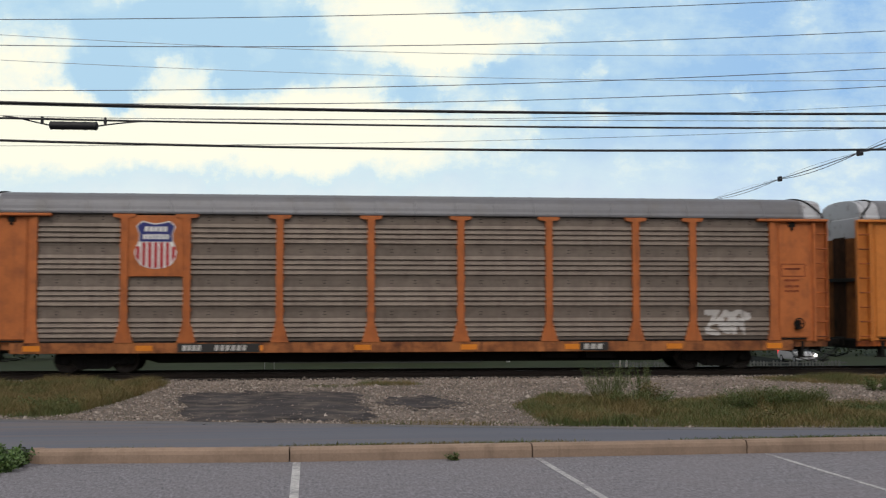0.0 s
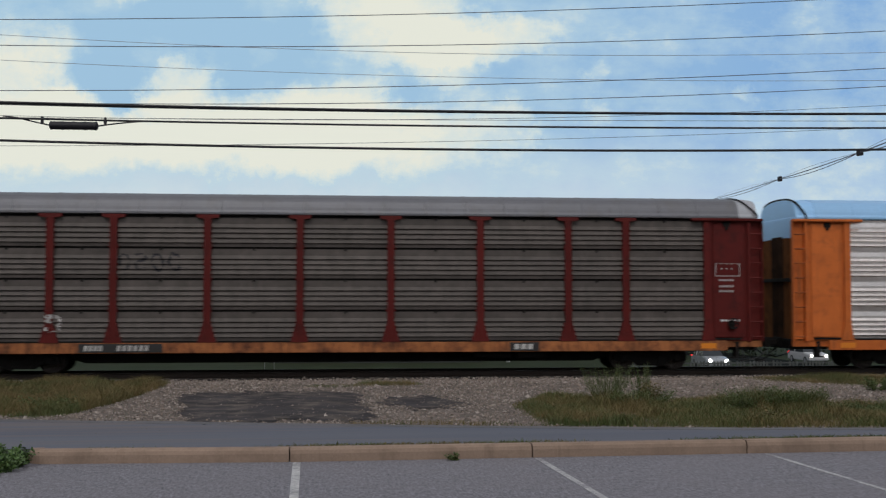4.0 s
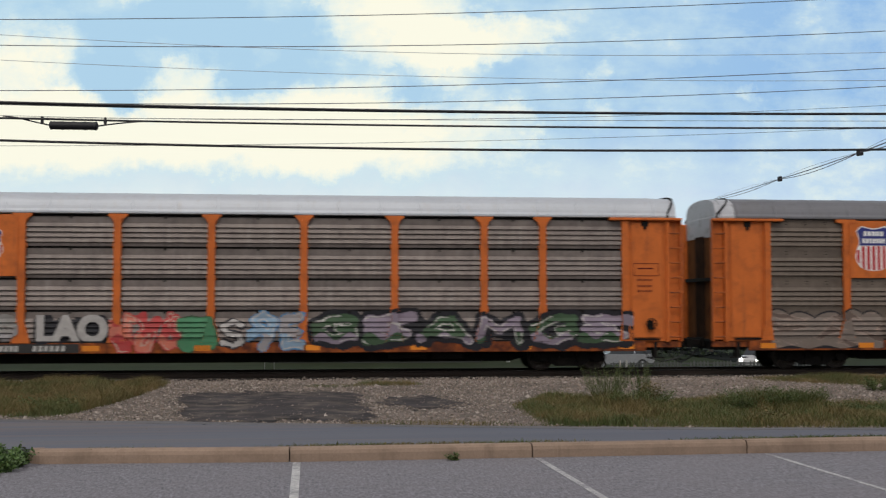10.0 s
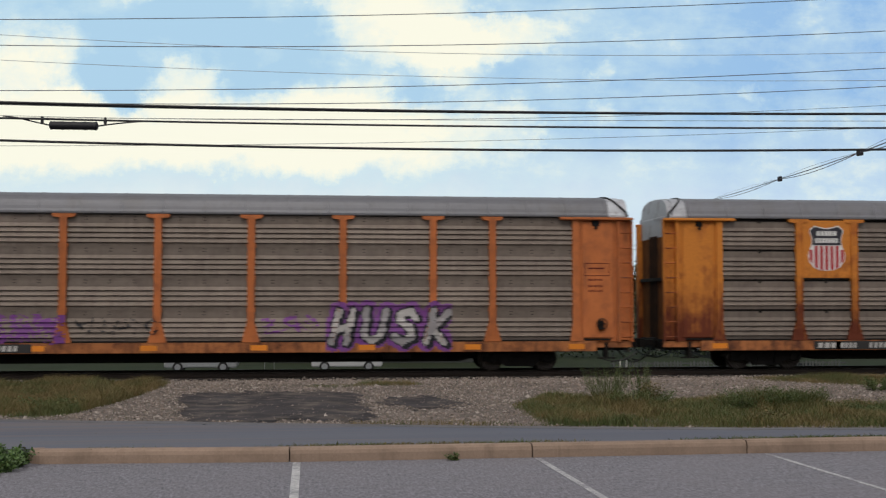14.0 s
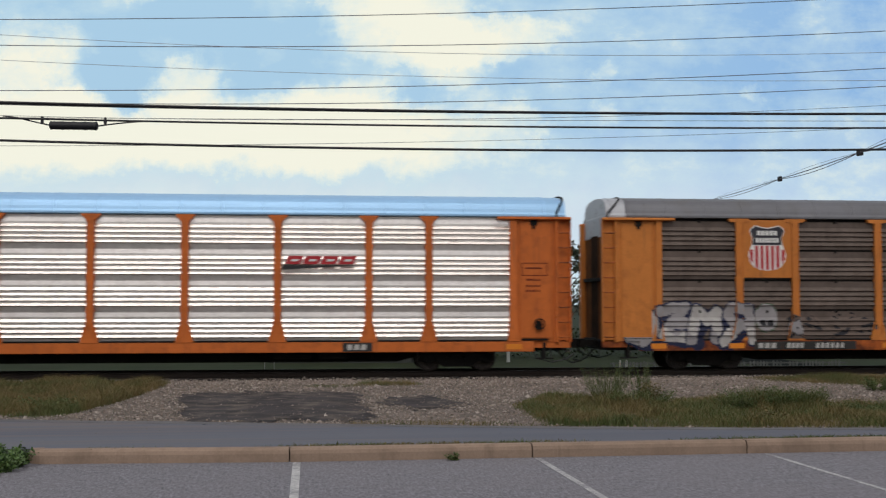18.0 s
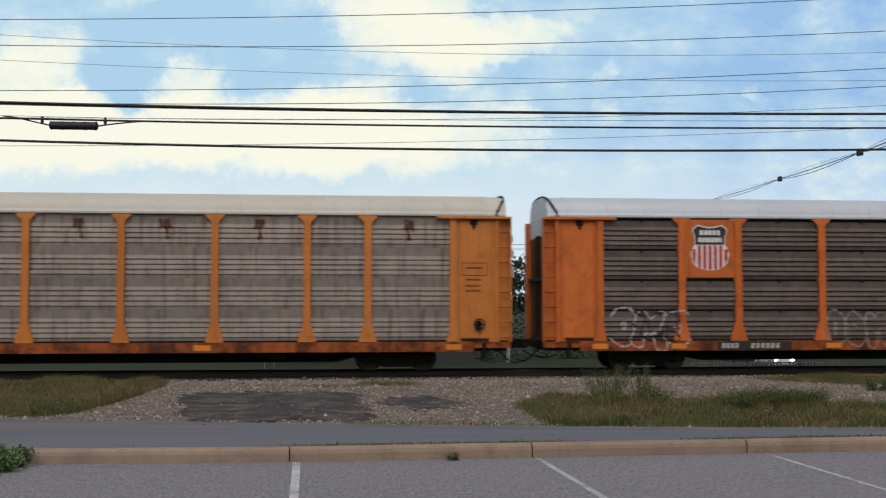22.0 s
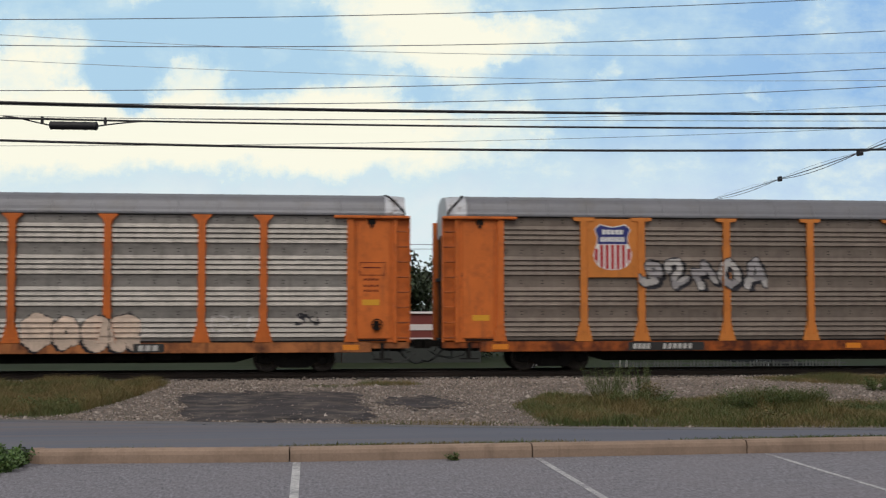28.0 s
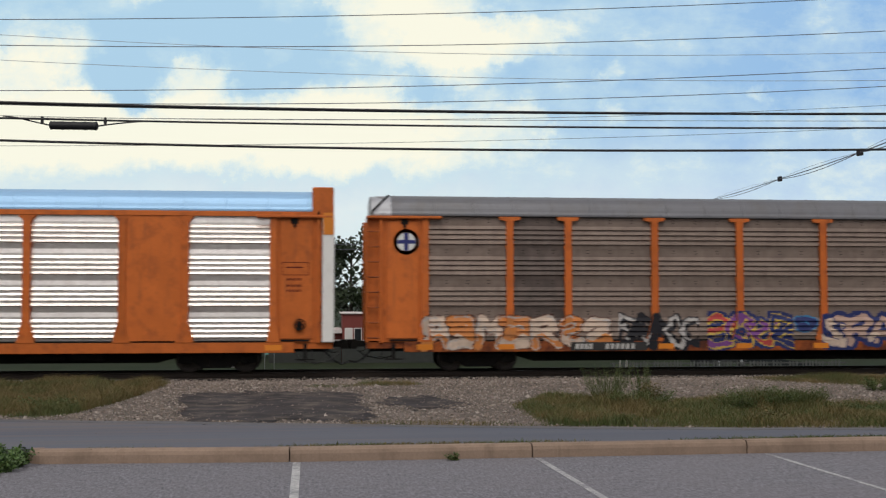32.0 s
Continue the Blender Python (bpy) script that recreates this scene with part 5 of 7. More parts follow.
def leafy(name, label, centre, size, count, leaf, seed, stems=9, category="weed", leaves=M_WEED):
    """A weed clump: stems and many small leaves."""
    r = random.Random(seed)
    top = new(name)
    top.location = centre
    tagged(top, label, category)
    b = Build()
    tips = []
    for _ in range(stems):
        a, q = r.uniform(0, 6.28), r.random() ** 0.5
        base = (0.3 * size[0] * q * math.cos(a), 0.3 * size[1] * q * math.sin(a), 0)
        tip = (base[0] * 2.6 + r.uniform(-0.1, 0.1), base[1] * 2.6, size[2] * r.uniform(0.55, 1.0))
        mid = tuple((p + t) / 2 + r.uniform(-0.04, 0.04) for p, t in zip(base, tip))
        b.tube([base, mid, tip], [0.006, 0.0045, 0.002], 5)
        tips.append((base, mid, tip))
    tagged(part("stalk", b.mesh("stalk"), M_WEED, top), "thin upright stems", kind="stuff")
    vs, fs = [], []
    for _ in range(count):
        base, mid, tip = r.choice(tips)
        q = r.uniform(0.15, 1.0)
        p = Vector(base).lerp(Vector(mid), q * 2) if q < 0.5 else Vector(mid).lerp(Vector(tip), q * 2 - 1)
        p += Vector((r.gauss(0, 0.05), r.gauss(0, 0.05), r.gauss(0, 0.04))) * (0.6 * size[0] + 0.2)
        p.z = max(0.01, p.z)
        d = Vector((r.gauss(0, 1), r.gauss(0, 1), r.gauss(0.2, 0.6))).normalized() * leaf * r.uniform(0.6, 1.4)
        s = d.cross(Vector((r.gauss(0, 1), r.gauss(0, 1), 1))).normalized() * d.length * 0.3
        o = len(vs)
        vs += [tuple(p), tuple(p + d * 0.5 + s), tuple(p + d), tuple(p + d * 0.5 - s)]
        fs.append((o, o + 1, o + 2, o + 3))
    raw("foliage", vs, fs, [leaves], None, top)


leafy("weed", "tall seeding weeds at the edge of the gravel", (6.95, 27.0, GROUND_Z), (0.85, 0.7, 0.95), 6500, 0.024, 1, 60)
leafy("weed", "tall dark brownish weed with upright stems", (8.0, 27.6, GROUND_Z), (0.36, 0.3, 1.0), 2600, 0.026, 2, 26)
leafy("weed", "low leafy weeds in the grass", (7.3, 25.6, GROUND_Z), (1.3, 0.8, 0.42), 4200, 0.036, 3, 36)
leafy("weed", "broad green weeds by the road", (9.9, 24.6, GROUND_Z), (1.5, 0.9, 0.55), 8000, 0.036, 4, 60)
leafy("weed", "low green weeds by the road", (12.2, 23.6, GROUND_Z), (1.7, 0.8, 0.30), 5000, 0.036, 5, 44)
leafy("weed", "dark green weeds among dry grass", (15.3, 29.6, GROUND_Z), (0.9, 0.6, 0.42), 1300, 0.05, 6, 18)
leafy("weed", "dark green grass clump beside the road", (-6.3, 26.6, GROUND_Z), (1.4, 0.8, 0.3), 1100, 0.05, 9, 20)
leafy("weed", "dry brown weed tuft in the grass", (7.75, 25.9, GROUND_Z), (0.5, 0.4, 0.62), 900, 0.05, 10, 24, "weed", M_DRYGRASS)
leafy("weed", "dry brown weed tuft at the road's edge", (9.0, 22.2, GROUND_Z), (0.7, 0.4, 0.30), 800, 0.05, 12, 24, "weed", M_DRYGRASS)
leafy("weed", "dark green mound of weeds by the road", (11.2, 25.4, GROUND_Z), (1.3, 0.8, 0.45), 6500, 0.036, 13, 50)
leafy("weed", "small weed in the joint below the kerb", (1.42, 12.38, 0.0), (0.14, 0.06, 0.075), 160, 0.028, 7, 8)
for i, (x, y, h) in enumerate(((-3.58, 11.72, 0.10), (-3.50, 12.02, 0.15), (-3.46, 12.38, 0.17), (-3.79, 12.3, 0.2), (-3.62, 12.6, 0.22), (-3.97, 12.7, 0.24), (-4.37, 12.3, 0.22))):
    leafy("ground_cover", "leafy green ground cover at the kerb's end", (x, y, 0.0), (0.40, 0.40, h), 1900, 0.04, 20 + i, 30, "plant", M_COVER)
tagged(part("planting_bed", Build().prism([(-3.6, 11.8), (-3.3, 12.15), (-3.2, 12.75), (-3.4, 13.6), (-9, 13.6), (-9, 11.4), (-3.7, 11.45)], "z", -0.3, 0.01).mesh("planting_bed"), M_GROUND), "soil bed at the end of the kerb", "soil", kind="structure")

# ---- sky backdrop: cloud bank far behind all else ----


def sky_backdrop():
    k = Mat("cloudy_evening_sky")
    tc = k.t.nodes.new("ShaderNodeTexCoord").outputs["Object"]
    scale = k.t.nodes.new("ShaderNodeMapping")
    k.put(scale, "Vector", tc)
    scale.inputs["Scale"].default_value = (0.00131, 0.00131, 0.00131)
    at = scale.outputs[0]
    warp = k.n("TexNoise", Vector=at, Scale=6.5, Detail=9.0, Roughness=0.68).outputs["Color"]
    mv = k.t.nodes.new("ShaderNodeVectorMath")
    mv.operation = "MULTIPLY_ADD"
    k.put(mv, "0", warp)
    mv.inputs[1].default_value = (0.26, 0.0, 0.15)
    k.put(mv, "2", at)
    sep = k.t.nodes.new("ShaderNodeSeparateXYZ")
    k.put(sep, "0", mv.outputs[0])
    x, z = k.math("SUBTRACT", sep.outputs[0], 0.13), k.math("SUBTRACT", sep.outputs[2], 0.075)

    def bank(cx, cz, rx, rz, amount):
        """A soft cloud bank: place, half-widths, thickness."""
        a = k.math("DIVIDE", k.math("SUBTRACT", x, cx), rx)
        b = k.math("DIVIDE", k.math("SUBTRACT", z, cz), rz)
        d = k.math("ADD", k.math("MULTIPLY", a, a), k.math("MULTIPLY", b, b))
        return k.math("MULTIPLY", k.math("SUBTRACT", 1.0, d, clamp=True), amount)

    total = None
    for row in BANKS:
        v = bank(*row)
        total = v if total is None else k.math("ADD", total, v)
    flat = k.t.nodes.new("ShaderNodeMapping")
    k.put(flat, "Vector", at)
    flat.inputs["Scale"].default_value = (0.7, 1.0, 1.25)
    fine = k.n("TexNoise", Vector=flat.outputs[0], Scale=9.0, Detail=12.0, Roughness=0.66).outputs[0]
    puff = k.n("TexNoise", Vector=at, Scale=2.6, Detail=6.0, Roughness=0.6).outputs[0]
    total = k.math("ADD", total, k.math("MULTIPLY", k.math("SUBTRACT", fine, 0.5), 2.3))
    total = k.math("ADD", total, k.math("MULTIPLY", k.math("SUBTRACT", puff, 0.5), 0.9))
    low = k.ramp(z, 0.33, 0.17)
    east = k.ramp(x, -0.1, 0.75)
    blue = k.mix(east, srgb(178, 213, 236), srgb(151, 191, 233))
    haze = k.mix(east, srgb(228, 239, 240), srgb(196, 217, 241))
    base = k.mix(low, blue, haze)
    c = k.mix(k.ramp(total, -0.25, 0.65), base, srgb(214, 236, 241))
    c = k.mix(k.ramp(total, 0.15, 1.1), c, srgb(255, 253, 233))
    em = k.n("Emission", Color=c, Strength=1.0)
    k.t.links.new(em.outputs[0], k.t.nodes["Material Output"].inputs[0])
    cols, rows = 24, 8
    vs = []
    for j in range(rows + 1):
        for i in range(cols + 1):
            a = radians(-62 + 124 * i / cols)
            vs.append((1500 * math.sin(a) if abs(a) > 0.6 else 1500 * math.tan(a), 0 if abs(a) <= 0.6 else 1500 * (math.cos(a) - math.cos(0.6)), -80 + 800 * j / rows))
    fs = [(j * (cols + 1) + i, j * (cols + 1) + i + 1, (j + 1) * (cols + 1) + i + 1, (j + 1) * (cols + 1) + i) for j in range(rows) for i in range(cols)]
    ob = raw("backdrop", vs, fs, [k.m])
    return tagged(ob, "bright cloud banks in a pale blue sky", "sky", kind="structure")


BANKS = [
    (-0.069, 0.516, 0.172, 0.108, 1.28), (0.066, 0.470, 0.161, 0.048, 1.04), (0.006, 0.435, 0.127, 0.048, 0.72), (-0.455, 0.299, 0.553, 0.086, 1.28), (-0.746, 0.419, 0.127, 0.132, 0.72),
    (-0.465, 0.389, 0.092, 0.054, 0.88), (-0.164, 0.358, 0.127, 0.050, 0.72), (-0.225, 0.279, 0.392, 0.072, 0.80), (-0.786, 0.297, 0.289, 0.132, 0.80), (-0.595, 0.399, 0.132, 0.058, -0.98),
    (-0.455, 0.491, 0.312, 0.058, -0.49), (-0.305, 0.421, 0.109, 0.043, -0.49), (-0.039, 0.376, 0.075, 0.031, -0.28), (-0.385, 0.211, 0.691, 0.062, -0.30), (0.302, 0.404, 0.034, 0.029, 0.44),
    (0.282, 0.338, 0.044, 0.038, 0.40), (0.126, 0.307, 0.063, 0.050, 0.44), (0.557, 0.368, 0.023, 0.024, 0.36), (0.076, 0.348, 0.109, 0.062, 0.40), (-0.766, 0.448, 0.069, 0.031, 0.48),
    (-0.535, 0.539, 0.057, 0.022, 0.56), (-0.315, 0.448, 0.048, 0.017, 0.36),
    (-1.300, 0.400, 0.400, 0.300, 0.80), (1.300, 0.350, 0.300, 0.120, 0.60), (0.000, 0.750, 0.500, 0.120, 0.70)]
SKY = sky_backdrop()

# ---- wires ----
M_CABLE = surface("black_cable", (0.010, 0.010, 0.014), 0.6, vary=0.1, rand=0)
M_FAINT = surface("pale_aluminium_wire", (0.30, 0.30, 0.36), 0.5, metal=0.4, vary=0.1, rand=0)
M_WIRE = surface("grey_aluminium_wire", (0.10, 0.10, 0.13), 0.5, metal=0.4, vary=0.1, rand=0)


def wire(name, label, a, m, c, r, material, n=48):
    """A wire that sags between its two ends and passes a place at half its span."""
    a, m, c = Vector(a), Vector(m), Vector(c)
    pts = []
    for i in range(n + 1):
        s = i / n
        p = a.lerp(c, s)
        p.z = a.z * (1 - s) * (1 - 2 * s) + m.z * 4 * s * (1 - s) - c.z * s * (1 - 2 * s)
        pts.append(tuple(p))
    return tagged(part(name, Build().tube(pts, r, 6).mesh(name), material), label, "cable", "overhead wires")


wire("overhead_cable", "thick black overhead cable", (-28.00, 20.39, 5.95), (3.00, 20.84, 5.39), (34.00, 21.29, 6.48), 0.027, M_CABLE)
wire("overhead_cable", "thick black overhead cable", (-28.00, 20.39, 5.88), (3.00, 20.84, 5.37), (34.00, 21.29, 6.52), 0.012, M_CABLE)
wire("overhead_cable", "thick black overhead cable", (-28.00, 20.39, 5.59), (3.00, 20.84, 5.11), (34.00, 21.29, 6.13), 0.02, M_CABLE)
wire("overhead_cable", "thick black overhead cable", (-28.00, 20.39, 5.57), (3.00, 20.84, 4.66), (34.00, 21.29, 6.04), 0.025, M_CABLE)
wire("overhead_cable", "thin grey messenger wire", (-28.00, 20.39, 4.92), (3.00, 20.84, 5.23), (34.00, 21.29, 5.90), 0.005, M_WIRE)
wire("power_line", "thin grey overhead power line", (-45.0, 46.0, 12.91), (6.5, 46.0, 13.99), (58.0, 46.0, 18.63), 0.017, M_WIRE)
wire("power_line", "thin grey overhead power line", (-45.0, 46.0, 12.65), (6.5, 46.0, 12.62), (58.0, 46.0, 17.05), 0.017, M_WIRE)
wire("power_line", "thin grey overhead power line", (-45.0, 46.0, 10.42), (6.5, 46.0, 10.91), (58.0, 46.0, 15.33), 0.017, M_WIRE)
wire("power_line", "thin grey overhead power line", (-45.0, 46.0, 10.53), (6.5, 46.0, 10.20), (58.0, 46.0, 14.62), 0.017, M_WIRE)
wire("power_line", "thin grey overhead power line", (-45.0, 46.0, 10.67), (6.5, 46.0, 9.45), (58.0, 46.0, 13.90), 0.01, M_WIRE)
wire("power_line", "thin grey overhead power line", (-45.0, 46.0, 8.17), (6.5, 46.0, 8.52), (58.0, 46.0, 12.02), 0.01, M_WIRE)
wire("power_line", "thin grey overhead power line", (-45.0, 46.0, 14.99), (6.5, 46.0, 12.21), (58.0, 46.0, 15.68), 0.011, M_FAINT)
wire("power_line", "thin grey overhead power line", (-45.0, 46.0, 13.30), (6.5, 46.0, 11.20), (58.0, 46.0, 13.33), 0.011, M_FAINT)

wire("power_line", "thin far power line behind the trees", (-45.0, 80.0, 5.02), (6.5, 80.0, 5.86), (58.0, 80.0, 5.63), 0.022, M_WIRE)
wire("power_line", "thin far power line behind the trees", (-45.0, 80.0, 4.35), (6.5, 80.0, 5.53), (58.0, 80.0, 5.10), 0.022, M_WIRE)


# ---- the train ----
SPEED = 13.79
COUPLED = 28.6
PLACES = [-COUPLED * (i - 1) for i in range(18)]
TRAIN = []


def letters(car, x, z, n, w, h, material, seed=1, lean=0.0, label="plain bars in place of lettering"):
    me = cached(("letters", n, w, h, seed), lambda: bars_mesh(n, w, h, w * 0.35, seed, 0.0))
    return tagged(part("lettering", me, material, car, pose(x, -1.585, z) @ Matrix.Shear("XZ", 4, (lean, 0)) if lean else pose(x, -1.585, z)), label, kind="stuff")


def build_train():
    grey, dark = M_PANEL, M_PANEL_DARK
    # the leading car
    c = autorack("orange car carrier with grey ribbed sides", grey, M_YELLOW, M_YELLOW, M_YELLOW, M_ROOF, emblem=1)
    TRAIN.append(c)
    # grey sides, faded orange posts
    c = autorack("faded orange car carrier, dull grey ribbed sides, shield emblem", grey, M_ORANGE_FADED, M_ORANGE_FADED, M_ORANGE_FADED, M_ROOF, emblem=1, marks=(-6.21, 5.80 - 3.2))
    spray(c, 9.55, 10.95, 1.14, 2.02, ["bolt", "hook", "flag"], [P_WHITE], seed=5, weight=0.085, squeeze=1.2, wild=0.4)
    spray(c, 10.75, 11.15, 1.66, 2.0, ["loop"], [P_WHITE], seed=6, weight=0.06)
    TRAIN.append(c)
    # bright galvanised sides
    c = autorack("orange car carrier with bright silver ribbed sides", M_SILVER, M_ORANGE, M_ORANGE, M_ORANGE, M_ROOF_BLUE, M_ROOF_BLUE, "flare", marks=(-5.74, 6.65 - 3.2), patches=2)
    swoosh(c, 5.80, 3.50)
    TRAIN.append(c)
    # red-brown posts
    c = autorack("red-brown car carrier with dark grey sides and orange sill", M_PANEL_BLACK, M_BROWN, M_BROWN, M_ORANGE_FADED, M_ROOF, cap="tee", seam=0.07, marks=(-6.96, 5.76 - 3.2), patches=2)
    spray(c, -9.28, -8.76, 1.30, 1.92, 1, [P_WHITE], seed=2, weight=0.05, coverage=0.7)
    spray(c, -13.17, -12.32, 2.61, 3.12, 2, [P_WHITE], seed=3, weight=0.05, coverage=0.7)
    spray(c, -11.75, -11.28, 1.30, 1.97, 1, [P_GREY], seed=4, weight=0.04, coverage=0.8)
    spray(c, -7.16, -5.10, 3.21, 3.84, 4, [P_BLACK], seed=8, weight=0.025)
    letters(c, -12.70, 1.65, 5, 0.11, 0.06, M_WHITE, 2)
    letters(c, -12.70, 1.52, 5, 0.11, 0.05, M_WHITE, 2)
    letters(c, 12.57, 3.37, 4, 0.13, 0.30, M_BROWN, 3)
    letters(c, 12.67, 1.65, 5, 0.1, 0.06, M_WHITE, 4)
    TRAIN.append(c)
    # long blue and white graffiti
    c = autorack("orange car carrier, grey sides with long blue and white graffiti", grey, M_ORANGE, M_YELLOW, M_YELLOW, M_ROOF, emblem=1, marks=(-5.98, 6.26 - 3.2), odd={(7, 1): dark, (7, 3): dark})
    mass(c, -4.60, 1.60, 0.67, 2.02, [(P_DUST, 0.12), (P_LILAC, 0.46), (P_SILVER, 0.26), (P_WHITE, 0.16)], 12, 16, (0.42, 0.075), 8, 0.2)
    mass(c, -6.20, -4.30, 0.98, 2.10, [(P_BLUE, 0.72), (P_SKY, 0.16), (P_NAVY, 0.12)], 11, 40, (0.5, 0.2), 3, 0.3, 0.3, None, 1, 0.22)
    mass(c, -5.00, 1.50, 1.72, 2.30, [(P_BLUE, 0.62), (P_NAVY, 0.18), (P_DUST, 0.20)], 13, 30, (0.4, 0.2), 9, 0.95, 0.0, None, 1, 0.25)
    mass(c, 1.44, 4.40, 0.67, 2.02, [(P_SKY, 0.16), (P_WHITE, 0.52), (P_SILVER, 0.24), (P_PINK, 0.08)], 14, 10, (0.42, 0.08), 4, 0.15)
    mass(c, 4.30, 10.11, 0.67, 2.22, [(P_NAVY, 0.36), (P_BLACK, 0.10), (P_SKY, 0.20), (P_WHITE, 0.22), (P_CORAL, 0.12)], 16, -36, (0.34, 0.075), 7, 0.3, 0.30)
    spray(c, 1.66, 4.30, 1.47, 2.23, 3, [P_CORAL, P_PINK], P_RUST, seed=15, weight=0.09, band=0.02, coverage=0.85, wild=0.8, coat=2)
    TRAIN.append(c)
    # beige and green graffiti
    c = autorack("orange car carrier, grey sides with beige and green graffiti", M_PANEL_OLIVE, M_ORANGE, M_ORANGE, M_YELLOW, M_ROOF, emblem=1, marks=(-5.71, 5.77 - 3.2))
    mass(c, -11.78, -7.90, 0.72, 2.06, [(P_BEIGE, 0.66), (P_TAN, 0.16), (P_DUST, 0.18)], 21, 2, (1.1, 0.20), 5, 0.14, 0.0, P_BLACK)
    mass(c, -7.70, -2.52, 0.90, 1.98, [(P_BEIGE, 0.60), (P_TAN, 0.12), (P_DUST, 0.28)], 22, 5, (0.7, 0.2), 6, 0.35, 0.1, None, 0, 0.55)
    mass(c, -1.85, 4.24, 0.67, 2.30, [(P_TEAL, 0.40), (P_MOSS, 0.12), (P_GREEN, 0.48)], 23, 62, (0.42, 0.17), 6, 0.28, 0.62)
    spray(c, -1.20, 3.60, 0.70, 2.20, ["flag", "K", "peak", "bolt", "K"], [P_TEAL], None, None, seed=24, weight=0.085, wild=0.7, squeeze=1.15, coat=1)
    TRAIN.append(c)
    # letters all along, pale roof
    c = autorack("orange car carrier, pale roof, grey sides, graffiti along the bottom", M_PANEL_GREY, M_ORANGE, M_ORANGE, M_YELLOW, M_ROOF_LIGHT, M_ROOF_LIGHT, "flare", 0.07, emblem=2, marks=(-6.72, -40))
    spray(c, -8.84, -7.27, 1.03, 1.97, 2, [P_SILVER, P_GREY], P_GREY, seed=31, weight=0.12)
    spray(c, -6.84, -4.57, 0.96, 1.88, ["loop", "loop", "loop", "loop"], [P_BLACK], seed=37, weight=0.26, wild=0.1)
    spray(c, -4.57, -2.28, 0.67, 1.97, 3, [P_CORAL, P_RED, P_CORAL], P_RED, None, seed=32, weight=0.12, band=0.035, wild=0.6, shine=P_PINK)
    spray(c, -2.50, -1.20, 0.67, 1.92, 1, [P_GREEN], P_MOSS, None, seed=33, weight=0.2, band=0.035, coat=1)
    spray(c, -1.23, -0.33, 0.74, 1.76, ["S"], [P_WHITE], P_BLACK, seed=34, weight=0.07, coat=2)
    spray(c, -0.33, 1.54, 0.67, 2.01, 2, [P_SKY, P_SILVER], P_BLUE, None, seed=35, weight=0.15, band=0.03, shine=P_WHITE, coat=1)
    spray(c, 1.54, 12.16, 0.67, 2.08, ["hook", "bolt", "peak", "arch", "hook", "bolt"], [P_MOSS, P_LILAC], P_BLACK, P_BLACK, seed=36, weight=0.16, band=0.06, drop=0.2, shine=P_WHITE, squeeze=1.0, wild=0.3, coat=2, rim=0.09)
    word(c, "LAO", -6.77, 1.05, 0.78)
    TRAIN.append(c)
    # rusty posts
    c = autorack("rusty orange car carrier with weathered grey ribbed sides", M_PANEL, M_RUSTY, M_RUSTY, M_ORANGE_FADED, M_ROOF, cap="tee", seam=0.07, emblem=3, marks=(-6.64, 5.69 - 3.2), patches=3)
    TRAIN.append(c)
    # purple graffiti
    c = autorack("faded orange car carrier, grey sides, purple and silver graffiti", grey, M_ORANGE_FADED, M_ORANGE_FADED, M_ORANGE_FADED, M_ROOF, emblem=1, marks=(-6.50, -40))
    spray(c, -12.77, -11.79, 1.61, 1.97, 3, [P_WHITE], seed=41, weight=0.022)
    spray(c, -11.41, -7.81, 1.34, 1.97, 8, [P_WHITE, P_GREY], seed=42, weight=0.018, wild=0.8)
    spray(c, -7.03, -4.21, 0.92, 1.92, 4, [P_PURPLE], P_PURPLE, seed=43, weight=0.13, coverage=0.66)
    spray(c, -3.95, -1.26, 1.25, 1.79, 4, [P_BLACK], seed=46, weight=0.025, coverage=0.7)
    spray(c, 1.75, 3.59, 1.25, 1.86, 3, [P_PURPLE], seed=44, weight=0.04, coverage=0.75)
    spray(c, 3.80, 7.85, 0.67, 2.34, "HUSK", [P_WHITE, P_SILVER], P_BLACK, P_PURPLE, seed=45, weight=0.105, band=0.05, drop=0.10, wild=0.35, squeeze=0.82, lean=0.18, rim=0.15, fray=0.03)
    TRAIN.append(c)
    # white bubble graffiti at one end
    c = autorack("bright orange car carrier, brown-grey sides, white graffiti at one end", M_PANEL_BROWN, M_YELLOW, M_YELLOW, M_ORANGE, M_ROOF, cap="tee", seam=0.07, emblem=3, marks=(-6.43, 5.78 - 3.2), patches=10)
    spray(c, -13.08, -8.59, 0.67, 2.41, ["hook", "bolt", "arch", "flag"], [P_WHITE, P_SILVER], P_INK, seed=51, weight=0.18, band=0.05, drop=0.20, wild=0.4, squeeze=1.0)
    spray(c, -8.59, -7.82, 1.21, 2.26, ["loop"], [P_SILVER], P_MOSS, seed=56, weight=0.26, band=0.03)
    spray(c, -8.44, -8.23, 1.48, 1.68, ["loop"], [P_BLACK], seed=57, weight=0.10, coat=1)
    spray(c, -8.18, -7.97, 1.48, 1.68, ["loop"], [P_BLACK], seed=58, weight=0.10, coat=1)
    spray(c, -7.47, -6.92, 1.14, 1.72, ["loop"], [P_SILVER], P_BLACK, seed=59, weight=0.10, band=0.03, coat=1)
    mass(c, -7.55, -4.40, 1.05, 1.98, [(P_BLACK, 0.30), (P_DUST, 0.70)], 59, 8, (0.5, 0.12), 5, 0.3, 0.1, None, 0, 0.62)
    mass(c, -4.10, -1.55, 1.06, 2.00, [(P_GREY, 0.34), (P_DUST, 0.66)], 53, 70, (0.45, 0.22), 4, 0.25, 0.05, None, 0, 0.45)
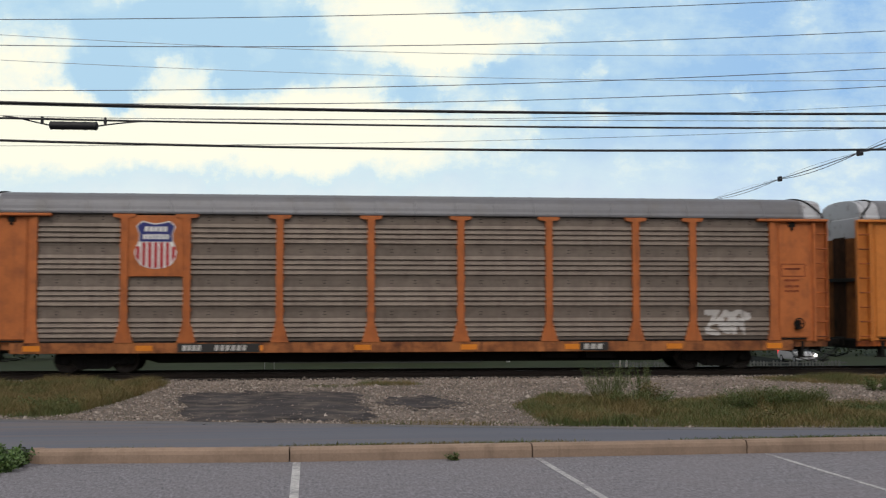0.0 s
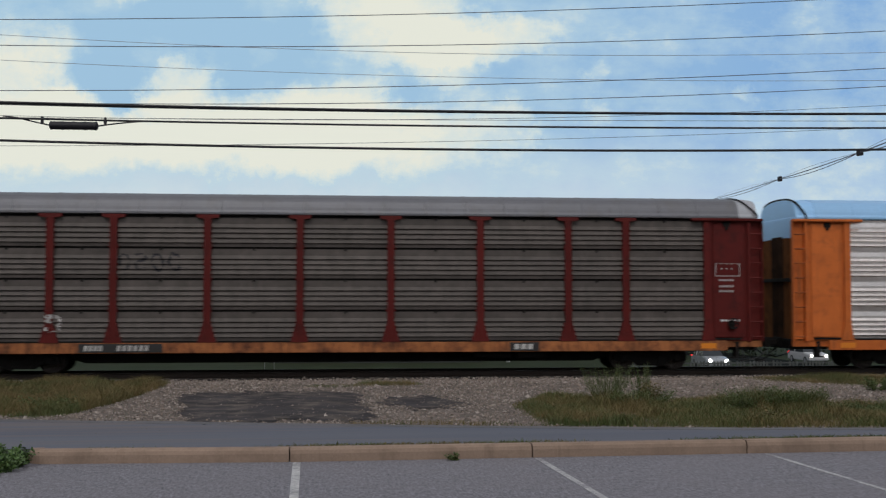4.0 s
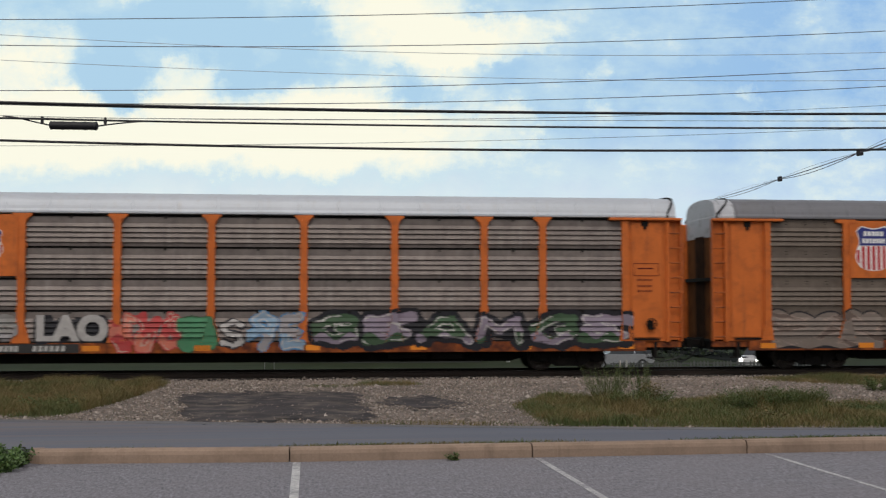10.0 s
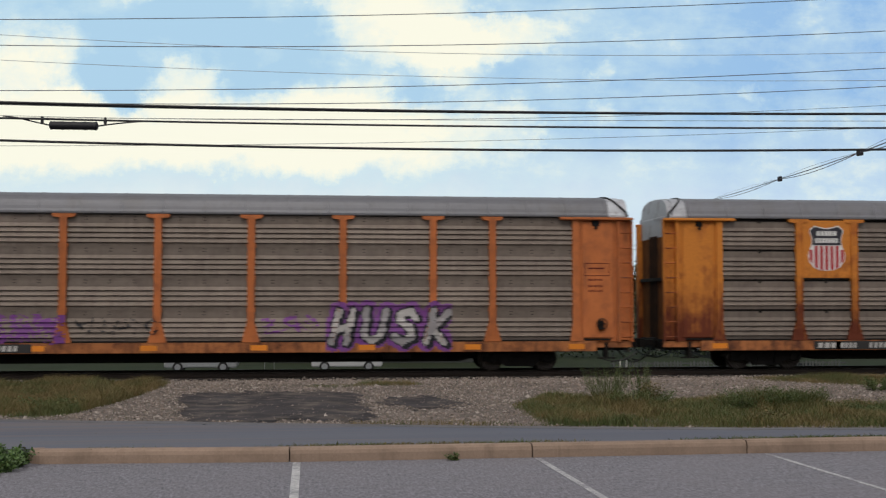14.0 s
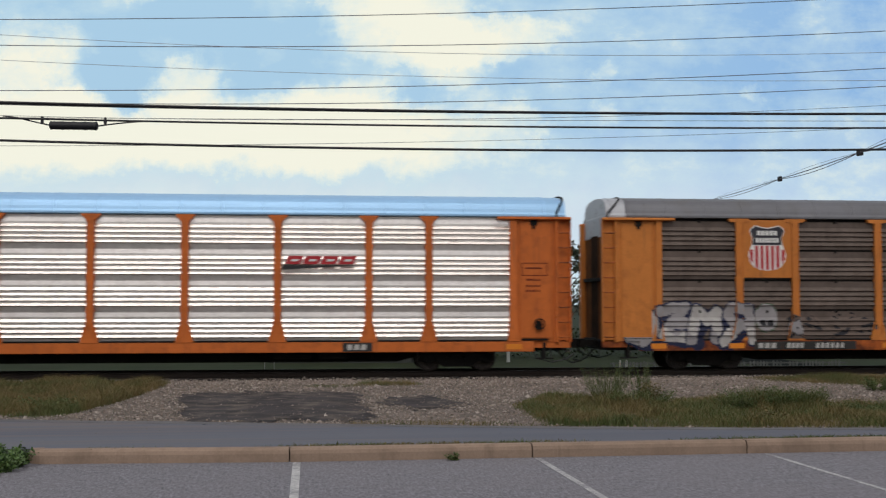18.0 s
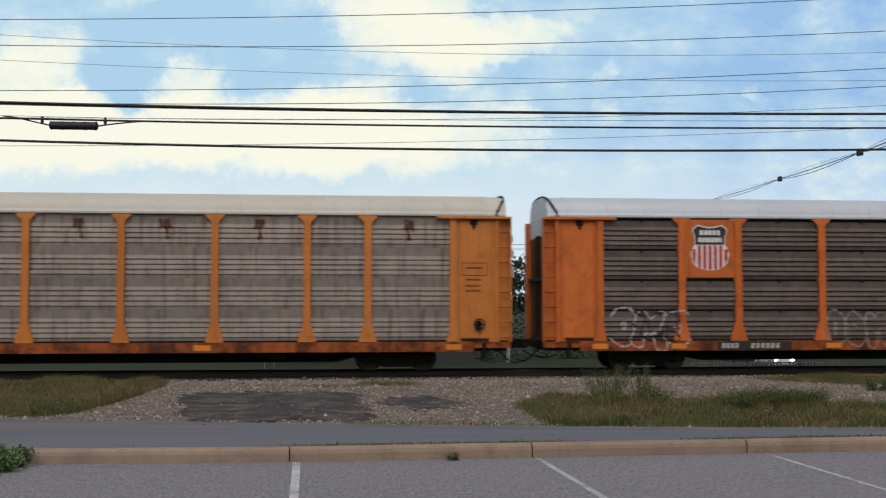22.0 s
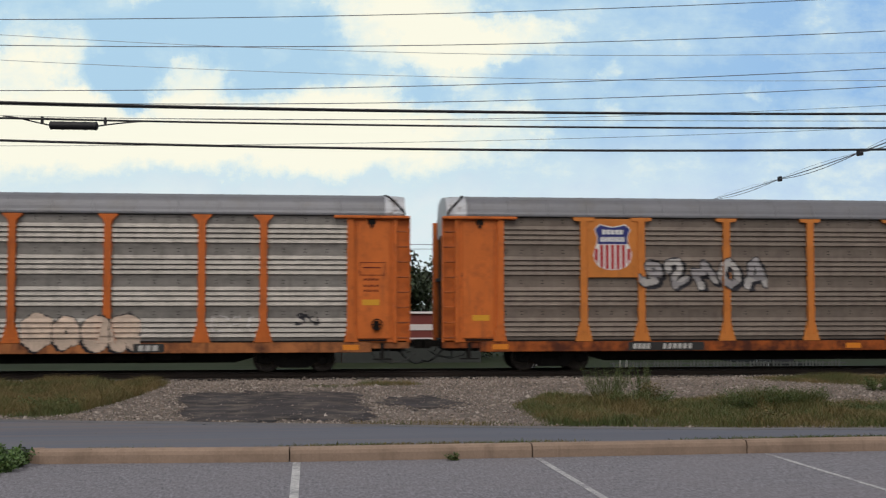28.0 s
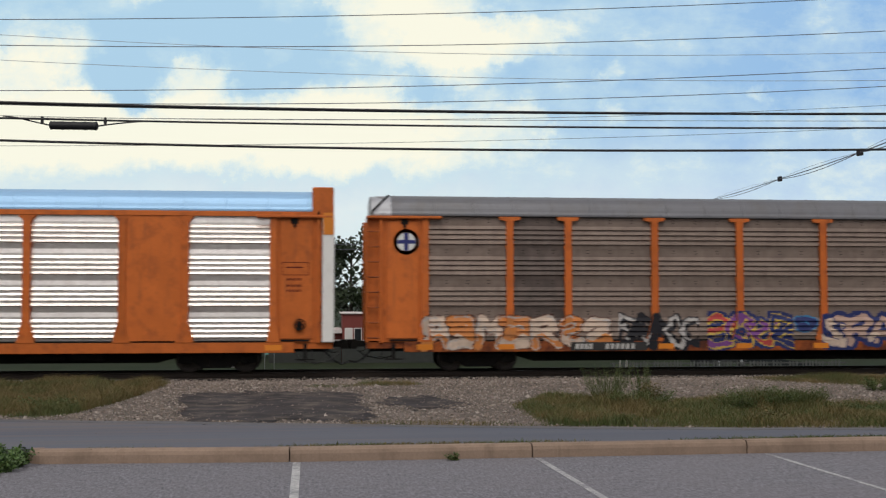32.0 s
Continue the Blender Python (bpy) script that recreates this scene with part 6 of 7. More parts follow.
    mass(c, -1.35, 0.55, 1.06, 2.00, [(P_GREY, 0.32), (P_DUST, 0.68)], 54, 70, (0.4, 0.2), 3, 0.35, 0.2, None, 0, 0.5)
    spray(c, 1.68, 3.79, 1.07, 1.86, 4, [P_SKY, P_RUST, P_MOSS], P_BLACK, seed=55, weight=0.05, band=0.02, coverage=0.7, wild=0.8)
    TRAIN.append(c)
    # second bright car
    c = autorack("orange car carrier with bright silver ribbed sides", M_SILVER, M_ORANGE, M_ORANGE, M_ORANGE, M_ROOF_BLUE, M_ROOF_BLUE, "flare", marks=(-5.77, 6.86 - 3.2), patches=2)
    swoosh(c, 5.71, 3.50)
    TRAIN.append(c)
    # dark sides with chalky outlines
    c = autorack("orange car carrier, dark grey sides, pale roof, chalky graffiti outlines", dark, M_ORANGE, M_ORANGE, M_ORANGE, M_ROOF_LIGHT, M_ROOF_LIGHT, "flare", 0.07, emblem=3, marks=(-6.70, 5.84 - 3.2), patches=10)
    spray(c, -11.55, -8.85, 0.67, 2.12, ["loop", "arch", "loop"], [None], P_WHITE, seed=61, weight=0.20, band=0.05, squeeze=1.2)
    spray(c, -11.00, -9.12, 0.96, 1.94, 3, [P_BLACK], seed=62, weight=0.03, coverage=0.8, wild=0.8, coat=1)
    spray(c, -4.24, -1.29, 0.67, 2.06, ["loop", "hook", "arch", "bolt"], [None], P_GREY, seed=63, weight=0.15, band=0.045, coverage=0.9)
    spray(c, -1.29, 1.90, 0.99, 2.15, 4, [P_BLACK], seed=64, weight=0.035, wild=1.0, coat=1)
    TRAIN.append(c)
    # light sides, cream roof, sign
    c = autorack("orange car carrier with light grey sides and rust streaks, cream roof", M_PANEL_STREAKED, M_YELLOW, M_YELLOW, M_ORANGE, M_ROOF_CREAM, M_ROOF_CREAM, "flare", emblem=0, marks=(-7.01, -40), patches=4, share=0.5)
    board(c, -5.80, 3.61, 3.23, 4.01)
    for x, low in ((-10.46, 4.24), (-5.80, 4.84), (-2.94, 4.33), (0.16, 4.24), (2.79, 4.24), (5.72, 4.24), (10.45, 4.24)):
        spray(c, x - 0.22, x + 0.22, low, 4.99, ["drip"], [P_RUST], seed=int(x * 10) % 97, weight=0.05, wild=0.3)
    TRAIN.append(c)
    # grey sides with the same sign
    c = autorack("yellow-orange car carrier, grey seamed sides, one pink ladder", M_PANEL_GREY, M_YELLOW, M_YELLOW, M_YELLOW, M_ROOF, cap="tee", seam=0.05, emblem=0, marks=(-6.42, 5.79 - 3.2), right_ladder=M_PINK, patches=6, share=0.6,
                 odd={(b, row): M_PANEL_BROWN for b in range(4, 9) for row in range(2 if b > 5 else 1)})
    board(c, -5.86, 3.55, 3.06, 3.97)
    spray(c, 7.69, 8.87, 1.07, 1.76, 4, [P_WHITE], seed=71, weight=0.02)
    TRAIN.append(c)
    # silver lettering high on the side
    c = autorack("orange car carrier, brown-grey sides, silver graffiti high on the side", grey, M_YELLOW, M_ORANGE, M_YELLOW, M_ROOF, emblem=1, marks=(-6.40, 5.54 - 3.2), patches=3, placards=True)
    spray(c, -7.35, -2.89, 2.59, 3.79, 5, [P_SILVER, P_WHITE], P_BLACK, seed=81, weight=0.115, band=0.045, drop=0.1, wild=0.5)
    spray(c, 1.76, 5.97, 0.85, 2.01, ["hook", "flag", "S", "loop"], [None], P_GREY, P_RUST, seed=82, weight=0.12, band=0.06, coverage=0.85)
    spray(c, 5.78, 8.71, 2.52, 3.79, 3, [P_TAN, P_PINK], P_CORAL, seed=83, weight=0.13, coverage=0.66)
    spray(c, -13.22, -12.25, 2.74, 3.39, 2, [P_BLACK], seed=84, weight=0.02, coverage=0.7)
    TRAIN.append(c)
    # light sides, pink graffiti
    c = autorack("orange car carrier, light grey ribbed sides, pink and cream graffiti", M_PANEL_LIGHT, M_ORANGE, M_ORANGE, M_ORANGE_FADED, M_ROOF, cap="flare", emblem=0, marks=(-5.69, 5.62 - 3.2), patches=2, placards=True, odd={(0, 1): M_PANEL_PALE, (0, 3): M_PANEL_PALE, (2, 1): M_PANEL_PALE})
    letters(c, -5.62, 3.50, 8, 0.215, 0.27, M_SMUDGE, 5, 0.2)
    spray(c, -3.98, -0.62, 0.67, 2.10, ["arch", "flag", "comb", "loop"], [P_CREAM], P_CORAL, None, seed=91, weight=0.21, band=0.03, wild=0.4, coverage=1.0, squeeze=1.1)
    spray(c, 1.74, 5.36, 0.67, 1.94, ["hook", "loop", "hook", "flag"], [P_CREAM], P_BLACK, seed=92, weight=0.23, band=0.028, drop=-0.06, wild=0.3)
    spray(c, 10.08, 10.94, 1.52, 1.97, 2, [P_BLACK], seed=93, weight=0.03)
    spray(c, 7.47, 9.12, 1.25, 1.86, 3, [P_WHITE], seed=95, weight=0.025, coverage=0.7)
    spray(c, -13.16, -12.68, 3.33, 4.15, 1, [P_BLACK], seed=94, weight=0.03)
    TRAIN.append(c)
    # graffiti the whole length
    c = autorack("orange car carrier, grey sides, coloured graffiti along the whole bottom", M_PANEL_WARM, M_ORANGE, M_ORANGE, M_YELLOW, M_ROOF, cap="tee", emblem=0, marks=(-5.88, -40), odd={(1, 0): dark, (1, 1): dark, (1, 2): dark, (1, 3): dark, (7, 0): dark, (7, 1): dark, (7, 2): dark, (7, 3): dark}, patches=10)
    roundel(c, -12.50, 4.19)
    spray(c, -12.03, -5.76, 0.67, 1.92, ["flag", "comb", "arch", "comb", "flag", "S", "S"], [P_CREAM, P_ORANGE], P_RUST, seed=101, weight=0.16, band=0.03, shine=P_WHITE, wild=0.3, squeeze=1.1)
    spray(c, -5.53, -2.81, 0.67, 1.94, 5, [P_WHITE, P_BLACK], P_BLACK, None, seed=102, weight=0.055, band=0.045, drop=0.1, wild=1.0, squeeze=1.6)
    spray(c, -2.54, 0.41, 0.67, 1.97, 4, [P_NAVY, P_PURPLE, P_NAVY, P_RED], P_YELLOW, P_NAVY, seed=103, weight=0.07, band=0.025, wild=1.1, squeeze=1.6, drop=0.06)
    spray(c, 0.41, 1.31, 1.21, 1.83, 1, [P_NAVY], P_BLUE, seed=104, weight=0.10)
    spray(c, 1.35, 5.76, 0.67, 1.97, ["S", "flag", "peak", "K", "comb"], [P_PINK, P_CREAM], P_NAVY, P_NAVY, seed=105, weight=0.10, band=0.04, drop=0.1, wild=0.8, squeeze=1.3)
    spray(c, 5.53, 7.25, 0.74, 2.05, 3, [P_LILAC, P_NAVY], P_NAVY, seed=107, weight=0.06, wild=0.9, coverage=0.8, coat=1)
    spray(c, 7.33, 11.47, 0.67, 2.10, ["loop", "U", "arch", "loop"], [P_SKY, P_LILAC], P_NAVY, P_SKY, seed=106, weight=0.15, band=0.022, shine=P_WHITE, squeeze=1.25)
    TRAIN.append(c)
    # last: silver bays between plain orange plates
    c = autorack("orange box-ended car carrier with silver ribbed bays and white corner post", M_SILVER, M_ORANGE, M_ORANGE, M_ORANGE, M_ROOF_BLUE, M_ORANGE, "flare", emblem=0, marks=(), white_post=True, lift=0.10, roof_length=13.1, plated=(1, 7), patches=2)
    for e in (-1, 1):
        part("plain_plate", cached("plain", lambda: Build().box(-NARROW / 2 + 0.05, NARROW / 2 - 0.05, -1.60, -1.5, 1.0, 5.0, c=0.012).mesh("plain_plate")), M_ORANGE, c, pose(e * (2.5 * BAY + NARROW / 2), 0, 0))
        part("end_cap", cached(("cap", e), lambda: Build().box(min(e * 13.1, e * END), max(e * 13.1, e * END), -1.62, 1.62, 4.95, 5.92, c=0.04).mesh("end_cap")), M_ORANGE, c)
    for y in (-1.60, 1.60):
        part("top_plate", cached("top_plate", lambda: Build().box(-13.1, 13.1, -0.03, 0.03, 4.97, 5.13, c=0.01).mesh("top_plate")), M_ORANGE, c, pose(0, y, 0))
    part("warning_patch", cached("warn", lambda: plate_mesh(0.34, 0.7)), M_REFLECT, c, pose(END - 0.17, -1.69, 4.75))
    TRAIN.append(c)


def swoosh(car, x, z):
    """A road mark in red strokes over a black sweep, unlettered."""
    b = Build()
    for i in range(4):
        x0 = -1.15 + i * 0.56
        b.prism([(x0, -0.04), (x0 + 0.46, -0.04), (x0 + 0.60, 0.22), (x0 + 0.10, 0.22)], "y", -1.594, -1.586, 0)
        b.prism([(x0 + 0.18, 0.05), (x0 + 0.40, 0.05), (x0 + 0.46, 0.12), (x0 + 0.22, 0.12)], "y", -1.598, -1.593, 2)
    b.prism([(-1.30, -0.20), (-0.9, -0.20), (1.25, -0.06), (-1.2, -0.07)], "y", -1.594, -1.586, 1)
    part("road_mark", b.mesh("road_mark", 3), [M_RED, M_DARKPLATE, M_WHITE], car, pose(x, -0.03, z), "red strokes over a black sweep")


def roundel(car, x, z):
    b = Build()
    b.disc((0, -1.568, 0), "y", [(0.002, 0.42), (-0.004, 0.42)], 28, 0)
    b.disc((0, -1.574, 0), "y", [(0.002, 0.30), (-0.002, 0.30)], 28, 1)
    b.box(-0.07, 0.07, -1.58, -1.574, -0.29, 0.29, 2)
    b.box(-0.29, 0.29, -1.58, -1.574, -0.06, 0.06, 2)
    part("roundel", b.mesh("roundel", 3), [M_ROOF, M_WHITE, M_BLUE], car, pose(x, 0, z), "round blue cross emblem")


def board(car, x, z, low, high):
    """An orange painted field between two posts with a dark underlined mark as bars."""
    h = high - low
    pl = part("sign_field", Build().box(-BAY / 2 + 0.13, BAY / 2 - 0.13, -1.565, -1.5, -h / 2, h / 2).mesh("sign_field"), M_YELLOW, car, pose(x, 0, (low + high) / 2), "orange painted field with dark bars")
    b = Build()
    for i in range(3):
        x0 = -0.83 + i * 0.58
        b.box(x0, x0 + 0.48, -1.572, -1.566, -h * 0.22, h * 0.42)
    part("lettering", b.mesh("lettering"), M_DARKPLATE, pl)
    part("underline", Build().box(-0.83, 0.83, -1.572, -1.566, -h * 0.44, -h * 0.30).mesh("underline"), M_DARKPLATE, pl)


def word(car, text, x, z, size):
    cu = bpy.data.curves.new("lettering", "FONT")
    cu.body, cu.size, cu.extrude, cu.offset = text, size * 1.40, 0.004, 0.065
    tmp = new("lettering", cu)
    bpy.context.view_layer.update()
    me = bpy.data.meshes.new_from_object(tmp.evaluated_get(bpy.context.evaluated_depsgraph_get()))
    bpy.data.objects.remove(tmp)
    me.materials.clear()
    me.materials.append(None)
    part("spray_lettering", me, P_WHITE, car, pose(x, -1.585, z, 90, 0, 0), "white sprayed capital letters")


build_train()
for place, car in zip(PLACES, TRAIN):
    car.matrix_world = pose(place + 2.876, TRACK_Y, RAIL_Z)


# ---- poles, splice box, service drop ----
M_POLE = surface("weathered_pole_wood", (0.13, 0.10, 0.08), 0.9, vary=0.2, fine=25, bump=0.4)
M_LEAF = islands("tree_leaf", [(0.012, 0.022, 0.008, 1), (0.022, 0.038, 0.012, 1), (0.035, 0.055, 0.018, 1), (0.018, 0.03, 0.012, 1)], 0.7)
M_BARK = surface("grey_brown_bark", (0.07, 0.058, 0.048), 0.9, vary=0.25, fine=12, bump=0.5)


def utility_pole(x, y, top, base, arms, label):
    pole = new("utility_pole")
    pole.location = (x, y, base)
    tagged(pole, label, "pole", "utility poles")
    part("shaft", Build().tube([(0, 0, -0.4), (0, 0, (top - base) / 2), (0, 0, top - base)], [0.17, 0.15, 0.12], 12).mesh("shaft"), M_POLE, pole)
    for z in arms:
        part("bracket", Build().box(-0.1, 0.1, -0.16, 0.16, z - base - 0.05, z - base + 0.05, c=0.01).mesh("bracket"), M_POLE, pole)


utility_pole(-28.0, 20.52, 6.6, -0.75, (5.95, 5.58, 4.92), "weathered wooden pole that carries the black cables")
utility_pole(34.0, 21.42, 7.2, -0.75, (6.5, 6.08, 5.9), "weathered wooden pole that carries the black cables")
utility_pole(-45.0, 46.13, 16.2, -1.3, (15.2, 13.6, 12.8, 10.6, 9.6, 8.7), "tall wooden pole that carries the thin power lines")
utility_pole(58.0, 46.13, 19.2, -1.3, (18.4, 17.2, 15.7, 14.0, 13.3), "tall wooden pole that carries the thin power lines")

utility_pole(-45.0, 80.13, 6.4, -3.0, (5.0, 4.4), "wooden pole that carries the far power lines")
utility_pole(58.0, 80.13, 6.4, -3.0, (5.6, 5.1), "wooden pole that carries the far power lines")


def splice_box():
    top = new("splice_box")
    top.location = (-4.6, 20.735, 4.98)
    tagged(top, "black cable splice closure hung under a wire", "cable box")
    b = Build()
    b.disc((-0.43, 0, 0), "x", [(0.0, 0.05), (0.02, 0.075), (0.84, 0.075), (0.86, 0.05)], 16)
    part("closure", b.mesh("closure", smooth=False), M_CABLE, top)
    for x in (-0.40, -0.2, 0.0, 0.2, 0.40):
        part("band", Build().disc((x, 0, 0), "x", [(-0.012, 0.08), (0.012, 0.08)], 16).mesh("band"), M_CABLE, top)
    for x in (-0.56, 0.56):
        part("hanger", Build().box(x - 0.025, x + 0.025, -0.02, 0.02, 0.02, 0.16, c=0.006).mesh("hanger"), M_CABLE, top)
    part("tail", Build().tube([(-0.42, 0, 0), (-0.7, 0, 0.06), (-1.0, 0, 0.13), (-1.25, 0, 0.16)], 0.014, 6).mesh("tail"), M_CABLE, top)
    part("tail", Build().tube([(0.42, 0, 0), (0.75, 0, 0.05), (1.1, 0, 0.09), (1.5, 0, 0.11)], 0.014, 6).mesh("tail"), M_CABLE, top)


splice_box()
DROP = [(18.62, 51.76, 6.69), (14.67, 34.53, 5.74), (12.37, 24.53, 5.24), (11.12, 19.07, 5.07)]
for sag, r in ((0.03, 0.013), (0.16, 0.010), (-0.10, 0.004)):
    pts = []
    for a, c in zip(DROP, DROP[1:]):
        for i in range(9):
            p = Vector(a).lerp(Vector(c), i / 8)
            p.z -= sag * 4 * (i / 8) * (1 - i / 8) * (0.4 + 0.01 * p.y)
            pts.append(tuple(p))
    tagged(part("service_drop", Build().tube(pts, r, 6).mesh("service_drop"), M_WIRE), "grey service drop cable tied at clamps", "cable", "overhead wires")
for x, y, z in DROP[1:3]:
    tagged(part("cable_clamp", Build().box(-0.035, 0.035, -0.09, 0.09, -0.08, 0.08, c=0.01).mesh("cable_clamp"), M_CABLE, None, pose(x, y, z, 0, 0, 13)), "small dark clamp on the service drop", "clamp")


# ---- behind the track ----
def tree_parts(name, label, height, spread, leaves, leaf, seed, bare=False):
    r = random.Random(seed)
    top = new(name)
    tagged(top, label, "tree", "trees behind the track")
    b = Build()
    b.tube([(0, 0, -0.3), (0.1, 0, height * 0.3), (0.05, 0.1, height * 0.62), (0.15, 0, height * 0.92)], [0.26, 0.2, 0.12, 0.03], 8)
    part("trunk", b.mesh("trunk"), M_BARK, top)
    ends = []
    b = Build()
    for i in range(16):
        z = height * r.uniform(0.22, 0.85)
        a = r.uniform(0, 6.28)
        ln = spread * r.uniform(0.5, 1.0) * (1.15 - 0.6 * z / height)
        tip = Vector((math.cos(a) * ln, math.sin(a) * ln, z + ln * r.uniform(0.2, 0.9)))
        tip.z = min(tip.z, height)
        base = Vector((0.08, 0.03, z))
        mid = base.lerp(tip, 0.5) + Vector((0, 0, 0.2 * ln))
        b.tube([base, mid, tip], [0.07, 0.045, 0.012], 5)
        ends.append((base, mid, tip))
        for _ in range(5 if bare else 2):
            q = mid.lerp(tip, r.random())
            w = q + Vector((r.gauss(0, 0.5), r.gauss(0, 0.5), r.uniform(0.2, 1.1)))
            b.tube([q, w], [0.02, 0.006], 4)
            ends.append((q, q.lerp(w, 0.5), w))
    part("branchwork", b.mesh("branchwork"), M_BARK, top)
    vs, fs = [], []
    clumps = [(e[2].lerp(e[1], r.uniform(0, 0.7)), r.uniform(0.5, 1.0)) for e in ends for _ in range(2)]
    for _ in range(leaves):
        c, s = r.choice(clumps)
        p = c + Vector((r.gauss(0, 0.45), r.gauss(0, 0.45), r.gauss(0, 0.36))) * s * spread * 0.42
        d = Vector((r.gauss(0, 1), r.gauss(0, 1), r.gauss(0, 0.7))).normalized() * leaf * r.uniform(0.5, 1.3)
        w = d.cross(Vector((r.gauss(0, 1), r.gauss(0, 1), 1))).normalized() * d.length * 0.38
        o = len(vs)
        vs += [tuple(p), tuple(p + d * 0.5 + w), tuple(p + d), tuple(p + d * 0.5 - w)]
        fs.append((o, o + 1, o + 2, o + 3))
    raw("crown", vs, fs, [M_LEAF], None, top)
    return top


def woods():
    kinds = [tree_parts("tree", "dark green broadleaf tree with a ragged crown", 11.6, 3.6, 3600, 0.42, 1),
             tree_parts("tree", "dense dark green tree with a rounded top", 8.4, 3.4, 3200, 0.40, 2),
             tree_parts("tree", "half-bare tree with thin leaves and open twigs", 9.4, 2.6, 420, 0.30, 3, True)]
    spots = [(2.6, 118, 0, 1.0), (5.6, 121, 0, 1.04), (8.0, 116, 1, 0.95), (10.8, 119, 1, 1.02), (14.5, 122, 1, 1.05), (19, 118, 1, 0.95), (-0.8, 122, 1, 0.85),
             (-3.4, 117, 2, 0.8), (-5.6, 114, 2, 0.95), (-8.2, 120, 1, 0.72), (-11, 118, 1, 0.66), (-14, 121, 1, 0.68), (-17.5, 118, 1, 0.66), (-21, 120, 1, 0.7), (-25, 118, 2, 0.75),
             (-27.5, 121, 1, 0.66), (-31, 118, 1, 0.6), (-36, 121, 1, 0.72), (23, 121, 2, 1.0), (26, 118, 2, 1.08), (29, 122, 0, 0.9), (33, 119, 1, 0.95), (37, 121, 0, 0.85), (42, 118, 1, 0.9),
             (47, 121, 1, 0.95), (53, 118, 0, 0.85), (60, 122, 1, 0.9), (-42, 119, 1, 0.7), (-48, 121, 0, 0.6)]
    used = set()
    for i, (x, y, k, s) in enumerate(spots):
        s *= 1.12
        if k in used:
            ob = copy_thing(kinds[k], pose(x, y, -3.8, 0, 0, 77 * i))
            ob.scale = (s, s, s)
        else:
            used.add(k)
            kinds[k].location, kinds[k].rotation_euler, kinds[k].scale = (x, y, -3.8), (0, 0, radians(77 * i)), (s, s, s)
    r = random.Random(9)
    vs, fs = [], []
    for _ in range(17000):
        x = r.uniform(-48, 62)
        h = 2.4 + 1.1 * math.sin(x * 0.7) + 0.8 * math.sin(x * 1.9)
        if -2.0 < x < 12.5 and r.random() < 0.3:
            continue
        p = Vector((x, r.uniform(106, 111), -3.8 + (h + 1.3) * r.random() ** 0.7))
        d = Vector((r.gauss(0, 1), r.gauss(0, 1), r.gauss(0, 0.7))).normalized() * 0.32 * r.uniform(0.5, 1.3)
        w = d.cross(Vector((r.gauss(0, 1), r.gauss(0, 1), 1))).normalized() * d.length * 0.4
        o = len(vs)
        vs += [tuple(p), tuple(p + d * 0.5 + w), tuple(p + d), tuple(p + d * 0.5 - w)]
        fs.append((o, o + 1, o + 2, o + 3))
    tagged(raw("underbrush", vs, fs, [M_LEAF]), "dark green brush below the far trees", "brush", kind="stuff")


woods()
M_BRICK = surface("dull_red_wall", (0.17, 0.035, 0.028), 0.8, vary=0.15, scale=0.6, fine=12, bump=0.3)
M_PLINTH = surface("dark_grey_plinth", (0.03, 0.033, 0.03), 0.9, vary=0.2)
M_TRIM = surface("off_white_trim", (0.62, 0.56, 0.54), 0.7, vary=0.08)
M_GLASS = surface("dark_window_glass", (0.02, 0.024, 0.028), 0.12, vary=0.1)
M_BLINDS = surface("pale_window_blind", (0.60, 0.58, 0.56), 0.6, vary=0.1)


def building():
    top = new("shop_building")
    top.location = (0, 100, -2.5)
    tagged(top, "low red shop building with white bands and flat roof", "building")
    part("wall", Build().box(1.5, 14.0, 0, 9, -1.4, 3.1).mesh("wall"), M_BRICK, top)
    part("plinth", Build().box(1.45, 14.05, -0.08, 0, -1.4, 0.35, c=0.02).mesh("plinth"), M_PLINTH, top)
    part("roof", Build().box(1.3, 14.2, -0.2, 9.2, 3.1, 3.22, c=0.02).mesh("roof"), M_TRIM, top)
    part("band", Build().box(4.2, 14.0, -0.06, 0, 1.62, 2.15, c=0.01).mesh("band"), M_TRIM, top)
    part("band", Build().box(4.2, 14.0, -0.06, 0, 0.80, 0.95, c=0.01).mesh("band"), M_TRIM, top)
    annex = part("annex_wall", Build().box(-5.0, 1.5, 1.0, 8, -1.4, 1.35).mesh("annex_wall"), M_BRICK, top)
    part("annex_roof", Build().box(-5.3, 1.48, 0.4, 8.2, 1.35, 1.72, c=0.03).mesh("annex_roof"), M_TRIM, top)
    part("annex_sill", Build().box(-5.0, 1.48, 0.9, 1.0, 0.55, 0.78, c=0.01).mesh("annex_sill"), M_TRIM, annex)
    part("plinth", Build().box(-5.05, 1.44, 0.8, 0.9, -1.4, 0.5, c=0.02).mesh("plinth"), M_PLINTH, annex)
    part("vent", Build().box(6.3, 6.6, -0.1, 0, 1.75, 1.95, c=0.02).mesh("vent"), M_BLACK, top)
    for i in range(3):
        w = part("window", Build().box(1.7 + i * 0.82, 2.42 + i * 0.82, -0.05, 0, 0.55, 1.85, c=0.02).mesh("window"), M_TRIM, top)
        part("pane", Build().box(1.77 + i * 0.82, 2.35 + i * 0.82, -0.07, -0.04, 0.62, 1.78).mesh("pane"), M_BLINDS if i != 1 else M_GLASS, w)


building()


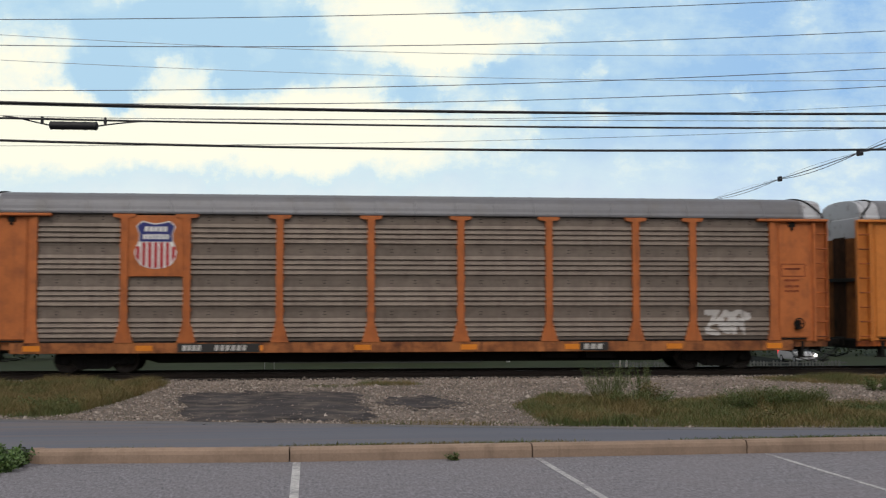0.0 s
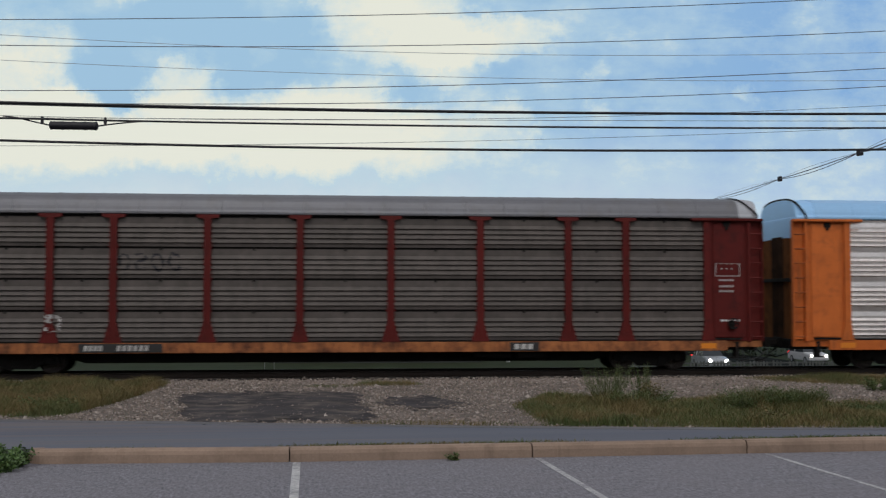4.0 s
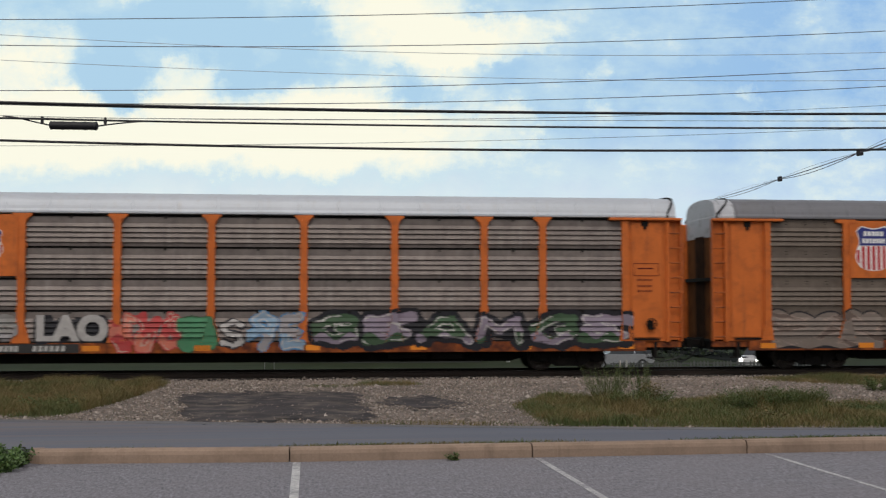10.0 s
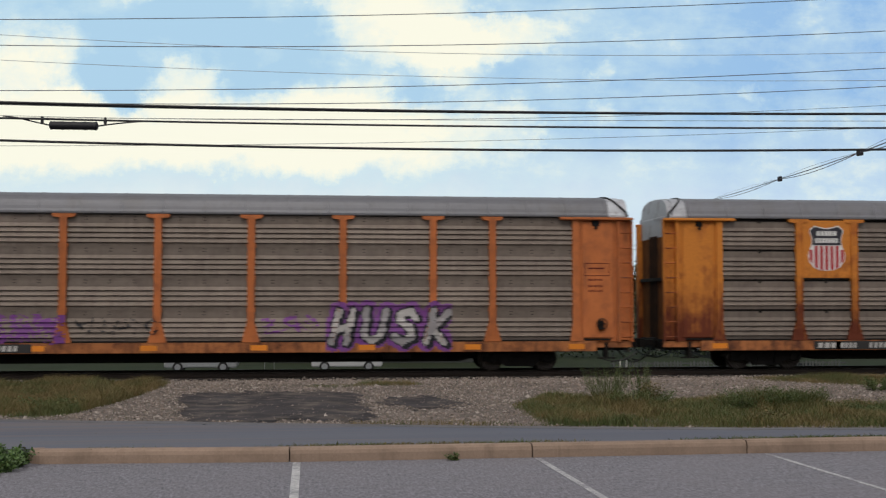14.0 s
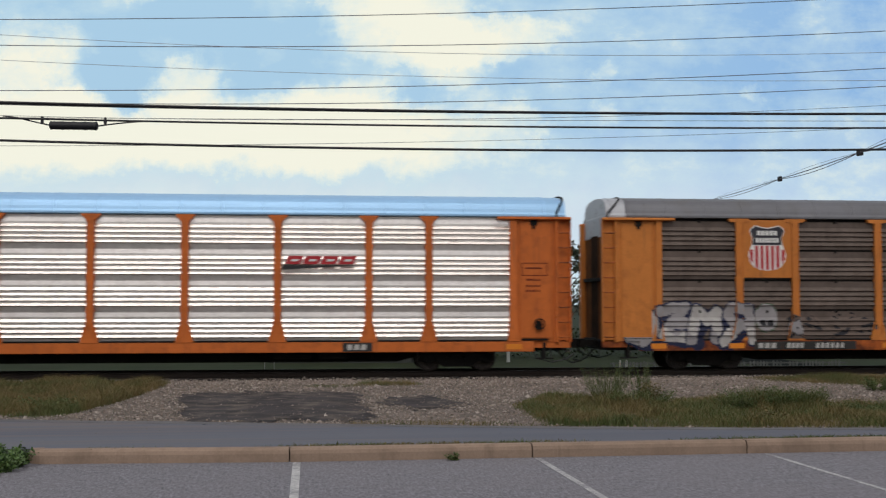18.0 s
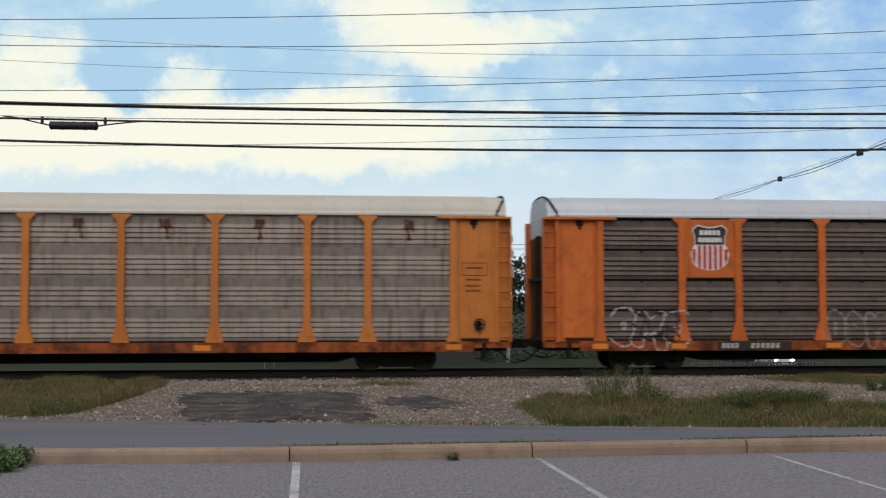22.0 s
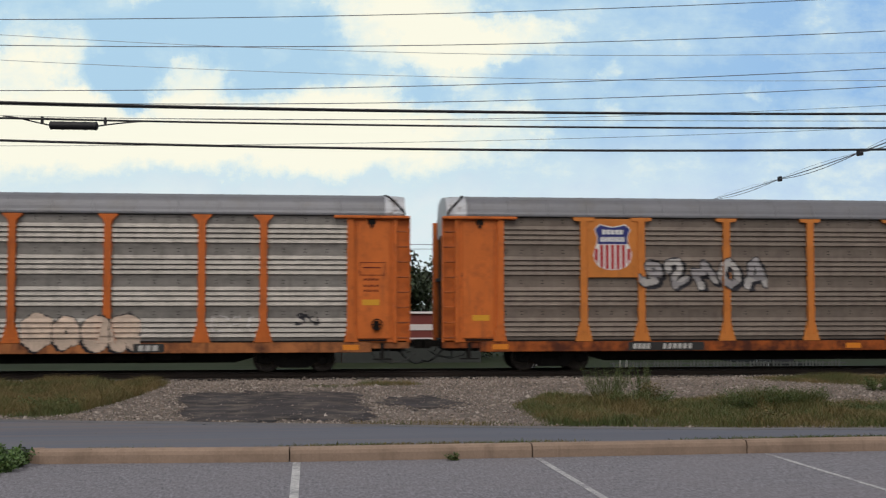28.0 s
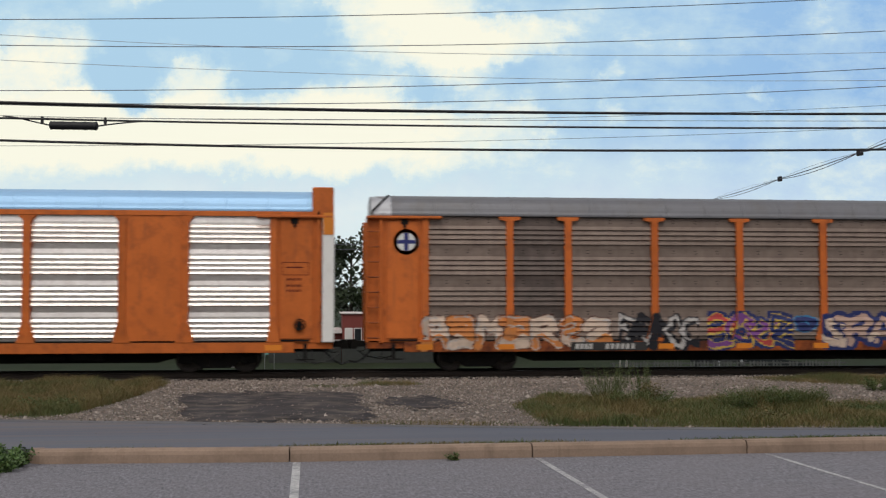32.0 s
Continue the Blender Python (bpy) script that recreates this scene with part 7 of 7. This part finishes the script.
for x in (11.3, 11.55):
    tagged(part("marker_post", Build().tube([(0, 0, -0.3), (0, 0, 0.28)], 0.035, 8).mesh("marker_post"), M_WHITE, None, pose(x, 41.9, -0.8)), "short white marker post beside the track", "post", "marker posts")
M_PALEPOLE = surface("pale_grey_pole", (0.26, 0.27, 0.26), 0.7, vary=0.12)
M_OLDPOST = surface("dull_galvanised_post", (0.16, 0.165, 0.165), 0.7, vary=0.15)
M_FARROAD = surface("dark_far_asphalt", (0.018, 0.021, 0.021), 0.95, vary=0.2, scale=0.4, fine=8, gloss=0.0, scatter=False, rand=0)
M_OLDWHITE = surface("greyed_fence_wood", (0.075, 0.08, 0.077), 0.8, vary=0.2)
def fence():
    top = new("picket_fence")
    tagged(top, "long pale picket fence beyond the track", "fence")
    me = Build().prism([(-0.06, 0), (0.06, 0), (0.06, 0.55), (0, 0.64), (-0.06, 0.55)], "y", -0.015, 0.015).mesh("picket")
    r = random.Random(6)
    for i in range(70):
        if r.random() < 0.3:
            continue
        part("picket", me, M_OLDWHITE, top, pose(17.4 + 0.21 * i, 66, -2.5 - 0.08 * r.random(), 0, r.uniform(-2, 2), 0))
    for z in (0.2, 0.42):
        part("rail", Build().box(17.2, 32.2, 66.02, 66.06, -2.5 + z, -2.5 + z + 0.08).mesh("rail"), M_OLDWHITE, top)


fence()
M_BANNER = surface("faded_teal_cloth", (0.10, 0.24, 0.21), 0.8, vary=0.15)
for x, y, low, high in ((-4.94, 92.0, 0.2, 2.45), (-4.18, 92.0, 0.9, 2.5)):
    flag = new("banner_sign")
    flag.location = (x, y, -3.8)
    tagged(flag, "tall narrow teal banner on a thin post", "sign", "banner signs")
    part("post", Build().tube([(0, 0, -0.1), (0, 0, high + 1.0)], 0.03, 6).mesh("post"), M_OLDPOST, flag)
    part("cloth", Build().prism([(0.03, low + 0.9), (0.30, low + 1.0), (0.32, high + 0.6), (0.20, high + 0.95), (0.03, high + 1.0)], "y", -0.012, 0.012).mesh("cloth"), M_BANNER, flag)
pale = new("utility_pole")
pale.location = (16.55, 100.0, -3.8)
tagged(pale, "pale slim pole with white fittings beyond the track", "pole", "utility poles")
part("shaft", Build().tube([(0, 0, -0.3), (0, 0, 12.0)], [0.17, 0.13], 10).mesh("shaft"), M_PALEPOLE, pale)
part("meter_box", Build().box(0.1, 0.55, -0.30, -0.05, 7.7, 8.6, c=0.03).mesh("meter_box"), M_PALEPOLE, pale)
for x, z, w in ((0.32, 9.6, 0.42), (-0.22, 9.9, 0.34), (0.2, 10.9, 0.5), (-0.3, 11.2, 0.4)):
    part("fitting", Build().disc((x, -0.2, z), "z", [(0, w * 0.4), (0.12, w * 0.5), (0.54, w * 0.5), (0.62, w * 0.3)], 12).mesh("fitting"), M_TRIM, pale)
b = Build()
b.box(-90, 90, 70.6, 73.4, -2.84, -2.73)
tagged(part("far_road", b.mesh("far_road"), M_FARROAD), "grey road beyond the track", "road", kind="structure")
b = Build()
b.prism([(73.4, -2.88), (73.4, -2.74), (88, -3.76), (140, -3.76), (140, -3.9), (88, -3.9)], "x", 37, 43)
tagged(part("side_road", b.mesh("side_road"), M_FARROAD), "grey side road that meets the far road", "road", kind="structure")
M_CAR_WHITE = surface("white_car_paint", (0.5, 0.49, 0.49), 0.3, vary=0.04, bump=0)
M_CAR_GREY = surface("silver_car_paint", (0.34, 0.35, 0.37), 0.3, metal=0.4, vary=0.05, bump=0)
M_CAR_PALE = surface("pale_grey_car_paint", (0.45, 0.45, 0.46), 0.3, vary=0.05, bump=0)
M_CAR_DARK = surface("dark_car_paint", (0.03, 0.032, 0.036), 0.3, vary=0.05, bump=0)
M_HEADLIGHT = glow("lit_headlight", (1.0, 0.93, 0.82, 1), 9.0)
M_TAIL = glow("lit_tail_lamp", (1.0, 0.03, 0.03, 1), 2.5)


def car(label, coat, tall=1.0):
    top = new("passenger_car")
    tagged(top, label, "car", "cars on the far road")
    bm = bmesh.new()
    b = Build().prism([(-2.25, 0.30), (-2.30, 0.62), (-2.22, 0.98), (1.0, 1.02), (2.05, 0.88), (2.26, 0.66), (2.24, 0.30)], "y", -0.92, 0.92)
    me = b.mesh("body")
    bm.from_mesh(me)
    bmesh.ops.bevel(bm, geom=bm.edges[:], offset=0.07, segments=2, affect="EDGES")
    bm.to_mesh(me)
    bm.free()
    part("body", me, coat, top)
    b = Build()
    lo, hi = [(-2.1, 1.0), (0.95, 1.0)], [(-1.85, 1.62), (0.15, 1.62)]
    vs = [(lo[0][0], s * 0.86, lo[0][1]) for s in (-1, 1)] + [(lo[1][0], s * 0.86, lo[1][1]) for s in (-1, 1)] + [(hi[0][0], s * 0.66, hi[0][1]) for s in (-1, 1)] + [(hi[1][0], s * 0.66, hi[1][1]) for s in (-1, 1)]
    b.add(vs, [(0, 1, 5, 4), (2, 6, 7, 3), (0, 4, 6, 2), (1, 3, 7, 5), (4, 5, 7, 6), (0, 2, 3, 1)])
    part("cabin_glass", b.mesh("cabin_glass"), M_GLASS, top)
    part("roof", Build().box(-1.88, 0.2, -0.68, 0.68, 1.60, 1.68, c=0.03).mesh("roof"), coat, top)
    for s in (-1, 1):
        part("pillar", Build().tube([(-0.9, s * 0.87, 1.0), (-0.85, s * 0.67, 1.62)], 0.045, 6).mesh("pillar"), coat, top)
        part("headlight", Build().disc((2.23, s * 0.66, 0.72), "x", [(-0.04, 0.14), (0.03, 0.135)], 14).mesh("headlight"), M_HEADLIGHT, top)
        part("tail_light", Build().box(-2.34, -2.26, s * 0.78 - 0.1, s * 0.78 + 0.1, 0.72, 1.0, c=0.02).mesh("tail_light"), M_TAIL, top)
        for x in (-1.4, 1.4):
            w = part("wheel", Build().disc((0, 0, 0), "y", [(-0.1, 0.26), (-0.1, 0.31), (-0.06, 0.34), (0.06, 0.34), (0.1, 0.31), (0.1, 0.26)], 20).mesh("wheel"), M_RUBBER, top, pose(x, s * 0.84, 0.34))
            part("rim", Build().disc((0, s * 0.09, 0), "y", [(-0.02, 0.21), (0.02, 0.19)], 14).mesh("rim"), M_CAR_GREY, w)
    for piece in top.children:
        if not piece.name.startswith("wheel"):
            piece.data.transform(Matrix.Scale(tall, 4, (0, 0, 1)))
    return top


ROAD_Z = -2.73
CAR_ROWS = [
    (car("white passenger car with lit headlights and red tail lamps", M_CAR_WHITE),
     [(0, 40.5, 126, -90), (18, 40.2, 108, -90), (20.4, 37.9, 91, -92), (22.5, 37.2, 89.3, -93), (23.3, 36.7, 88.4, -95), (24.0, 35.6, 86.6, -102), (24.6, 33.9, 84.2, -114), (25.4, 31.6, 80.5, -135), (26.5, 24.5, 73, -176), (29.9, 4.1, 72, -180), (31.8, -5.7, 72, -180), (32, -6.7, 72, -180)]),
    (car("silver passenger car with lit headlights", M_CAR_GREY),
     [(0, 33.4, 90, -90), (1.3, 33.3, 90, -90), (2.4, 32.5, 90, -92), (3.2, 31.6, 89, -92), (6.0, 31.4, 88.5, -95), (8.0, 27.0, 79, -140), (9.4, 22.5, 73, -175), (13, -2.0, 72, -180), (16, -16.8, 72, -180), (32, -88, 72, -180)]),
    (car("pale grey passenger car with lit headlights", M_CAR_PALE),
     [(0, 42.2, 96, -90), (3.2, 42.7, 95, -90), (8.3, 41.8, 94, -92), (10.1, 33.7, 85, -130), (11.6, 22.8, 73, -178), (13.0, 10.0, 72, -180), (14.5, -4.0, 72, -180), (16.5, -32, 72, -180), (32, -90, 72, -180)]),
    (car("tall dark car with two bright headlights on the side road", M_CAR_DARK, 1.34),
     [(0, 41.0, 138, -90), (20, 40.8, 128, -90), (27.5, 37.2, 92, -92), (28.4, 37.0, 87.5, -96), (29.0, 36.4, 86, -98), (30.0, 34.4, 84, -104), (31.0, 31.6, 81.5, -118), (32.0, 28.0, 77, -145)])]


def motions():
    for place, car in zip(PLACES, TRAIN):
        walk(car, [(t, pose(place + SPEED * t + lead, TRACK_Y, RAIL_Z)) for t, lead in LEADS])
        for truck in car.children:
            if not truck.name.startswith("truck"):
                continue
            begin = max(0.0, (-19.0 - 3.0 - place - truck.location.x) / SPEED)
            finish = min(32.0, (23.0 - 3.0 - place - truck.location.x) / SPEED)
            if finish <= begin:
                continue
            first, last = math.floor(begin * FPS), math.ceil(finish * FPS)
            for axle in truck.children:
                if not axle.name.startswith("wheelset"):
                    continue
                x = axle.location.x
                rows = [(0.0, pose(x, 0, 0.42))] if first > 0 else []
                turn = math.degrees(SPEED / FPS / 0.42)
                rows += [(i / FPS, pose(x, 0, 0.42, 0, (i - first) * turn % 360, 0)) for i in range(first, last + 1)]
                if last < 32 * FPS:
                    rows.append((32.0, pose(x, 0, 0.42, 0, (last - first) * turn % 360, 0)))
                walk(axle, rows)
    for m, rows in MOVERS:
        walk(m, rows)


LEADS = [(0.0, 2.876), (2.1, 2.70), (4.5, 2.70), (6.2, 2.90), (8.3, 2.88), (10.4, 3.0), (12.4, 3.25), (14.5, 3.36), (18.6, 3.34), (20.7, 3.42), (22.8, 3.37), (24.8, 3.28), (28.0, 3.18), (29.0, 2.79), (31.0, 2.78), (32.0, 2.78)]
walk_sky = [(0.0, pose(158.1 - 11.5, 1491.7, 0, 0, 0, -6.04)), (32.0, pose(158.1 + 11.5, 1491.7, 0, 0, 0, -6.04))]
MOVERS = [(SKY, walk_sky)] + [(m, [(t, pose(x, y, ROAD_Z - 1.02 * max(0.0, min(1.0, (y - 74) / 14)), 0, 0, a)) for t, x, y, a in rows]) for m, rows in CAR_ROWS]
motions()
